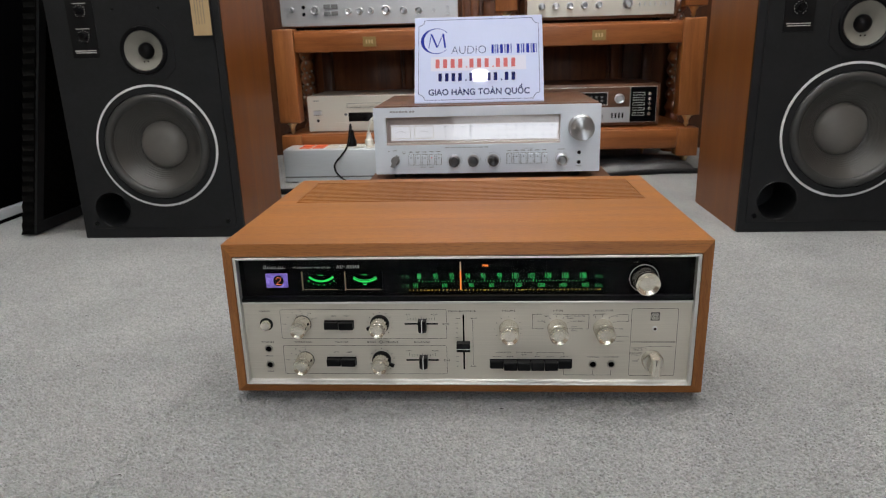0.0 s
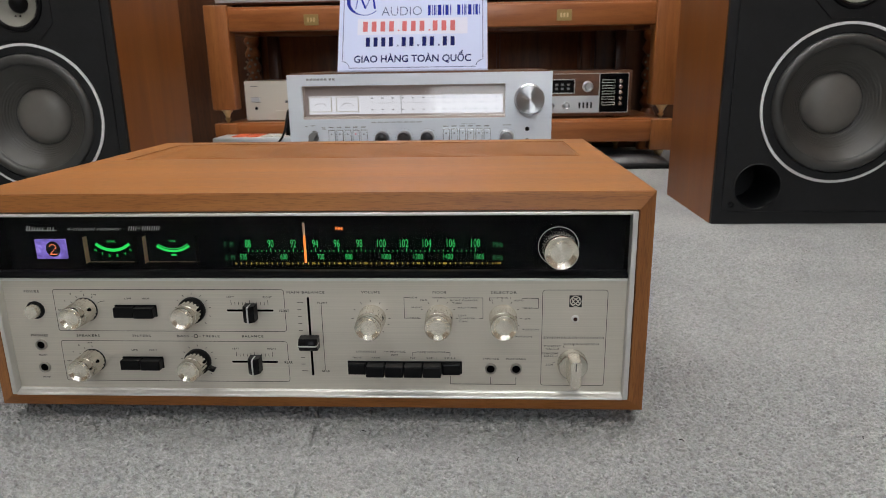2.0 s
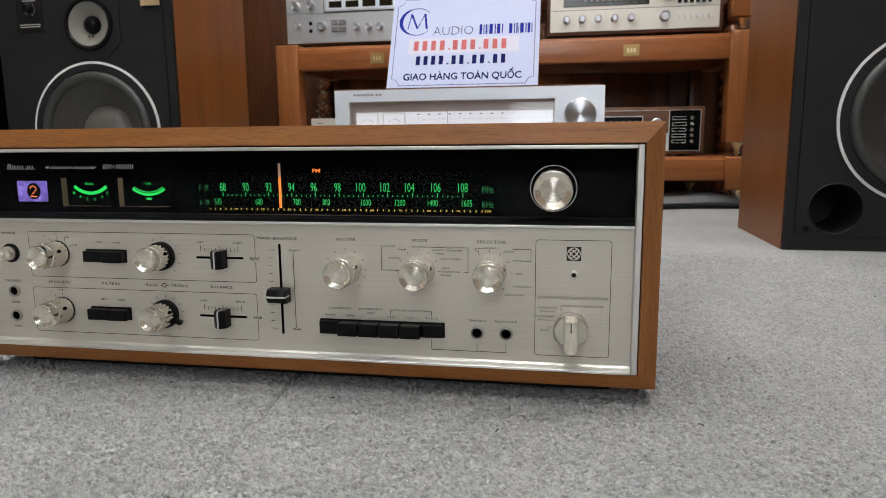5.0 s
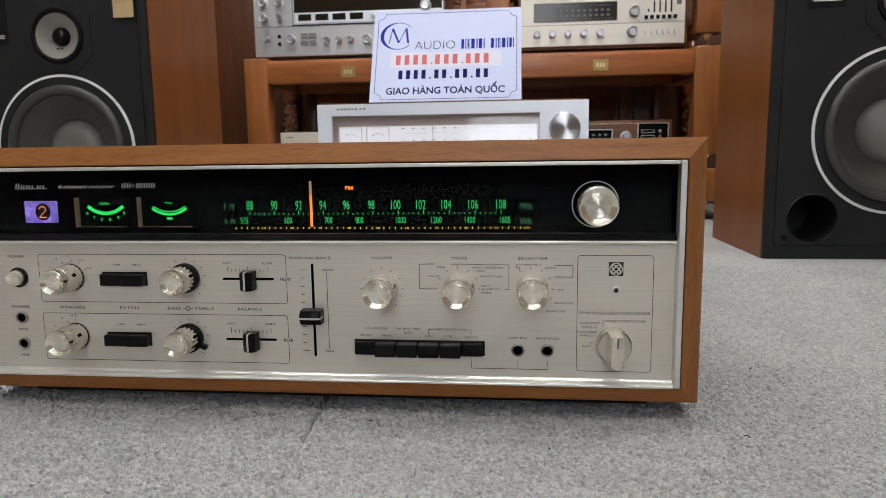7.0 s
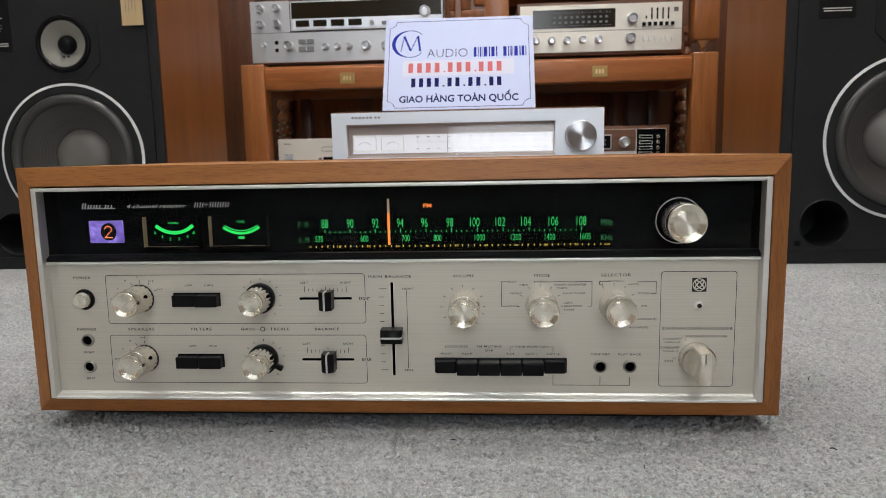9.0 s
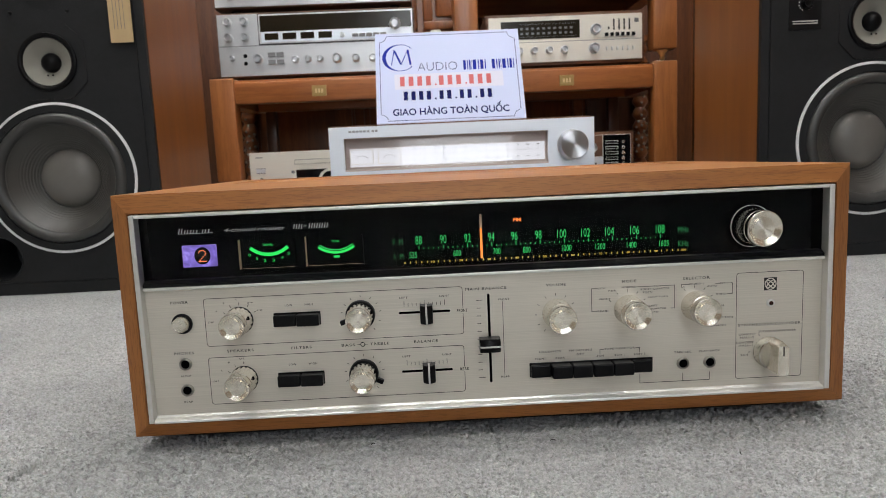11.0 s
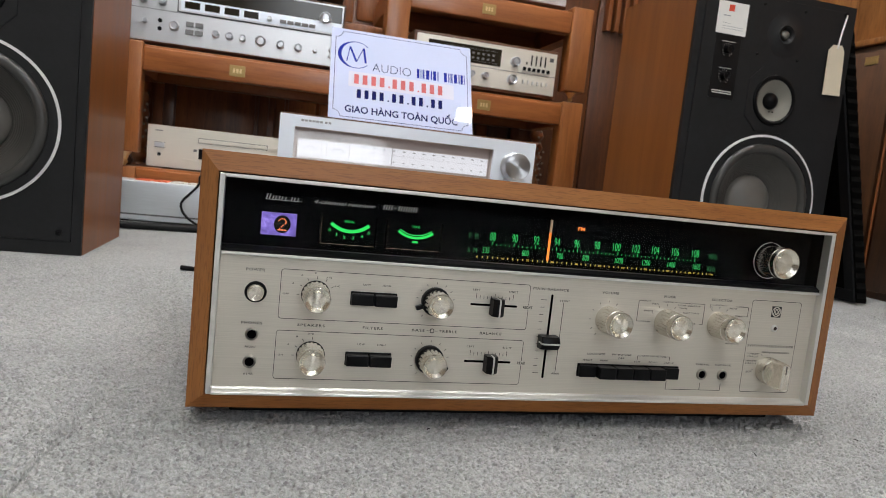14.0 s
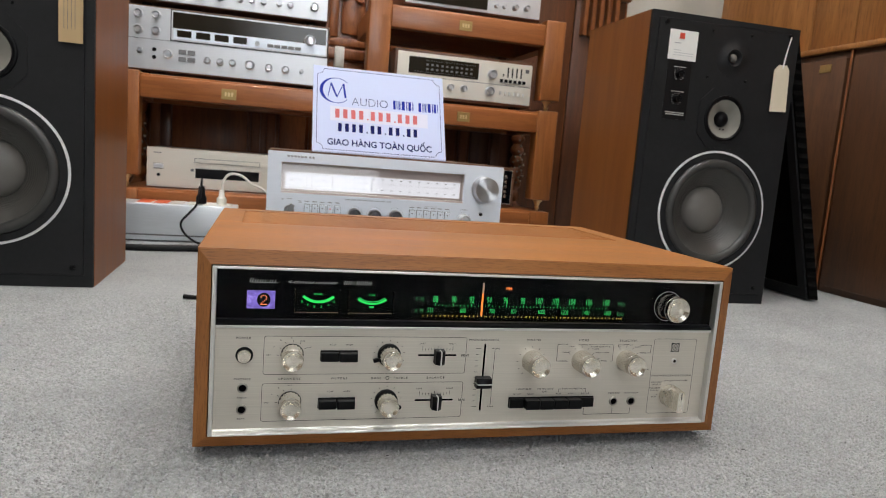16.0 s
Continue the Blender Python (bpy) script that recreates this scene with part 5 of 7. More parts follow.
for x0, x1 in ((-0.1838, -0.1392), (-0.1302, -0.0862)):
    bm = bmesh.new()
    for a, b, c, d in ((x0, x1, 0.2430, 0.2442), (x0, x1, 0.2158, 0.2168), (x0, x0 + 0.001, 0.2168, 0.2430), (x1 - 0.001, x1, 0.2168, 0.2430)):
        box(bm, a, b, TY + 0.0150, TY + 0.0195, c, d)
    m1 = part("meter_frame", bm, WARM_FACE, tuner, "small square meter")
    bm = bmesh.new()
    box(bm, x0 + 0.001, x1 - 0.001, TY + 0.0190, TY + 0.0193, 0.2168, 0.2430)
    part("meter_face", bm, TUNER_LIT, m1)
    bm = bmesh.new()
    arc_band(bm, (x0 + x1) / 2, 0.2170, 0.0150, 0.0156, 40, 140, 0.0012, 0.0014, 16)
    part("meter_arc", bm, GREY_INK, m1, "", None, TPLANE)
rects = []
for i in range(61):
    u = -0.060 + 0.240 * i / 60
    rects.append((u - 0.00025, 0.2305, u + 0.00025, 0.2305 + (0.0045 if i % 5 == 0 else 0.0022)))
    if i % 5 == 0:
        rects.append((u - 0.0026, 0.2400, u + 0.0026, 0.2417))
        rects.append((u - 0.0024, 0.2182, u + 0.0024, 0.2196))
bars(TPLANE, rects, GREY_INK, tuner, "dial_scale", label="fine grey dial scale")
bars(TPLANE, [(-0.0040, 0.2120, -0.0030, 0.2470)], GREY_INK, tuner, "pointer", lift=0.001)
bm = bmesh.new()
bm.faces.new([bm.verts.new((x, 0, z)) for x, z in ((WX0, 0), (WX1, 0), (WX1, 0.0615), (WX0, 0.0615))])
tg = part("dial_glass", bm, TUNER_GLASS, tuner, "clear tilted dial window", None, pose(0, TY + 0.0045, WZ0 + 0.002, -10))
tg.visible_shadow = False
TFACE = face_plane(0, TY, 0)
bars(TFACE, [(-0.182 + 0.0068 * i, 0.2758, -0.1768 + 0.0068 * i, 0.2796) for i in range(6)] + [(-0.1385, 0.2758, -0.134, 0.2796), (-0.132, 0.2758, -0.1274, 0.2796)], SOFT_INK, tuner, "maker_mark", label="grey bars of a maker's mark")
bars(TFACE, [(-0.060 + 0.0125 * i, 0.1955, -0.0505 + 0.0125 * i, 0.1970) for i in range(8)], SOFT_INK, tuner, "small_print")
bars(TFACE, [(-0.1900, 0.1890, -0.1850, 0.1902), (-0.1790, 0.1905, -0.1700, 0.1918), (-0.1590, 0.1872, -0.1500, 0.1882), (-0.1570, 0.1840, -0.1490, 0.1850), (-0.1180, 0.1520, -0.1060, 0.1532), (-0.0970, 0.1520, -0.0880, 0.1532), (0.2330, 0.1500, 0.2450, 0.1512), (0.1920, 0.1880, 0.2080, 0.1892), (0.1130, 0.1912, 0.1400, 0.1918)], SOFT_INK, tuner, "small_print")
bars(TFACE, [(-0.1435 + 0.0157 * i, 0.1868, -0.1345 + 0.0157 * i, 0.1882) for i in range(5)] + [(0.0786 + 0.0157 * i, 0.1868, 0.0880 + 0.0157 * i, 0.1882) for i in range(6)], GREY_INK, tuner, "key_print")
bm = bmesh.new()
lathe(bm, [(0.0285, 0), (0.0285, 0.002), (0.0270, 0.003), (0.0268, 0.024), (0.0258, 0.026), (0, 0.026)], 72)
part("tuning_knob", bm, SPIN_ALU, tuner, "large spun aluminium knob", 35, out_pose(0.2420, TY, 0.2362))
DARK_KNOB = spun("dark_turned_knob", (0.20, 0.20, 0.21), 0.30, 0.96)
for x, z in ((-0.0398, 0.1668), (0.0030, 0.1668), (0.0478, 0.1672), (0.2003, 0.1664)):
    turned = knob(tuner, x, TY - 0.0025, z, 0.0118, 0.020, DARK_KNOB if x < 0.1 else SPIN_ALU, "round_knob", flutes=24)
    bm = bmesh.new()
    lathe(bm, [(0.0136, 0), (0.0136, 0.0018), (0.0128, 0.0027), (0, 0.0027)], 48)
    part("skirt", bm, SPIN_ALU, turned, "bright silver skirt", 40, out_pose(x, TY, z))
    dots = []
    for i in range(21):
        a = radians(-60 + 15 * i)
        u, v = x + 0.0168 * math.cos(a), z + 0.0168 * math.sin(a)
        dots.append((u - 0.00045, v - 0.00045, u + 0.00045, v + 0.00045))
    bars(TFACE, dots, GREY_INK, tuner, "knob_scale")
bm = bmesh.new()
lathe(bm, [(0.010, 0), (0.010, 0.004), (0, 0.004)], 30)
box(bm, -0.0045, 0.0045, -0.014, 0.014, 0.003, 0.017, 0.001)
part("lever_knob", bm, LEVER_GREY, tuner, "grey bar-shaped knob", 35, out_pose(-0.1740, TY, 0.1680, -28))
for k, (x0, n) in enumerate(((-0.1435, 5), (0.0786, 6))):
    for i in range(n):
        x = x0 + 0.0157 * i
        bm = bmesh.new()
        box(bm, x - 0.0008, x + 0.0118, TY - 0.0006, TY + 0.001, 0.1576, 0.1822)
        key = part("push_key", bm, BLACK_PLASTIC, tuner, "silver push key")
        bm = bmesh.new()
        box(bm, x, x + 0.0110, TY - 0.004, TY, 0.1584, 0.1814, 0.0008)
        part("key_cap", bm, TUNER_FACE, key)
        bm = bmesh.new()
        lathe(bm, [(0.0013, 0), (0.0011, 0.0006), (0, 0.0007)], 10)
        part("key_dot", bm, RED_DOT if (k, i) == (0, 3) else BLACK_PLASTIC, key, "", None, out_pose(x + 0.0055, TY - 0.0040, 0.1745))
for z in (0.1808, 0.1588):
    bm = bmesh.new()
    lathe(bm, [(0.0042, 0.0010), (0.0032, 0.0012), (0.0030, 0.0004), (0, 0.0003)], 20)
    part("socket", bm, BLACK_PLASTIC, tuner, "", 40, out_pose(0.2390, TY, z))
for x in (-0.17, 0.235):
    for y in (0.84, 1.09):
        bm = bmesh.new()
        lathe(bm, [(0.014, 0.1215), (0.014, 0.1402), (0, 0.1402)], 20, m=Matrix.Translation((x, y, 0)))
        part("foot", bm, BLACK_SOFT, tuner)

# acrylic sign leaning back on the tuner
SIGN_LEAN = 25.4
sign = thing("sign", (0.0165, 0.86, 0.29), "white acrylic shop sign with blue and red print on the tuner", "sign")
SP = face_plane(0.0165, 0.8400, 0.2912, SIGN_LEAN)
SW, SH = 0.1475, 0.2085
bm = bmesh.new()
box(bm, -SW, SW, 0, SH, -0.003, 0, 0.0006)
part("plate", bm, SIGN_WHITE, sign, "", None, SP)
bm = bmesh.new()
slab(bm, [(-SW, -0.001), (SW, -0.001), (SW, 0.0015), (-SW, 0.0015)], 0.0, 0.0022)
part("clear_edge", bm, GLASS, sign, "", None, SP).visible_shadow = False
bm = bmesh.new()
a, b, r = SW - 0.009, 0.007, 0.014
pts = []
for cx, cy, t0 in ((a, SH - b, 270), (-a, SH - b, 0), (-a, b, 90), (a, b, 180)):
    pts += [(cx + r * math.cos(radians(t0 - 90 * i / 8)), cy + r * math.sin(radians(t0 - 90 * i / 8))) for i in range(9)]
outline_print(bm, pts, 0.0011)
part("border_line", bm, SIGN_NAVY, sign, "", None, SP)
bm = bmesh.new()
for i in range(48):
    t0, t1 = radians(42 + 276 * i / 48), radians(42 + 276 * (i + 1) / 48)
    w0, w1 = (0.0013 + 0.0062 * max(0.0, -math.cos(q)) ** 2 for q in (t0, t1))
    q = [(-0.096 + (0.0300 + s * w) * math.cos(t), 0.1500 + (0.0300 + s * w) * math.sin(t)) for t, w, s in ((t0, w0, 0), (t0, w0, 1), (t1, w1, 1), (t1, w1, 0))]
    slab(bm, q, 0.0001, 0.0003)
part("round_mark", bm, SIGN_BLUE, sign, "blue crescent ring of the shop's mark", None, SP)
bm = bmesh.new()
for (u0, v0), (u1, v1), w in (((-0.1150, 0.1330), (-0.1090, 0.1680), 0.0009), ((-0.1090, 0.1680), (-0.0955, 0.1340), 0.0021), ((-0.0955, 0.1340), (-0.0815, 0.1680), 0.0009), ((-0.0815, 0.1680), (-0.0765, 0.1330), 0.0021)):
    slab(bm, [(u0 - w, v0), (u0 + w, v0), (u1 + w, v1), (u1 - w, v1)], 0.0001, 0.0003)
part("zigzag_mark", bm, SIGN_BLUE, sign, "", None, SP)
words("AUDIO", SP, -0.0225, 0.1270, 0.0205, SIGN_NAVY, sign, 0.080, weight=-0.0006)
for u, w in ((0.0300, 0.0095), (0.0420, 0.0050), (0.0495, 0.0125), (0.0645, 0.0115), (0.0880, 0.0115), (0.1020, 0.0050), (0.1095, 0.0125), (0.1240, 0.0090)):
    bars(SP, [(u, 0.1165, u + w * 0.55, 0.1385)], SIGN_BLUE, sign, "name_bar")
    bars(SP, [(u + w * 0.82, 0.1165, u + w, 0.1385)], SIGN_BLUE, sign, "name_bar")
bars(SP, [(-0.110, 0.0765, 0.1085, 0.1110)], SIGN_PALE, sign, "sticker_strip")


def digit_bars(u0, v0, digit, gap, dot, groups, h, material, name):
    """A number shown as one plain bar a figure."""
    u = u0
    for n, g in enumerate(groups):
        for _ in range(g):
            bars(SP, [(u + digit * 0.12, v0, u + digit * 0.88, v0 + h)], material, sign, name, lift=0.0004)
            u += digit + gap
        if n < len(groups) - 1:
            bars(SP, [(u + dot * 0.2, v0, u + dot * 0.2 + 0.0032, v0 + 0.0034)], material, sign, name, lift=0.0004)
            u += dot


digit_bars(-0.1005, 0.0835, 0.0122, 0.0052, 0.0085, (4, 3, 3), 0.0215, SIGN_RED, "number_bar")
digit_bars(-0.0940, 0.0515, 0.0108, 0.0045, 0.0100, (4, 2, 2, 2), 0.0195, SIGN_NAVY, "number_bar")
words("GIAO HÀNG TOÀN QUỐC", SP, 0.0, 0.0285, 0.0150, SIGN_NAVY, sign, 0.231, weight=0.0004)

# ---- loudspeakers ----
SY = 0.757
speaker = thing("loudspeaker", (0.7835, SY + 0.15, 0), "large black-fronted loudspeaker in a walnut veneer cabinet, grille off", "loudspeaker", "pair of loudspeakers")
cx, w2, sh, sd = 0.7835, 0.1955, 0.660, 0.306


def speaker_parts():
    t = 0.019
    for x0, x1, y1, z0, z1 in ((cx - w2, cx - w2 + t, SY + sd, 0, sh), (cx + w2 - t, cx + w2, SY + sd, 0, sh), (cx - w2 + t, cx + w2 - t, SY + sd, 0, t), (cx - w2 + t, cx + w2 - t, SY + sd, sh - t, sh)):
        bm = bmesh.new()
        box(bm, x0, x1, SY + 0.010, y1, z0, z1)
        part("cabinet_panel", bm, WALNUT_UP, speaker)
    bm = bmesh.new()
    box(bm, cx - w2 + t, cx + w2 - t, SY + sd - t, SY + sd - 0.001, t, sh - t)
    part("back_panel", bm, BLACK_BAFFLE, speaker)
    bm = bmesh.new()
    for x0, x1, z0, z1 in ((cx - w2 + 0.0005, cx - w2 + 0.0165, 0.0005, sh - 0.0005), (cx + w2 - 0.0165, cx + w2 - 0.0005, 0.0005, sh - 0.0005), (cx - w2 + 0.0165, cx + w2 - 0.0165, 0.0005, 0.0242), (cx - w2 + 0.0165, cx + w2 - 0.0165, sh - 0.0142, sh - 0.0005)):
        box(bm, x0, x1, SY, SY + 0.0098, z0, z1)
    part("front_frame", bm, BLACK_BAFFLE, speaker, "black front edge")
    bm = bmesh.new()
    loops = [[(cx - w2 + 0.0172, 0.025), (cx + w2 - 0.0172, 0.025), (cx + w2 - 0.0172, sh - 0.015), (cx - w2 + 0.0172, sh - 0.015)]]
    for hx, hz, hr in ((cx + 0.0150, 0.2215, 0.1215), (cx + 0.0165, 0.4375, 0.0420), (cx + 0.0225, 0.5765, 0.0165), (cx - 0.1165, 0.0720, 0.0415)):
        loops.append([(hx + hr * math.cos(2 * math.pi * i / 64), hz + hr * math.sin(2 * math.pi * i / 64)) for i in range(64)])
    for loop in loops:
        vs = [bm.verts.new((x, SY - 0.0018, z)) for x, z in loop]
        for a, b in zip(vs, vs[1:] + vs[:1]):
            bm.edges.new((a, b))
    bmesh.ops.triangle_fill(bm, edges=bm.edges[:], use_beauty=True)
    ext = bmesh.ops.extrude_face_region(bm, geom=bm.faces[:])
    for v in ext["geom"]:
        if isinstance(v, bmesh.types.BMVert):
            v.co.y = SY + 0.014
    bmesh.ops.recalc_face_normals(bm, faces=bm.faces[:])
    part("baffle", bm, BLACK_BAFFLE, speaker, "black painted baffle")
    out = SY - 0.0018
    x, z, r = cx + 0.0150, 0.2215, 0.1420
    bm = bmesh.new()
    lathe(bm, [(r, 0), (r + 0.0005, 0.0030), (r - 0.0042, 0.0035), (r - 0.0048, 0.001)], 80)
    woofer = part("woofer", bm, WHITE_RING, speaker, "twelve-inch woofer with a white rim ring", 50, out_pose(x, out, z))
    bm = bmesh.new()
    lathe(bm, [(r - 0.0046, 0.0012), (r - 0.0046, 0.0042), (r - 0.018, 0.0045), (r - 0.019, 0.001)], 80)
    part("basket", bm, BLACK_BAFFLE, woofer, "", 50, out_pose(x, out, z))
    bm = bmesh.new()
    prof = [(r - 0.0185, 0.0015)]
    for i in range(9):
        a = math.pi * i / 8
        prof.append((r - 0.0293 + 0.0105 * math.cos(a), 0.0012 + 0.0092 * math.sin(a)))
    lathe(bm, prof + [(r - 0.041, -0.001)], 80)
    part("surround", bm, SURROUND, woofer, "", 50, out_pose(x, out, z))
    bm = bmesh.new()
    prof = [(r - 0.040, 0.0008)]
    for i in range(73):
        q = i / 72
        rib = 0.00042 * min(1.0, max(0.0, (q - 0.25) * 4)) * math.sin(2 * math.pi * 12 * q)
        prof.append((r - 0.041 - (r - 0.041 - 0.050) * q, 0.0005 - 0.040 * q ** 0.85 + rib))
    lathe(bm, prof, 80)
    part("cone", bm, CONE_GREY, woofer, "grey ribbed paper cone", 80, out_pose(x, out, z))
    bm = bmesh.new()
    prof = [(0.0565 * math.cos(math.pi / 2 * i / 10), -0.0385 + 0.0255 * math.sin(math.pi / 2 * i / 10)) for i in range(11)]
    lathe(bm, prof[:-1] + [(0, prof[-1][1])], 48)
    part("dust_cap", bm, DUST_CAP, woofer, "grey domed dust cap", 60, out_pose(x, out, z))
    for a in (42, 135, 222, 318):
        bm = bmesh.new()
        lathe(bm, [(0.0024, 0), (0.0020, 0.0010), (0, 0.0012)], 10)
        part("screw", bm, BLACK_SOFT, woofer, "", None, out_pose(x + (r - 0.0135) * math.cos(radians(a)), out - 0.0042, z + (r - 0.0135) * math.sin(radians(a))))
    # midrange
    x, z, r = cx + 0.0165, 0.4375, 0.0515
    bm = bmesh.new()
    octagon = [(u * 0.068, v * 0.068) for u, v in ((-1, -0.55), (-0.55, -1), (0.55, -1), (1, -0.55), (1, 0.55), (0.55, 1), (-0.55, 1), (-1, 0.55))]
    for loop in (octagon, [(0.0425 * math.cos(math.pi * i / 24), 0.0425 * math.sin(math.pi * i / 24)) for i in range(48)]):
        vs = [bm.verts.new((u, v, 0.0016)) for u, v in loop]
        for a, b in zip(vs, vs[1:] + vs[:1]):
            bm.edges.new((a, b))
    bmesh.ops.triangle_fill(bm, edges=bm.edges[:], use_beauty=True)
    ext = bmesh.ops.extrude_face_region(bm, geom=bm.faces[:])
    for v in ext["geom"]:
        if isinstance(v, bmesh.types.BMVert):
            v.co.z = 0.0
    bmesh.ops.recalc_face_normals(bm, faces=bm.faces[:])
    mid = part("midrange", bm, BLACK_BAFFLE, speaker, "small midrange driver with a pale cone", None, out_pose(x, out, z))
    bm = bmesh.new()
    lathe(bm, [(r + 0.002, 0.001), (r + 0.001, 0.005), (r - 0.003, 0.0065), (r - 0.006, 0.005), (r - 0.0070, 0.0015), (r - 0.0085, 0.0030)], 64)
    part("surround", bm, BLACK_PLASTIC, mid, "", 50, out_pose(x, out, z))
    bm = bmesh.new()
    lathe(bm, [(r - 0.0078, 0.0030), (0.030, -0.004), (0.014, -0.014)], 56)
    part("cone", bm, MID_CONE, mid, "", 50, out_pose(x, out, z))
    bm = bmesh.new()
    prof = [(0.0185 * math.cos(math.pi / 2 * i / 8), -0.0125 + 0.0150 * math.sin(math.pi / 2 * i / 8)) for i in range(9)]
    lathe(bm, prof[:-1] + [(0, prof[-1][1])], 36)
    part("dust_cap", bm, BLACK_PLASTIC, mid, "", 60, out_pose(x, out, z))
    for dx in (-0.0045, 0.0045):
        bm = bmesh.new()
        lathe(bm, [(0.0019, 0), (0.0016, 0.0009), (0, 0.001)], 10)
        part("rivet", bm, BLACK_PLASTIC, mid, "", None, out_pose(x + dx, out + 0.0035, z - 0.0235))
    # tweeter
    x, z = cx + 0.0225, 0.5765
    bm = bmesh.new()
    lathe(bm, [(0.046, 0), (0.046, 0.0003), (0.044, 0.0005), (0.021, 0.0008), (0.019, 0.0032), (0.017, 0.002), (0.012, -0.003), (0.010, -0.0035)], 56)
    tweeter = part("tweeter", bm, BLACK_BAFFLE, speaker, "small dome tweeter", 50, out_pose(x, out, z))
    bm = bmesh.new()
    lathe(bm, [(0.0165, 0.0012), (0.0125, -0.0020), (0.0105, -0.0030)], 40)
    part("horn", bm, BLACK_PLASTIC, tweeter, "", 50, out_pose(x, out, z))
    bm = bmesh.new()
    prof = [(0.0092 * math.cos(math.pi / 2 * i / 8), -0.003 + 0.007 * math.sin(math.pi / 2 * i / 8)) for i in range(9)]
    lathe(bm, prof[:-1] + [(0, prof[-1][1])], 30)
    part("dome", bm, DUST_CAP, tweeter, "", 60, out_pose(x, out, z))
    for dx, dz in ((-0.062, 0.054), (0.041, 0.054), (-0.064, -0.049), (0.038, -0.049)):
        bm = bmesh.new()
        lathe(bm, [(0.0032, 0), (0.0026, 0.0014), (0, 0.0015)], 12)
        part("screw", bm, BLACK_PLASTIC, tweeter, "", None, out_pose(x + dx, out, z + dz))
    # bass port
    x, z = cx - 0.1165, 0.0720
    bm = bmesh.new()
    lathe(bm, [(0.0440, 0.0), (0.0432, 0.0014), (0.0418, 0.0016), (0.0412, 0.0006)], 48)
    port = part("bass_port", bm, BLACK_BAFFLE, speaker, "round black bass port", 50, out_pose(x, out, z))
    bm = bmesh.new()
    lathe(bm, [(0.0412, 0.0006), (0.0408, -0.120), (0, -0.1205)], 48)
    part("port_tube", bm, BLACK_BAFFLE, port, "", 50, out_pose(x, out, z))
    # level controls on their plate
    bm = bmesh.new()
    box(bm, cx - 0.1460, cx - 0.0850, out - 0.0010, out + 0.0002, 0.4250, 0.5560, 0.0005)
    plate = part("control_plate", bm, BLACK_PLATE, speaker, "black plate with two level controls")
    F = face_plane(cx - 0.1150, out - 0.0011, 0)
    for z in (0.5255, 0.4715):
        rects = []
        for i in range(13):
            a = radians(-60 + 25 * i)
            u, v = 0.0125 * math.cos(a), z + 0.0125 * math.sin(a)
            rects.append((u - 0.0007, v - 0.0007, u + 0.0007, v + 0.0007))
        bars(F, rects, PALE_INK, plate, "control_marks")
        bars(F, [(-0.0150, z + 0.0158, 0.0160, z + 0.0170)], PALE_INK, plate, "control_bar")
        bm = bmesh.new()
        knob_mesh(bm, 0.0085, 0.011, 0, 12)
        part("control_knob", bm, BLACK_PLASTIC, plate, "", 40, out_pose(cx - 0.1150, out - 0.001, z))
    bars(F, [(-0.0250, 0.4400, 0.0230, 0.4416), (-0.0230, 0.4358, 0.0230, 0.4374)], PALE_INK, plate, "plate_bars")
    for dx, z in ((-0.1600, 0.636), (0.1680, 0.641), (-0.1615, 0.0380), (0.1600, 0.0400)):
        bm = bmesh.new()
        lathe(bm, [(0.0055, 0), (0.0055, 0.003), (0.0030, 0.0035), (0.0026, 0.002), (0, 0.002)], 14)
        part("grille_cup", bm, BLACK_PLASTIC, speaker, "", 40, out_pose(cx + dx, out, z))


speaker_parts()
copy_thing(speaker, Matrix.Translation((-0.7265, SY + 0.157, 0)) @ Matrix.Diagonal((0.985, 1, 0.968, 1)))

# paper label stuck to the loudspeaker that stands by the brown cabinets
OUT = SY - 0.0020
label_card = thing("paper_label", (0.670, OUT, 0.59), "white paper label with a red mark, stuck on the loudspeaker", "label")
bm = bmesh.new()
box(bm, 0.634, 0.706, OUT - 0.0006, OUT, 0.557, 0.622)
part("card", bm, WHITE_CARD, label_card)
F = face_plane(0, OUT - 0.0006, 0)
bars(F, [(0.6590, 0.6030, 0.6720, 0.6160)], RED_INK, label_card, "red_mark")
bars(F, [(0.648, 0.5925, 0.664, 0.5945), (0.648, 0.578, 0.666, 0.5788), (0.648, 0.572, 0.698, 0.5728), (0.648, 0.567, 0.698, 0.5678)], SOFT_INK, label_card, "print_bars")

# hanging tags
tag = thing("hang_tag", (0.935, OUT, 0.51), "cream card tag hanging on a string from the loudspeaker", "tag")
bm = bmesh.new()
prism(bm, [(0.9165, 0.4660), (0.9615, 0.4680), (0.9560, 0.5620), (0.9480, 0.5740), (0.9260, 0.5735), (0.9145, 0.5610)], OUT - 0.006, OUT - 0.0048)
part("card", bm, CREAM_CARD, tag)
bm = bmesh.new()
tube(bm, [(0.936, OUT - 0.0068, 0.566), (0.938, OUT - 0.007, 0.59), (0.944, OUT - 0.006, 0.615), (0.950, OUT - 0.004, 0.638), (0.953, OUT - 0.003, 0.641), (0.947, OUT - 0.005, 0.620), (0.941, OUT - 0.007, 0.598), (0.937, OUT - 0.0068, 0.566)], 0.0011, 6)
part("string", bm, WHITE_CARD, tag, "white string")
tag = thing("hang_tag", (-0.571, SY + 0.004, 0.5), "tan card tag with fine print hanging on the loudspeaker", "tag")
bm = bmesh.new()
box(bm, -0.5915, -0.5515, SY - 0.002, SY - 0.0008, 0.4515, 0.6000)
part("card", bm, TAN_CARD, tag)
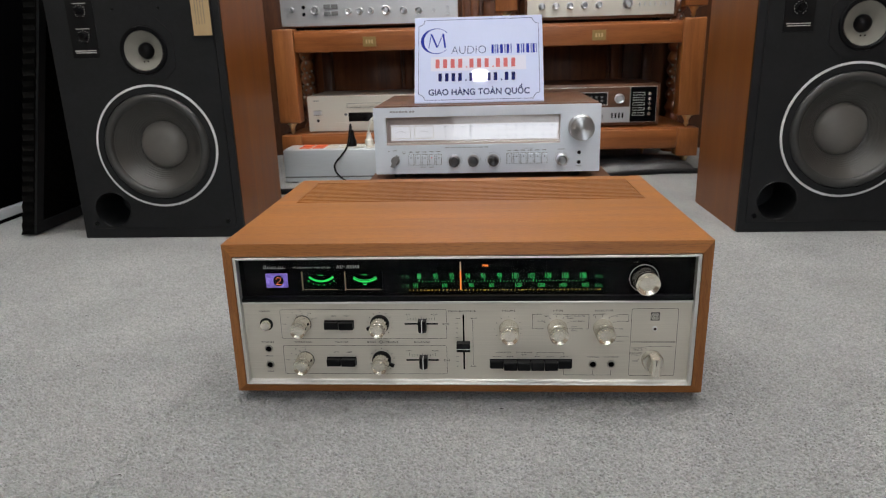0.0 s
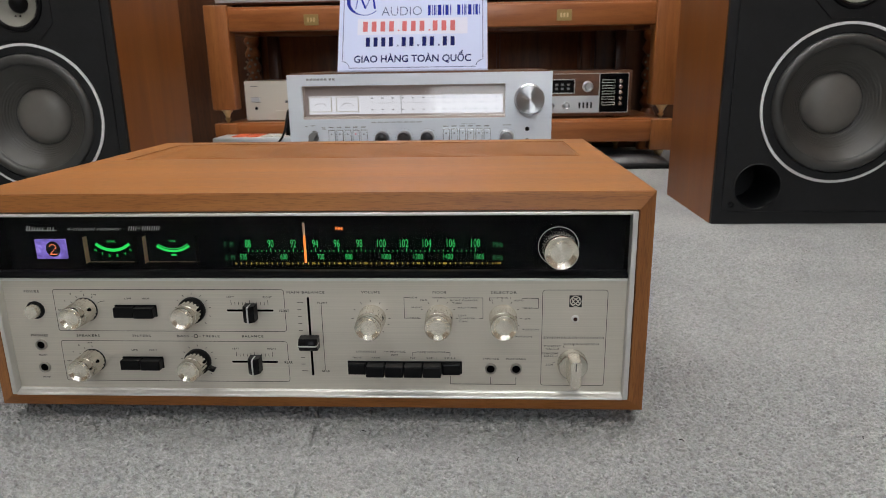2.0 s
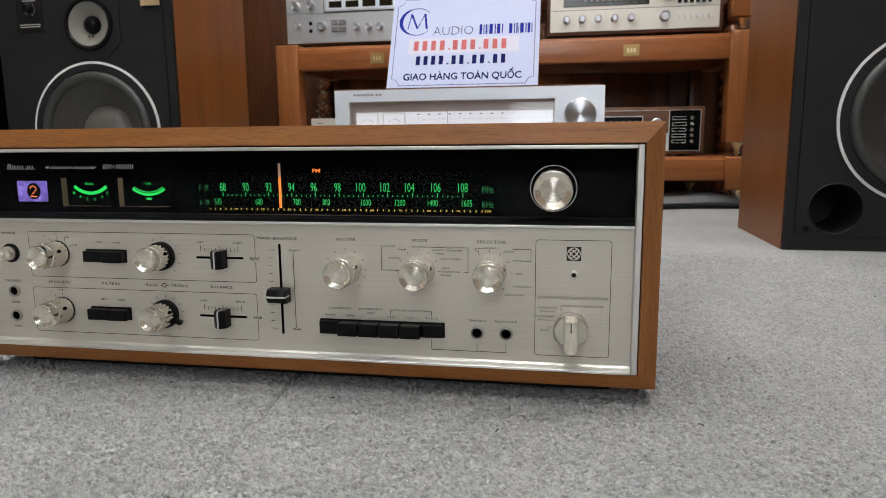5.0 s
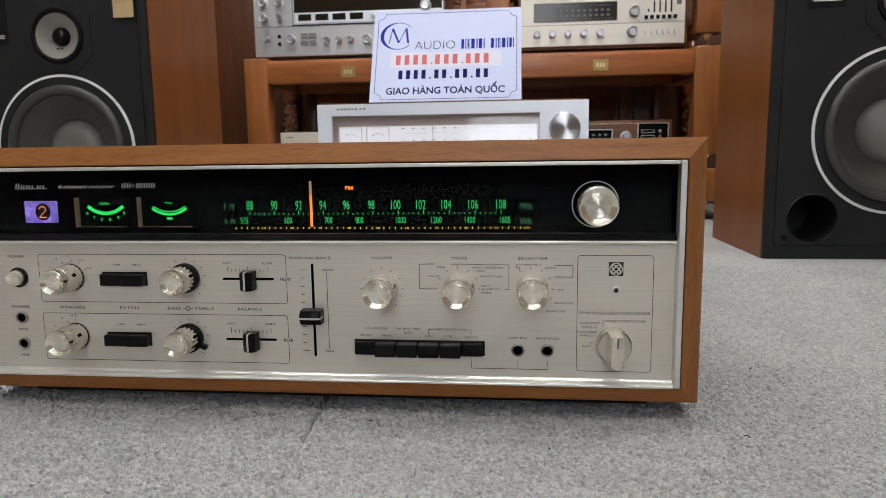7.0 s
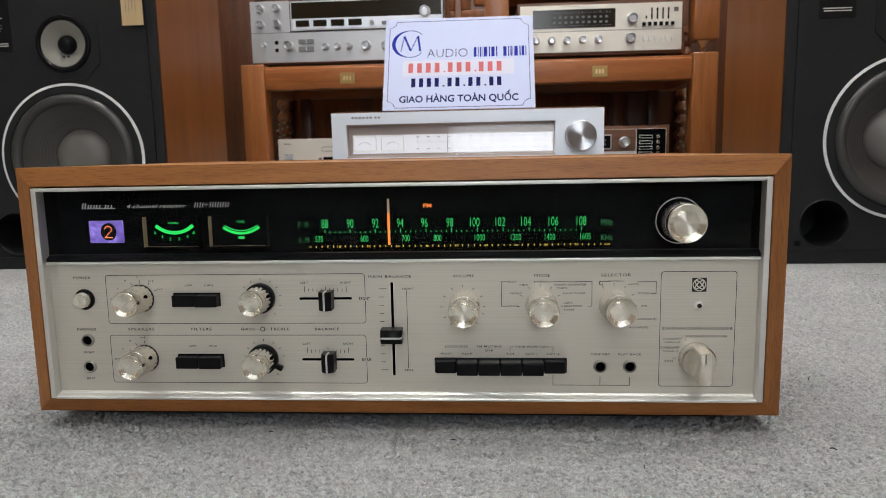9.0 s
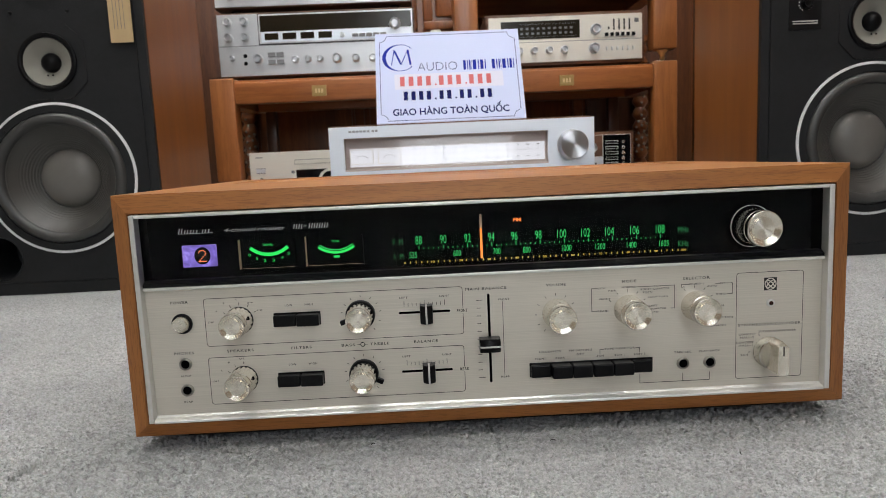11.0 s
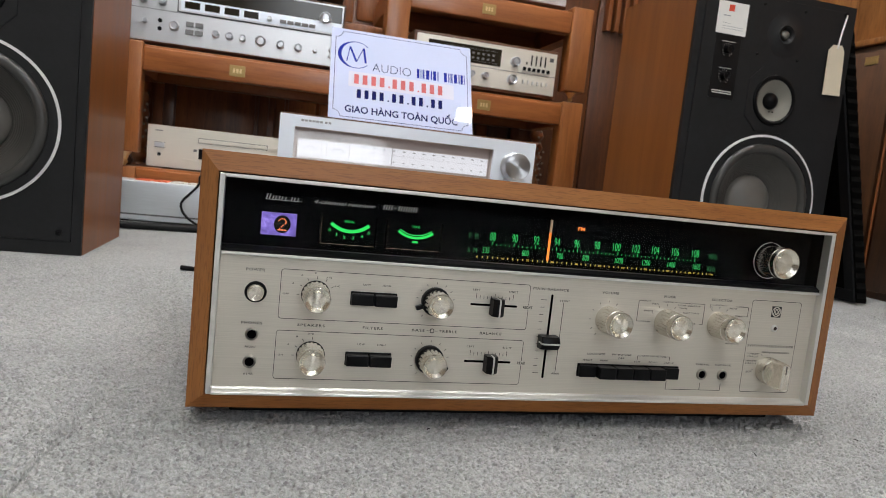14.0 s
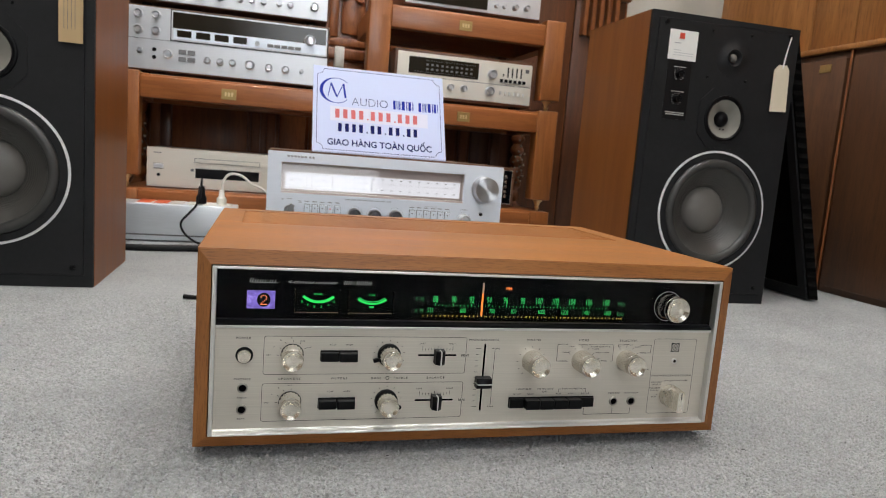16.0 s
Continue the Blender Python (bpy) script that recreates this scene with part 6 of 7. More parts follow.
F = face_plane(0, SY - 0.002, 0)
bars(F, [(-0.583, 0.560, -0.560, 0.590)], SIGN_BLUE, tag, "blue_mark")
bars(F, [(-0.583 + 0.006 * i, 0.475, -0.5822 + 0.006 * i, 0.545 - 0.008 * (i % 2)) for i in range(4)], GREY_INK, tag, "print_bars")

# foam grilles leaning against the loudspeakers


def foam_sheet(xa, xb, y0, y1, height, name_label):
    """A foam sheet whose foot is at xa and whose top leans at xb; its front edge is wavy."""
    bm = bmesh.new()
    n, k = 156, 20
    rows = []
    side = 1 if xb > xa else -1
    for i in range(n + 1):
        q = i / n
        row = []
        for j in range(k + 1):
            s = j / k
            wave = 0.0055 * math.cos(q * math.pi * 2 * 26)
            y = y0 + wave * (1 - s) ** 2 + (y1 - y0) * s
            lump = 0.005 * (math.cos(q * math.pi * 2 * 26) * math.cos(s * math.pi * 2 * 7))
            row.append(Vector((xa + (xb - xa) * q - side * lump, y, 0.004 + (height - 0.004) * q)))
        rows.append(row)
    off = Vector((side * 0.028, 0, 0))
    front = [[bm.verts.new(p) for p in row] for row in rows]
    back = [[bm.verts.new(p + off) for p in row] for row in rows]
    for i in range(n):
        for j in range(k):
            bm.faces.new((front[i][j], front[i + 1][j], front[i + 1][j + 1], front[i][j + 1]))
            bm.faces.new((back[i][j], back[i][j + 1], back[i + 1][j + 1], back[i + 1][j]))
        bm.faces.new((front[i][0], back[i][0], back[i + 1][0], front[i + 1][0]))
        bm.faces.new((front[i][k], front[i + 1][k], back[i + 1][k], back[i][k]))
    for j in range(k):
        bm.faces.new((front[0][j], front[0][j + 1], back[0][j + 1], back[0][j]))
        bm.faces.new((front[n][j], back[n][j], back[n][j + 1], front[n][j + 1]))
    bmesh.ops.recalc_face_normals(bm, faces=bm.faces[:])
    grille = thing("foam_grille", (xa, (y0 + y1) / 2, 0), name_label, "speaker grille", "foam grilles")
    part("foam", bm, FOAM, grille, "sculpted black foam", 50)
    # flat wooden frame on the side that leans on the cabinet
    for q0, q1, ya, yb in ((0.0, 0.045, y0 + 0.004, y1), (0.955, 1.0, y0 + 0.004, y1), (0.0455, 0.9545, y0 + 0.004, y0 + 0.030), (0.0455, 0.9545, y1 - 0.026, y1)):
        bm = bmesh.new()
        cell = [[bm.verts.new((xa + (xb - xa) * q + side * o, y, 0.004 + (height - 0.004) * q)) for o in (0.0285, 0.0345) for y in (ya, yb)] for q in (q0, q1)]
        lo, hi = cell
        for f in ((lo[0], lo[1], lo[3], lo[2]), (hi[0], hi[2], hi[3], hi[1]), (lo[0], hi[0], hi[1], lo[1]), (lo[2], lo[3], hi[3], hi[2]), (lo[0], lo[2], hi[2], hi[0]), (lo[1], hi[1], hi[3], lo[3])):
            bm.faces.new(f)
        bmesh.ops.recalc_face_normals(bm, faces=bm.faces[:])
        part("frame_bar", bm, BLACK_BAFFLE, grille, "black wooden frame bar")


foam_sheet(1.190, 1.014, 0.800, 1.200, 0.655, "black sculpted foam grille leaning against the loudspeaker")
foam_sheet(-1.092, -0.9545, 0.782, 1.060, 0.630, "black sculpted foam grille leaning against the loudspeaker")

# ---- the hi-fi rack ----
RY = 1.53
RACK_D = 0.40


def cone_foot(name, x, y, z0, z1, parent):
    bm = bmesh.new()
    h = z1 - z0
    lathe(bm, [(0.0035, 0), (0.0045, h * 0.18), (0.0075, h * 0.22), (0.0085, h * 0.34), (0.006, h * 0.42), (0.010, h * 0.7), (0.0165, h * 0.92), (0.0165, h), (0, h)], 24, m=Matrix.Translation((x, y, z0)))
    return part(name, bm, BRASS, parent, "brass cone spike", 40)


def tier(name, at, label, x0, x1, post_w, z0, z1, beam_z0, beam_z1, shelf_z1, posts=True, rear=True):
    """A tier of the rack: posts, front and back beams, side rails and a shelf board."""
    t = thing(name, at, label, "hi-fi rack")
    for x in (x0, x1 - post_w):
        bm = bmesh.new()
        box(bm, x, x + post_w, RY, RY + 0.06, z0, z1, 0.004, 3)
        part("post", bm, RACK_WOOD_UP, t, "", 40)
    # rear posts coloured dark for the shade under the shelves
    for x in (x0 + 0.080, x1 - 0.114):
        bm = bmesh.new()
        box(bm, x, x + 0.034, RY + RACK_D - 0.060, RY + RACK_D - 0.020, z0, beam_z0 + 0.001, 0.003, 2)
        part("rear_post", bm, WOOD_SHADED, t, "slim rear post, coloured dark for the shade", 40)
    for a, b, y in ((x0 + post_w, x1 - post_w, RY + 0.006), (x0 + 0.012, x1 - 0.012, RY + RACK_D - 0.059)):
        bm = bmesh.new()
        box(bm, a, b, y, y + 0.04, beam_z0, beam_z1, 0.004, 3)
        part("beam", bm, RACK_WOOD, t, "", 40)
    for x in (x0 + 0.012, x1 - post_w + 0.012):
        bm = bmesh.new()
        box(bm, x, x + post_w - 0.024, RY + 0.06, RY + RACK_D - 0.0592, beam_z0, beam_z1)
        part("side_rail", bm, RACK_WOOD, t)
    bm = bmesh.new()
    box(bm, x0 + 0.03, x1 - 0.03, RY + 0.012, RY + RACK_D - 0.012, beam_z1 - 0.004, shelf_z1, 0.003)
    part("shelf", bm, RACK_WOOD, t, "", 40)
    return t


base = tier("hifi_rack", (0.034, RY + 0.2, 0), "low varnished red-brown wooden rack base on spikes", -0.658, 0.727, 0.068, 0.046, 0.1385, 0.071, 0.1345, 0.1400)
lower = tier("hifi_rack", (0.034, RY + 0.2, 0.14), "varnished red-brown wooden rack tier on brass spikes", -0.658, 0.725, 0.070, 0.1785, 0.4800, 0.4050, 0.4680, 0.4740)
upper = tier("hifi_rack", (0.39, RY + 0.2, 0.48), "narrow varnished red-brown upper rack tier on brass spikes", 0.066, 0.724, 0.070, 0.5140, 0.7740, 0.6900, 0.7560, 0.7600)
for y, inset in ((RY + 0.03, 0.0), (RY + RACK_D - 0.04, 0.063)):
    for x in (-0.624 + inset, 0.692 - inset):
        cone_foot("spike", x, y, -0.0005, 0.0465, base)
        cone_foot("spike", x, y, 0.1380, 0.1790, lower)
    for x in (0.101 + inset, 0.689 - inset):
        cone_foot("spike", x, y, 0.4800 if x > 0.65 else 0.4738, 0.5145, upper)
for x, z, owner in ((-0.340, 0.4345, lower), (0.394, 0.4345, lower), (0.378, 0.7215, upper)):
    bm = bmesh.new()
    box(bm, x - 0.0215, x + 0.0215, RY + 0.0035, RY + 0.0062, z - 0.0155, z + 0.0155, 0.0006)
    plate = part("gold_plate", bm, GOLD_PLATE, owner, "small gold maker's plate")
    bars(face_plane(x, RY + 0.0035, z), [(-0.012, -0.006, -0.006, 0.006), (-0.003, -0.006, 0.003, 0.006), (0.006, -0.006, 0.012, 0.006)], BRASS, plate, "plate_bars")

# ---- the machines on the rack ----


def machine(name, x0, x1, z0, z1, y, depth, case, face, label, category, lip=0.0, foot=0.012):
    """A hi-fi unit: case, front plate and feet; z0 is the shelf it stands on."""
    t = thing(name, ((x0 + x1) / 2, y + depth / 2, z0), label, category)
    zb = z0 + foot
    bm = bmesh.new()
    box(bm, x0, x1, y + (0.0 if lip else 0.004), y + depth, zb, z1, 0.0015)
    part("case", bm, case, t, "", 40)
    bm = bmesh.new()
    box(bm, x0 + lip, x1 - lip, y - 0.004, y + 0.003, zb + lip, z1 - lip, 0.0008)
    part("faceplate", bm, face, t)
    for x in (x0 + 0.05, x1 - 0.05):
        for yy in (y + 0.05, y + depth - 0.05):
            bm = bmesh.new()
            lathe(bm, [(0.014, -0.0004), (0.014, foot + 0.0005), (0, foot + 0.0005)], 16, m=Matrix.Translation((x, yy, z0)))
            part("foot", bm, BLACK_SOFT, t)
    return t


def panel(t, x0, x1, z0, z1, y, material, name="panel", out=0.0015, label=""):
    bm = bmesh.new()
    box(bm, x0, x1, y - out, y + 0.001, z0, z1, 0.0004)
    return part(name, bm, material, t, label)


def dials(t, y, rows, material=SPIN_ALU):
    for x, z, r in rows:
        bm = bmesh.new()
        knob_mesh(bm, r * 0.94, 0.018 if r > 0.008 else 0.012, 0, 16)
        made = part("knob", bm, material, t, "", 30, out_pose(x, y - 0.002, z))
        bm = bmesh.new()
        lathe(bm, [(r * 1.10, 0), (r * 1.10, 0.0016), (r * 1.02, 0.0024), (0, 0.0024)], 28)
        part("skirt", bm, KNOB_GREY, made, "", 40, out_pose(x, y, z))


# champagne CD player on the base
cd = machine("cd_player", -0.572, -0.140, 0.1400, 0.2620, 1.585, 0.27, WARM_FACE, WARM_FACE, "champagne-coloured compact disc player on the rack base", "CD player", foot=0.004)
Y = 1.581
panel(cd, -0.4350, -0.2440, 0.2240, 0.2350, Y, WARM_FACE, "disc_tray", 0.004)
bars(face_plane(0, Y - 0.0001, 0), [(-0.4365, 0.2225, -0.2425, 0.2235), (-0.4365, 0.2353, -0.2425, 0.2366), (-0.4365, 0.2225, -0.4352, 0.2366), (-0.2438, 0.2225, -0.2425, 0.2366)], BLACK_PLASTIC, cd, "tray_gap")
panel(cd, -0.4330, -0.2440, 0.1760, 0.2060, Y, BLACK_GLOSS, "display", 0.001, "black display window")
panel(cd, -0.5520, -0.5260, 0.2000, 0.2130, Y, AMP_FACE, "power_key", 0.005)
bars(face_plane(0, Y - 0.0001, 0), [(-0.5535, 0.1985, -0.5245, 0.1998), (-0.5535, 0.2132, -0.5245, 0.2142)], BLACK_PLASTIC, cd, "key_gap")
panel(cd, -0.4760, -0.4400, 0.1690, 0.1735, Y, WARM_FACE, "key", 0.003)
panel(cd, -0.2360, -0.2130, 0.2230, 0.2320, Y, WARM_FACE, "key", 0.004)
panel(cd, -0.2360, -0.2130, 0.1920, 0.2040, Y, WARM_FACE, "key", 0.004)
bars(face_plane(0, Y - 0.0001, 0), [(-0.553, 0.2455, -0.532, 0.2478)], GREY_INK, cd, "maker_mark", label="grey bar of a maker's mark")
bars(face_plane(0, Y - 0.0001, 0), [(-0.447, 0.1960, -0.438, 0.2035)], GREY_INK, cd, "format_mark", label="small grey printed format mark")
bm = bmesh.new()
lathe(bm, [(0.0052, 0), (0.0046, 0.0012), (0.0036, 0.0012), (0.0034, 0.0003), (0, 0.0003)], 20)
part("headphone_socket", bm, BLACK_PLASTIC, cd, "", 40, out_pose(-0.5390, Y, 0.1800))

# walnut receiver on the base
old = machine("receiver", 0.130, 0.6050, 0.1400, 0.2800, 1.575, 0.29, DARK_WALNUT, TRIM_ALU, "old walnut-cased receiver with a black button panel on the rack base", "receiver", 0.009, 0.006)
Y = 1.571
panel(old, 0.141, 0.508, 0.206, 0.270, Y, DARK_WALNUT, "upper_face", 0.0012)
panel(old, 0.141, 0.508, 0.157, 0.205, Y, SILVER_FACE, "lower_face", 0.0012)
panel(old, 0.510, 0.594, 0.157, 0.270, Y, BLACK_GLOSS, "button_panel", 0.0015, "black button panel")
frame_rects = [(0.170, 0.213, 0.436, 0.215), (0.170, 0.253, 0.436, 0.255), (0.434, 0.213, 0.436, 0.255)]
panel(old, 0.170, 0.435, 0.214, 0.254, Y - 0.0012, BLACK_GLOSS, "dial_window", 0.001)
bars(face_plane(0, Y - 0.0023, 0), frame_rects, TRIM_ALU, old, "dial_frame")
bars(face_plane(0, Y - 0.0023, 0), [(0.185 + 0.0175 * i, 0.236 - 0.012 * j, 0.193 + 0.0175 * i, 0.242 - 0.012 * j) for i in range(14) for j in range(2)], GREY_INK, old, "dial_figures")
dials(old, Y - 0.001, ((0.474, 0.233, 0.0145), (0.411, 0.178, 0.0105), (0.365, 0.178, 0.0105), (0.320, 0.178, 0.0105)))
bars(face_plane(0, Y - 0.0014, 0), [(0.449 + 0.0115 * i, 0.170, 0.454 + 0.0115 * i, 0.187) for i in range(4)], BLACK_PLASTIC, old, "slots", thick=0.002)
for i in range(5):
    z = 0.2475 - 0.0163 * i
    bars(face_plane(0, Y - 0.0016, 0), line_rects([(0.518, z - 0.004), (0.555, z - 0.004), (0.555, z + 0.004), (0.518, z + 0.004), (0.518, z - 0.004)], 0.001), PALE_INK, old, "button_frame")
    bm = bmesh.new()
    lathe(bm, [(0.0052, 0), (0.0050, 0.006), (0.0036, 0.0075), (0, 0.0075)], 16)
    part("button", bm, KNOB_ALU, old, "", 40, out_pose(0.571, Y - 0.0015, z))

# large silver receiver and the one stacked on it
big = machine("receiver", -0.634, -0.049, 0.4740, 0.6690, 1.565, 0.33, DARK_WALNUT, AMP_FACE, "large silver-fronted receiver with a long black dial on the rack", "receiver", 0.004, 0.010)
Y = 1.561
panel(big, -0.5108, -0.0532, 0.5755, 0.6648, Y, BLACK_PLASTIC, "frame_gap", 0.0012)
panel(big, -0.5080, -0.0560, 0.5780, 0.6620, Y, SILVER_FACE, "dial_frame", 0.004)
panel(big, -0.5040, -0.0600, 0.6120, 0.6580, Y - 0.004, SMOKY_WINDOW, "dial_window", 0.001, "long black dial window")
panel(big, -0.5020, -0.0600, 0.5820, 0.6110, Y - 0.004, TUNER_FACE, "meter_strip", 0.001)
for i in range(4):
    panel(big, -0.4920 + 0.0525 * i, -0.4520 + 0.0525 * i, 0.5880, 0.6070, Y - 0.005, SMOKY_WINDOW, "meter_window", 0.0006)
for i in range(5):
    panel(big, -0.2350 + 0.0205 * i, -0.2170 + 0.0205 * i, 0.5880, 0.5970, Y - 0.005, LEVER_GREY, "small_key", 0.005)
dials(big, Y - 0.005, ((-0.108, 0.6210, 0.0150), (-0.2640, 0.5940, 0.0065)))
dials(big, Y, ((-0.598, 0.643, 0.0115), (-0.549, 0.643, 0.0115), (-0.598, 0.598, 0.0115), (-0.549, 0.598, 0.0115)))
dials(big, Y, ((-0.592, 0.540, 0.0070), (-0.516, 0.536, 0.0130), (-0.406, 0.530, 0.0098), (-0.369, 0.530, 0.0098), (-0.334, 0.530, 0.0098), (-0.284, 0.530, 0.0140), (-0.228, 0.528, 0.0110), (-0.178, 0.527, 0.0110), (-0.130, 0.526, 0.0060), (-0.085, 0.534, 0.0060), (-0.085, 0.516, 0.0060)))
panel(big, -0.630, -0.053, 0.5735, 0.5750, Y, GREY_INK, "groove", 0.0004)
for x, z in ((-0.476, 0.546), (-0.451, 0.546), (-0.476, 0.525), (-0.451, 0.525)):
    panel(big, x - 0.0105, x + 0.0105, z - 0.0065, z + 0.0065, Y, LEVER_GREY, "push_key", 0.006)
for z in (0.546, 0.524):
    bm = bmesh.new()
    lathe(bm, [(0.0060, 0), (0.0052, 0.0015), (0.0042, 0.0015), (0.0040, 0.0004), (0, 0.0004)], 20)
    part("socket", bm, BLACK_PLASTIC, big, "", 40, out_pose(-0.554, Y, z))
top_amp = machine("receiver", -0.634, -0.057, 0.6690, 0.8450, 1.565, 0.33, DARK_WALNUT, SILVER_FACE, "silver-fronted receiver stacked on another one", "receiver", 0.003, 0.014)
panel(top_amp, -0.560, -0.075, 0.755, 0.835, Y, SMOKY_WINDOW, "dial_window", 0.002, "long black dial window")
dials(top_amp, Y, ((-0.585, 0.715, 0.0115), (-0.540, 0.715, 0.0085), (-0.500, 0.715, 0.0085), (-0.430, 0.717, 0.0125), (-0.375, 0.717, 0.0125), (-0.320, 0.718, 0.0085), (-0.285, 0.718, 0.0085), (-0.250, 0.718, 0.0085), (-0.205, 0.719, 0.0085), (-0.172, 0.719, 0.0085), (-0.100, 0.722, 0.0125)))

# walnut-cased silver receiver beside them
side = machine("receiver", 0.160, 0.636, 0.4740, 0.6330, 1.560, 0.30, DARK_WALNUT, WARM_FACE, "walnut-cased silver receiver with slide controls on the rack", "receiver", 0.0085, 0.010)
Y = 1.556
panel(side, 0.205, 0.440, 0.560, 0.612, Y, SMOKY_WINDOW, "dial_window", 0.0015, "black dial window")
bars(face_plane(0, Y - 0.0016, 0), [(0.262 + 0.0165 * i, 0.573 + 0.014 * j, 0.270 + 0.0165 * i, 0.579 + 0.014 * j) for i in range(10) for j in range(2)], GREY_INK, side, "dial_figures")
bars(face_plane(0, Y - 0.0016, 0), [(0.262 + 0.0042 * i, 0.6010, 0.2632 + 0.0042 * i, 0.6035 + 0.002 * (i % 4 == 0)) for i in range(40)] + [(0.222, 0.566, 0.430, 0.5668)], GREY_INK, side, "dial_scale")
panel(side, 0.170, 0.626, 0.5505, 0.5520, Y, GREY_INK, "groove", 0.0004)
dials(side, Y, ((0.487, 0.582, 0.0145), (0.258, 0.526, 0.0100), (0.302, 0.526, 0.0100), (0.347, 0.526, 0.0100), (0.392, 0.526, 0.0100), (0.214, 0.526, 0.0100), (0.482, 0.527, 0.0145)))
for i in range(5):
    x = 0.527 + 0.0155 * i
    panel(side, x - 0.0022, x + 0.0022, 0.5780 if i else 0.580, 0.6100 if i else 0.588, Y, BLACK_PLASTIC, "slot", 0.0012)
for i in range(6):
    x = 0.520 + 0.0160 * i
    panel(side, x - 0.0045, x + 0.0045, 0.5600, 0.5700, Y, BLACK_PLASTIC, "slide_cap", 0.007)
    panel(side, x - 0.0022, x + 0.0022, 0.5190, 0.5300, Y, TRIM_ALU, "toggle", 0.008)
panel(side, 0.604, 0.617, 0.598, 0.610, Y, GREY_INK, "badge", 0.0008)

# a silver deck on the upper tier
deck = machine("cassette_deck", 0.175, 0.640, 0.7600, 0.9000, 1.560, 0.28, DARK_WALNUT, SILVER_FACE, "silver-fronted deck with a dark window on the upper rack tier", "cassette deck", 0.005, 0.010)
Y = 1.556
panel(deck, 0.190, 0.450, 0.783, 0.885, Y, SMOKY_WINDOW, "window", 0.006, "dark smoked window")
dials(deck, Y, ((0.480, 0.800, 0.006), (0.508, 0.800, 0.006), (0.545, 0.802, 0.009), (0.585, 0.804, 0.009)))

# ---- power conditioner with plugs and cords ----
outlet = thing("power_conditioner", (-0.47, 1.55, 0), "silver metal power conditioner with orange sockets on the carpet", "power strip")
bm = bmesh.new()
box(bm, -0.618, -0.300, 1.400, 1.515, 0.004, 0.1080, 0.004, 3)
part("body", bm, GREY_METAL, outlet, "", 40)
bm = bmesh.new()
box(bm, -0.616, -0.302, 1.3985, 1.4002, 0.018, 0.022)
part("groove", bm, GREY_INK, outlet)
for i in range(6):
    for j in range(2):
        bm = bmesh.new()
        x, y = -0.570 + 0.0435 * i, 1.425 + 0.045 * j
        box(bm, x, x + 0.036, y, y + 0.030, 0.1075, 0.1105, 0.001)
        part("socket", bm, ORANGE_PLASTIC if i < 2 else WHITE_PLASTIC, outlet, "orange mains socket" if i < 2 else "white mains socket")
for x in (-0.59, -0.33):
    for y in (1.42, 1.495):
        bm = bmesh.new()
        lathe(bm, [(0.010, -0.0004), (0.010, 0.0045), (0, 0.0045)], 14, m=Matrix.Translation((x, y, 0)))
        part("foot", bm, BLACK_SOFT, outlet)
cord = thing("mains_lead", (-0.40, 1.44, 0.11), "black mains lead plugged into the power conditioner", "power cord")
bm = bmesh.new()
lathe(bm, [(0.0145, 0), (0.0150, 0.018), (0.0105, 0.026), (0.0085, 0.050), (0.0055, 0.052), (0, 0.052)], 20, m=Matrix.Translation((-0.402, 1.452, 0.1103)))
part("plug", bm, BLACK_PLASTIC, cord, "black moulded plug", 40)
bm = bmesh.new()
tube(bm, [(-0.402, 1.452, 0.158), (-0.402, 1.448, 0.185), (-0.400, 1.425, 0.175), (-0.404, 1.392, 0.115), (-0.430, 1.380, 0.085), (-0.452, 1.376, 0.060), (-0.440, 1.374, 0.030), (-0.408, 1.368, 0.008), (-0.385, 1.35, 0.005), (-0.40, 1.30, 0.005), (-0.45, 1.29, 0.005), (-0.44, 1.25, 0.005), (-0.34, 1.22, 0.005), (-0.26, 1.21, 0.005)], 0.0032, 8)
part("cord", bm, BLACK_PLASTIC, cord, "", 60)
cord = thing("mains_lead", (-0.345, 1.45, 0.11), "white mains lead plugged into the power conditioner", "power cord")
bm = bmesh.new()
lathe(bm, [(0.0140, 0), (0.0140, 0.018), (0.0085, 0.024), (0.0070, 0.042), (0, 0.043)], 20, m=Matrix.Translation((-0.346, 1.456, 0.1103)))
part("plug", bm, WHITE_PLASTIC, cord, "white moulded plug", 40)
bm = bmesh.new()
tube(bm, [(-0.346, 1.456, 0.150), (-0.344, 1.456, 0.182), (-0.325, 1.456, 0.205), (-0.290, 1.460, 0.200), (-0.265, 1.47, 0.175), (-0.235, 1.48, 0.165), (-0.205, 1.47, 0.14), (-0.19, 1.44, 0.06), (-0.20, 1.40, 0.006), (-0.15, 1.36, 0.005)], 0.0036, 8)
part("cord", bm, WHITE_PLASTIC, cord, "", 60)
bm = bmesh.new()
tube(bm, [(-0.72, 1.232, 0.009), (-0.60, 1.228, 0.009), (-0.50, 1.232, 0.009), (-0.40, 1.250, 0.009), (-0.30, 1.245, 0.009), (-0.10, 1.24, 0.009), (0.20, 1.28, 0.009), (0.45, 1.42, 0.009), (0.60, 1.47, 0.009), (0.80, 1.46, 0.009)], 0.0085, 10)
solid("floor_cable", bm, BLACK_SOFT, "thick black cable lying on the carpet behind the machines", "cable", smooth=60)
bm = bmesh.new()
sub = bmesh.new()
bmesh.ops.create_grid(sub, x_segments=24, y_segments=16, size=1)
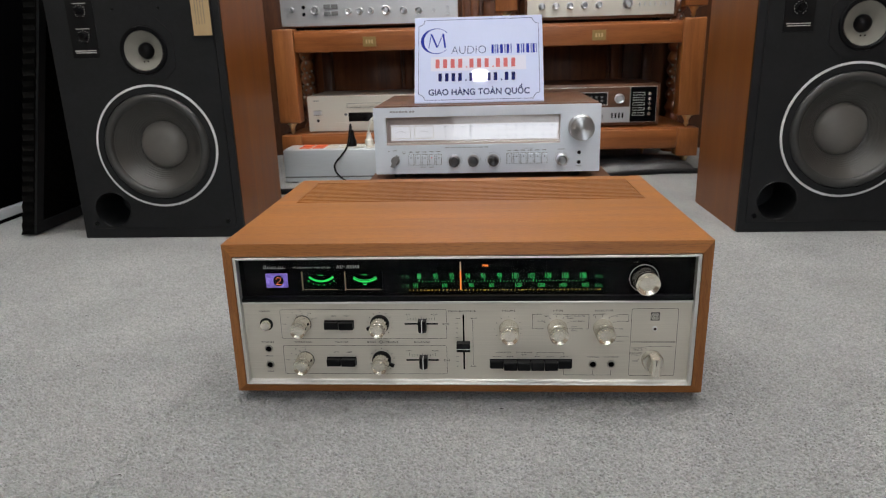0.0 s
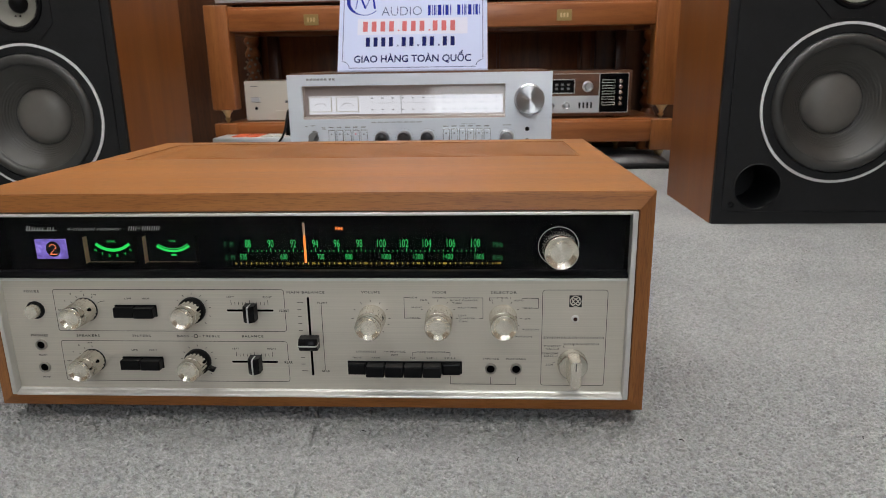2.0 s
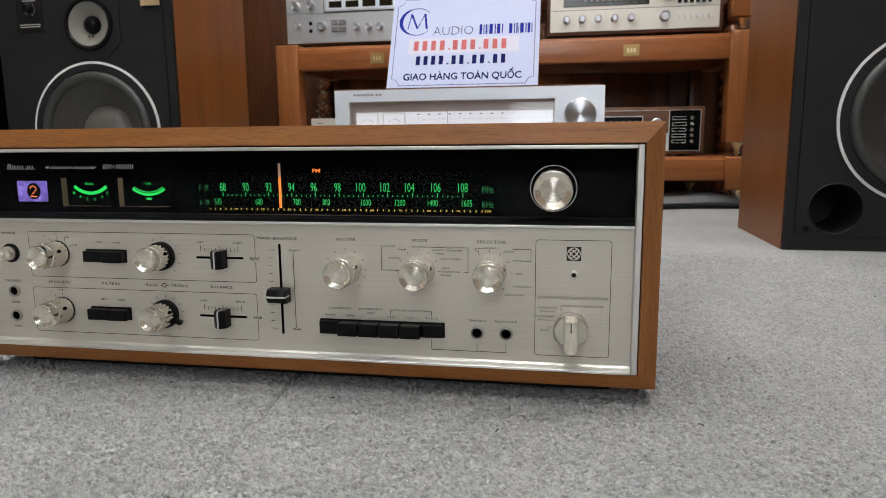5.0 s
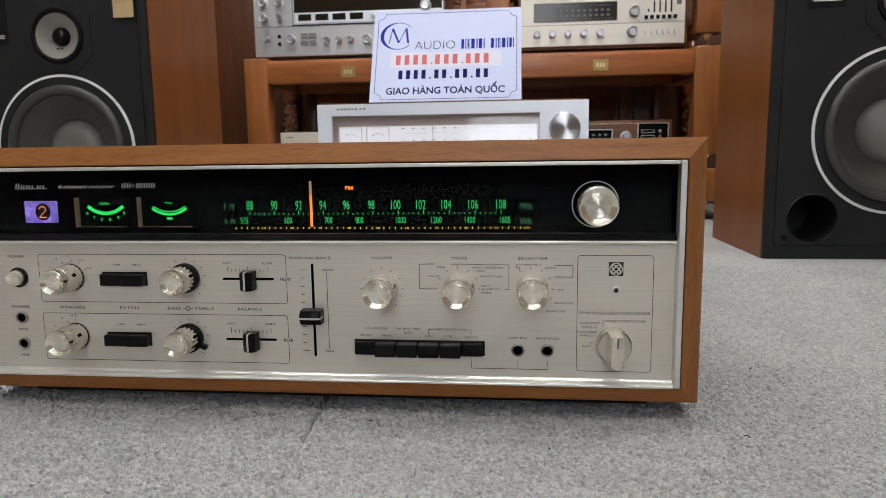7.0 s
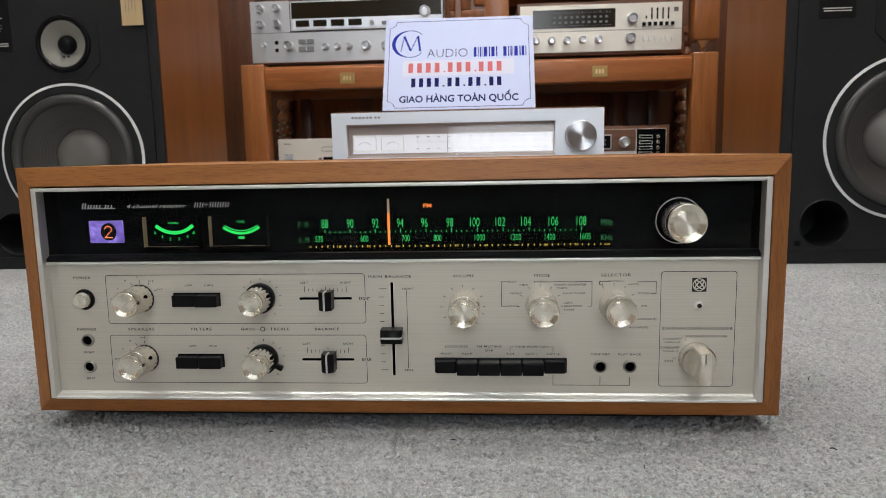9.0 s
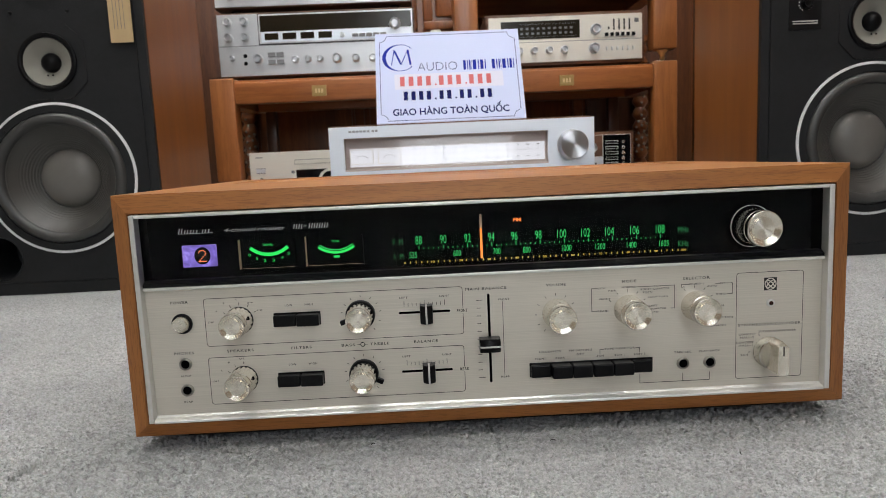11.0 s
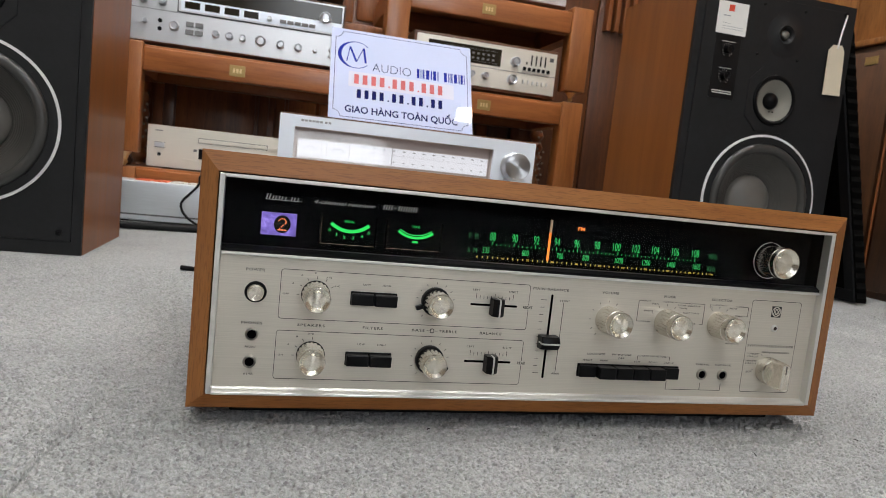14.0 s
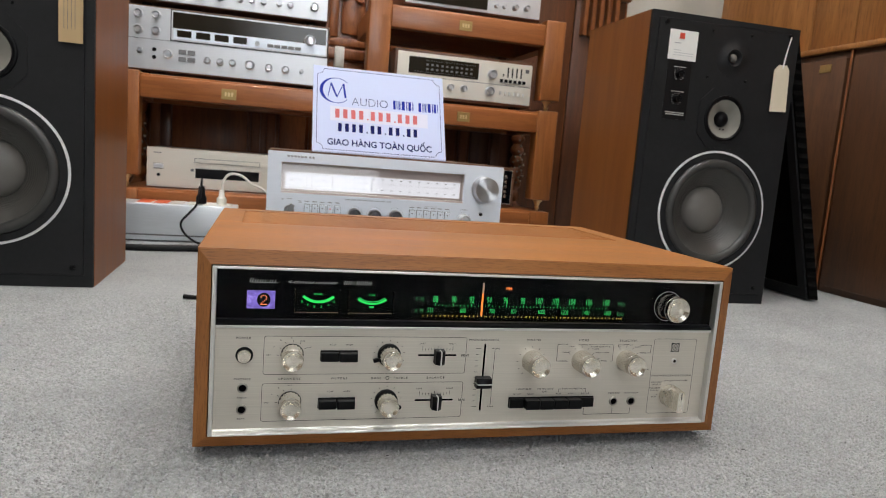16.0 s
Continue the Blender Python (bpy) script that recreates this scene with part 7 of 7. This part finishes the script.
for v in sub.verts:
    u, w = v.co.x, v.co.y
    edge = (1 - abs(u) ** 6) * (1 - abs(w) ** 6)
    h = 0.050 * max(0.0, edge) ** 0.4 * (0.85 + 0.25 * noise.noise(Vector((u * 2, w * 2, 3))))
    v.co = Vector((0.555 + u * 0.160, 1.575 + w * 0.115, 0.001 + h * 0.8))
absorb(bm, sub)
solid("black_bag", bm, VINYL, "folded black padded bag lying under the rack base", "bag", smooth=60)

# ---- panelled wall and cabinets round the shop ----
PX0, PX1, PY, PZ = -2.25, 1.20, 2.045, 1.02
wainscot = thing("wood_panelling", (0, PY, 0), "dark carved wood panelling with framed fields behind the rack", "wall panelling", kind="structure")
bm = bmesh.new()
box(bm, PX0, PX1, PY - 0.03, PY + 0.003, 0, PZ)
part("backing", bm, WALL_WOOD, wainscot)
xs = [-2.20, -1.60, -1.02, -0.64, -0.24, -0.03, 0.17, 0.56, 0.96, 1.19]
for a, b in zip(xs, xs[1:]):
    # boards beside the rack are coloured for the loudspeakers' shadow
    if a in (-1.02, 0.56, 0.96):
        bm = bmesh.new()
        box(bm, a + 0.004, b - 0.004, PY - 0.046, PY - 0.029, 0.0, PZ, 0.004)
        part("plain_board", bm, WOOD_SHADED, wainscot, "", 40)
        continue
    for z0, z1 in ((0.05, 0.62), (0.68, 0.98)):
        bm = bmesh.new()
        for x0, x1, y0, y1 in ((a + 0.01, b - 0.01, z0, z0 + 0.03), (a + 0.01, b - 0.01, z1 - 0.03, z1), (a + 0.01, a + 0.045, z0 + 0.03, z1 - 0.03), (b - 0.045, b - 0.01, z0 + 0.03, z1 - 0.03)):
            box(bm, x0, x1, PY - 0.052, PY - 0.029, y0, y1, 0.006, 2)
        part("moulding", bm, WALL_WOOD, wainscot, "", 40)
        bm = bmesh.new()
        box(bm, a + 0.055, b - 0.055, PY - 0.042, PY - 0.029, z0 + 0.045, z1 - 0.045, 0.010, 2)
        part("field", bm, WALL_WOOD, wainscot, "", 40)
bm = bmesh.new()
box(bm, -0.64, 0.56, PY - 0.062, PY - 0.029, 0.630, 0.672, 0.008, 3)
box(bm, PX0, PX1, PY - 0.070, PY - 0.029, 0.985, 1.030, 0.010, 3)
part("rail_moulding", bm, WALL_WOOD, wainscot, "", 40)


def carved_post(x, y, z0, z1):
    """A carved and beaded cabinet post standing behind the rack."""
    t = thing("carved_post", (x, y, 0), "dark carved wooden post with pearly beads behind the rack", "carved post", "carved posts")
    bm = bmesh.new()
    prof, n = [(0.032, z0), (0.032, z0 + 0.10)], 11
    for i in range(n):
        q = z0 + 0.10 + (z1 - z0 - 0.12) * i / n
        h = (z1 - z0 - 0.12) / n
        prof += [(0.016, q), (0.026, q + h * 0.3), (0.028, q + h * 0.5), (0.020, q + h * 0.85)]
    lathe(bm, prof + [(0.034, z1 - 0.02), (0.034, z1), (0, z1)], 24, m=Matrix.Translation((x, y, 0)))
    part("post", bm, WALL_WOOD, t, "", 50)
    bm = bmesh.new()
    bmesh.ops.create_uvsphere(bm, u_segments=10, v_segments=7, radius=0.0047)
    bead = bpy.data.meshes.new("bead")
    bm.to_mesh(bead)
    bm.free()
    for i in range(15):
        z = z0 + 0.215 + 0.0215 * i
        for k, dx in enumerate((-0.019, 0.0, 0.019) if i < 6 else (0.0,)):
            hang("bead", bead, PEARL, t, "pearly bead", 60, Matrix.Translation((x + dx + (0.004 if i % 2 else -0.004), y - (0.029 if dx else 0.033), z + 0.006 * k)))


carved_post(-0.657, 1.955, 0, 0.62)
carved_post(0.748, 1.955, 0, 0.62)

# scroll carving on the panel beside the stacked receivers
bm = bmesh.new()
for k, (x, z, r) in enumerate(((0.005, 0.905, 0.030), (0.062, 0.905, 0.030), (0.118, 0.905, 0.026), (0.034, 0.860, 0.018), (0.090, 0.860, 0.018))):
    pts = []
    for i in range(14):
        a = i * 0.62 * (1 if k % 2 else -1)
        q = r * (1 - i / 16)
        pts.append((x + q * math.cos(a), PY - 0.050, z + q * math.sin(a)))
    tube(bm, pts, 0.0065, 6)
part("scroll_carving", bm, WALL_WOOD, wainscot, "carved wooden scrolls", 60)
bm = bmesh.new()
box(bm, 0.005, 0.040, PY - 0.078, PY - 0.043, 0.600, 0.675, 0.004)
solid("wall_socket", bm, WHITE_PLASTIC, "small white wall switch on the wood panelling", "wall switch", smooth=40)

# brown cabinets down the side, orange panelling above
CXF = 1.335
cab_y = (-0.30, 0.34, 0.965, 1.60)
for a, b in zip(cab_y, cab_y[1:]):
    c = thing("cabinet", (CXF + 0.2, (a + b) / 2, 0), "dull brown low cabinet with a plain door", "cabinet", "brown cabinets")
    bm = bmesh.new()
    box(bm, CXF + 0.012, ROOM_X1 - 0.001, a + 0.001, b - 0.001, 0.0, 0.684, 0.002)
    part("body", bm, BROWN_DOOR, c, "", 40)
    bm = bmesh.new()
    box(bm, CXF, CXF + 0.0115, a + 0.012, b - 0.012, 0.020, 0.664, 0.002)
    door = part("door", bm, BROWN_DOOR, c, "", 40)
    bm = bmesh.new()
    box(bm, CXF - 0.003, CXF + 0.002, b - 0.0065, b - 0.001, 0.0, 0.684, 0.002)
    part("edge_strip", bm, WALL_WOOD, c)
    bm = bmesh.new()
    box(bm, CXF - 0.0022, CXF - 0.0002, a + 0.062, a + 0.104, 0.628, 0.650, 0.0005)
    part("gold_plate", bm, GOLD_PLATE, door, "small gold plate")
upper_wall = thing("side_panelling", (CXF + 0.05, 0.6, 0.684), "orange-brown wood panelling above the brown cabinets", "wall panelling", kind="structure")
py = [-0.30, 0.02, 0.34, 0.655, 0.985, 1.145, 1.60]
for a, b in zip(py, py[1:]):
    bm = bmesh.new()
    box(bm, CXF + 0.022, CXF + 0.040, a + 0.002, b - 0.002, 0.700, 1.70, 0.002)
    part("panel", bm, WALL_WOOD_LIGHT, upper_wall, "", 40)
bm = bmesh.new()
box(bm, CXF - 0.003, CXF + 0.06, -0.30, 1.60, 0.6845, 0.700, 0.003)
part("ledge", bm, WALL_WOOD_LIGHT, upper_wall, "", 40)

# slats on the panelling between the rack and the loudspeaker
for i in range(5):
    bm = bmesh.new()
    x = 0.985 + 0.034 * i
    box(bm, x, x + 0.018, PY - 0.085, PY - 0.0465, 0.83, 1.60, 0.002)
    part("slat", bm, WALL_WOOD, wainscot, "", 40)

# black cabinet with a metal foot strip past the other loudspeaker
dark = thing("cabinet", (-1.62, 1.3, 0), "tall black cabinet with a metal foot strip", "cabinet")
bm = bmesh.new()
box(bm, -2.05, -1.240, 0.62, 1.60, 0.0365, 1.50, 0.004)
part("body", bm, BLACK_VELVET, dark, "", 40)
# dead-black slab stands in for the shaded gap below the foot strip
bm = bmesh.new()
box(bm, -2.04, -1.238, 0.63, 1.585, 0.0, 0.0105)
part("dark_gap", bm, BLACK_VELVET, dark)
bm = bmesh.new()
box(bm, -2.03, -1.232, 0.63, 1.585, 0.0110, 0.0360, 0.003)
part("foot_strip", bm, GREY_METAL, dark, "pale metal foot strip", 40)
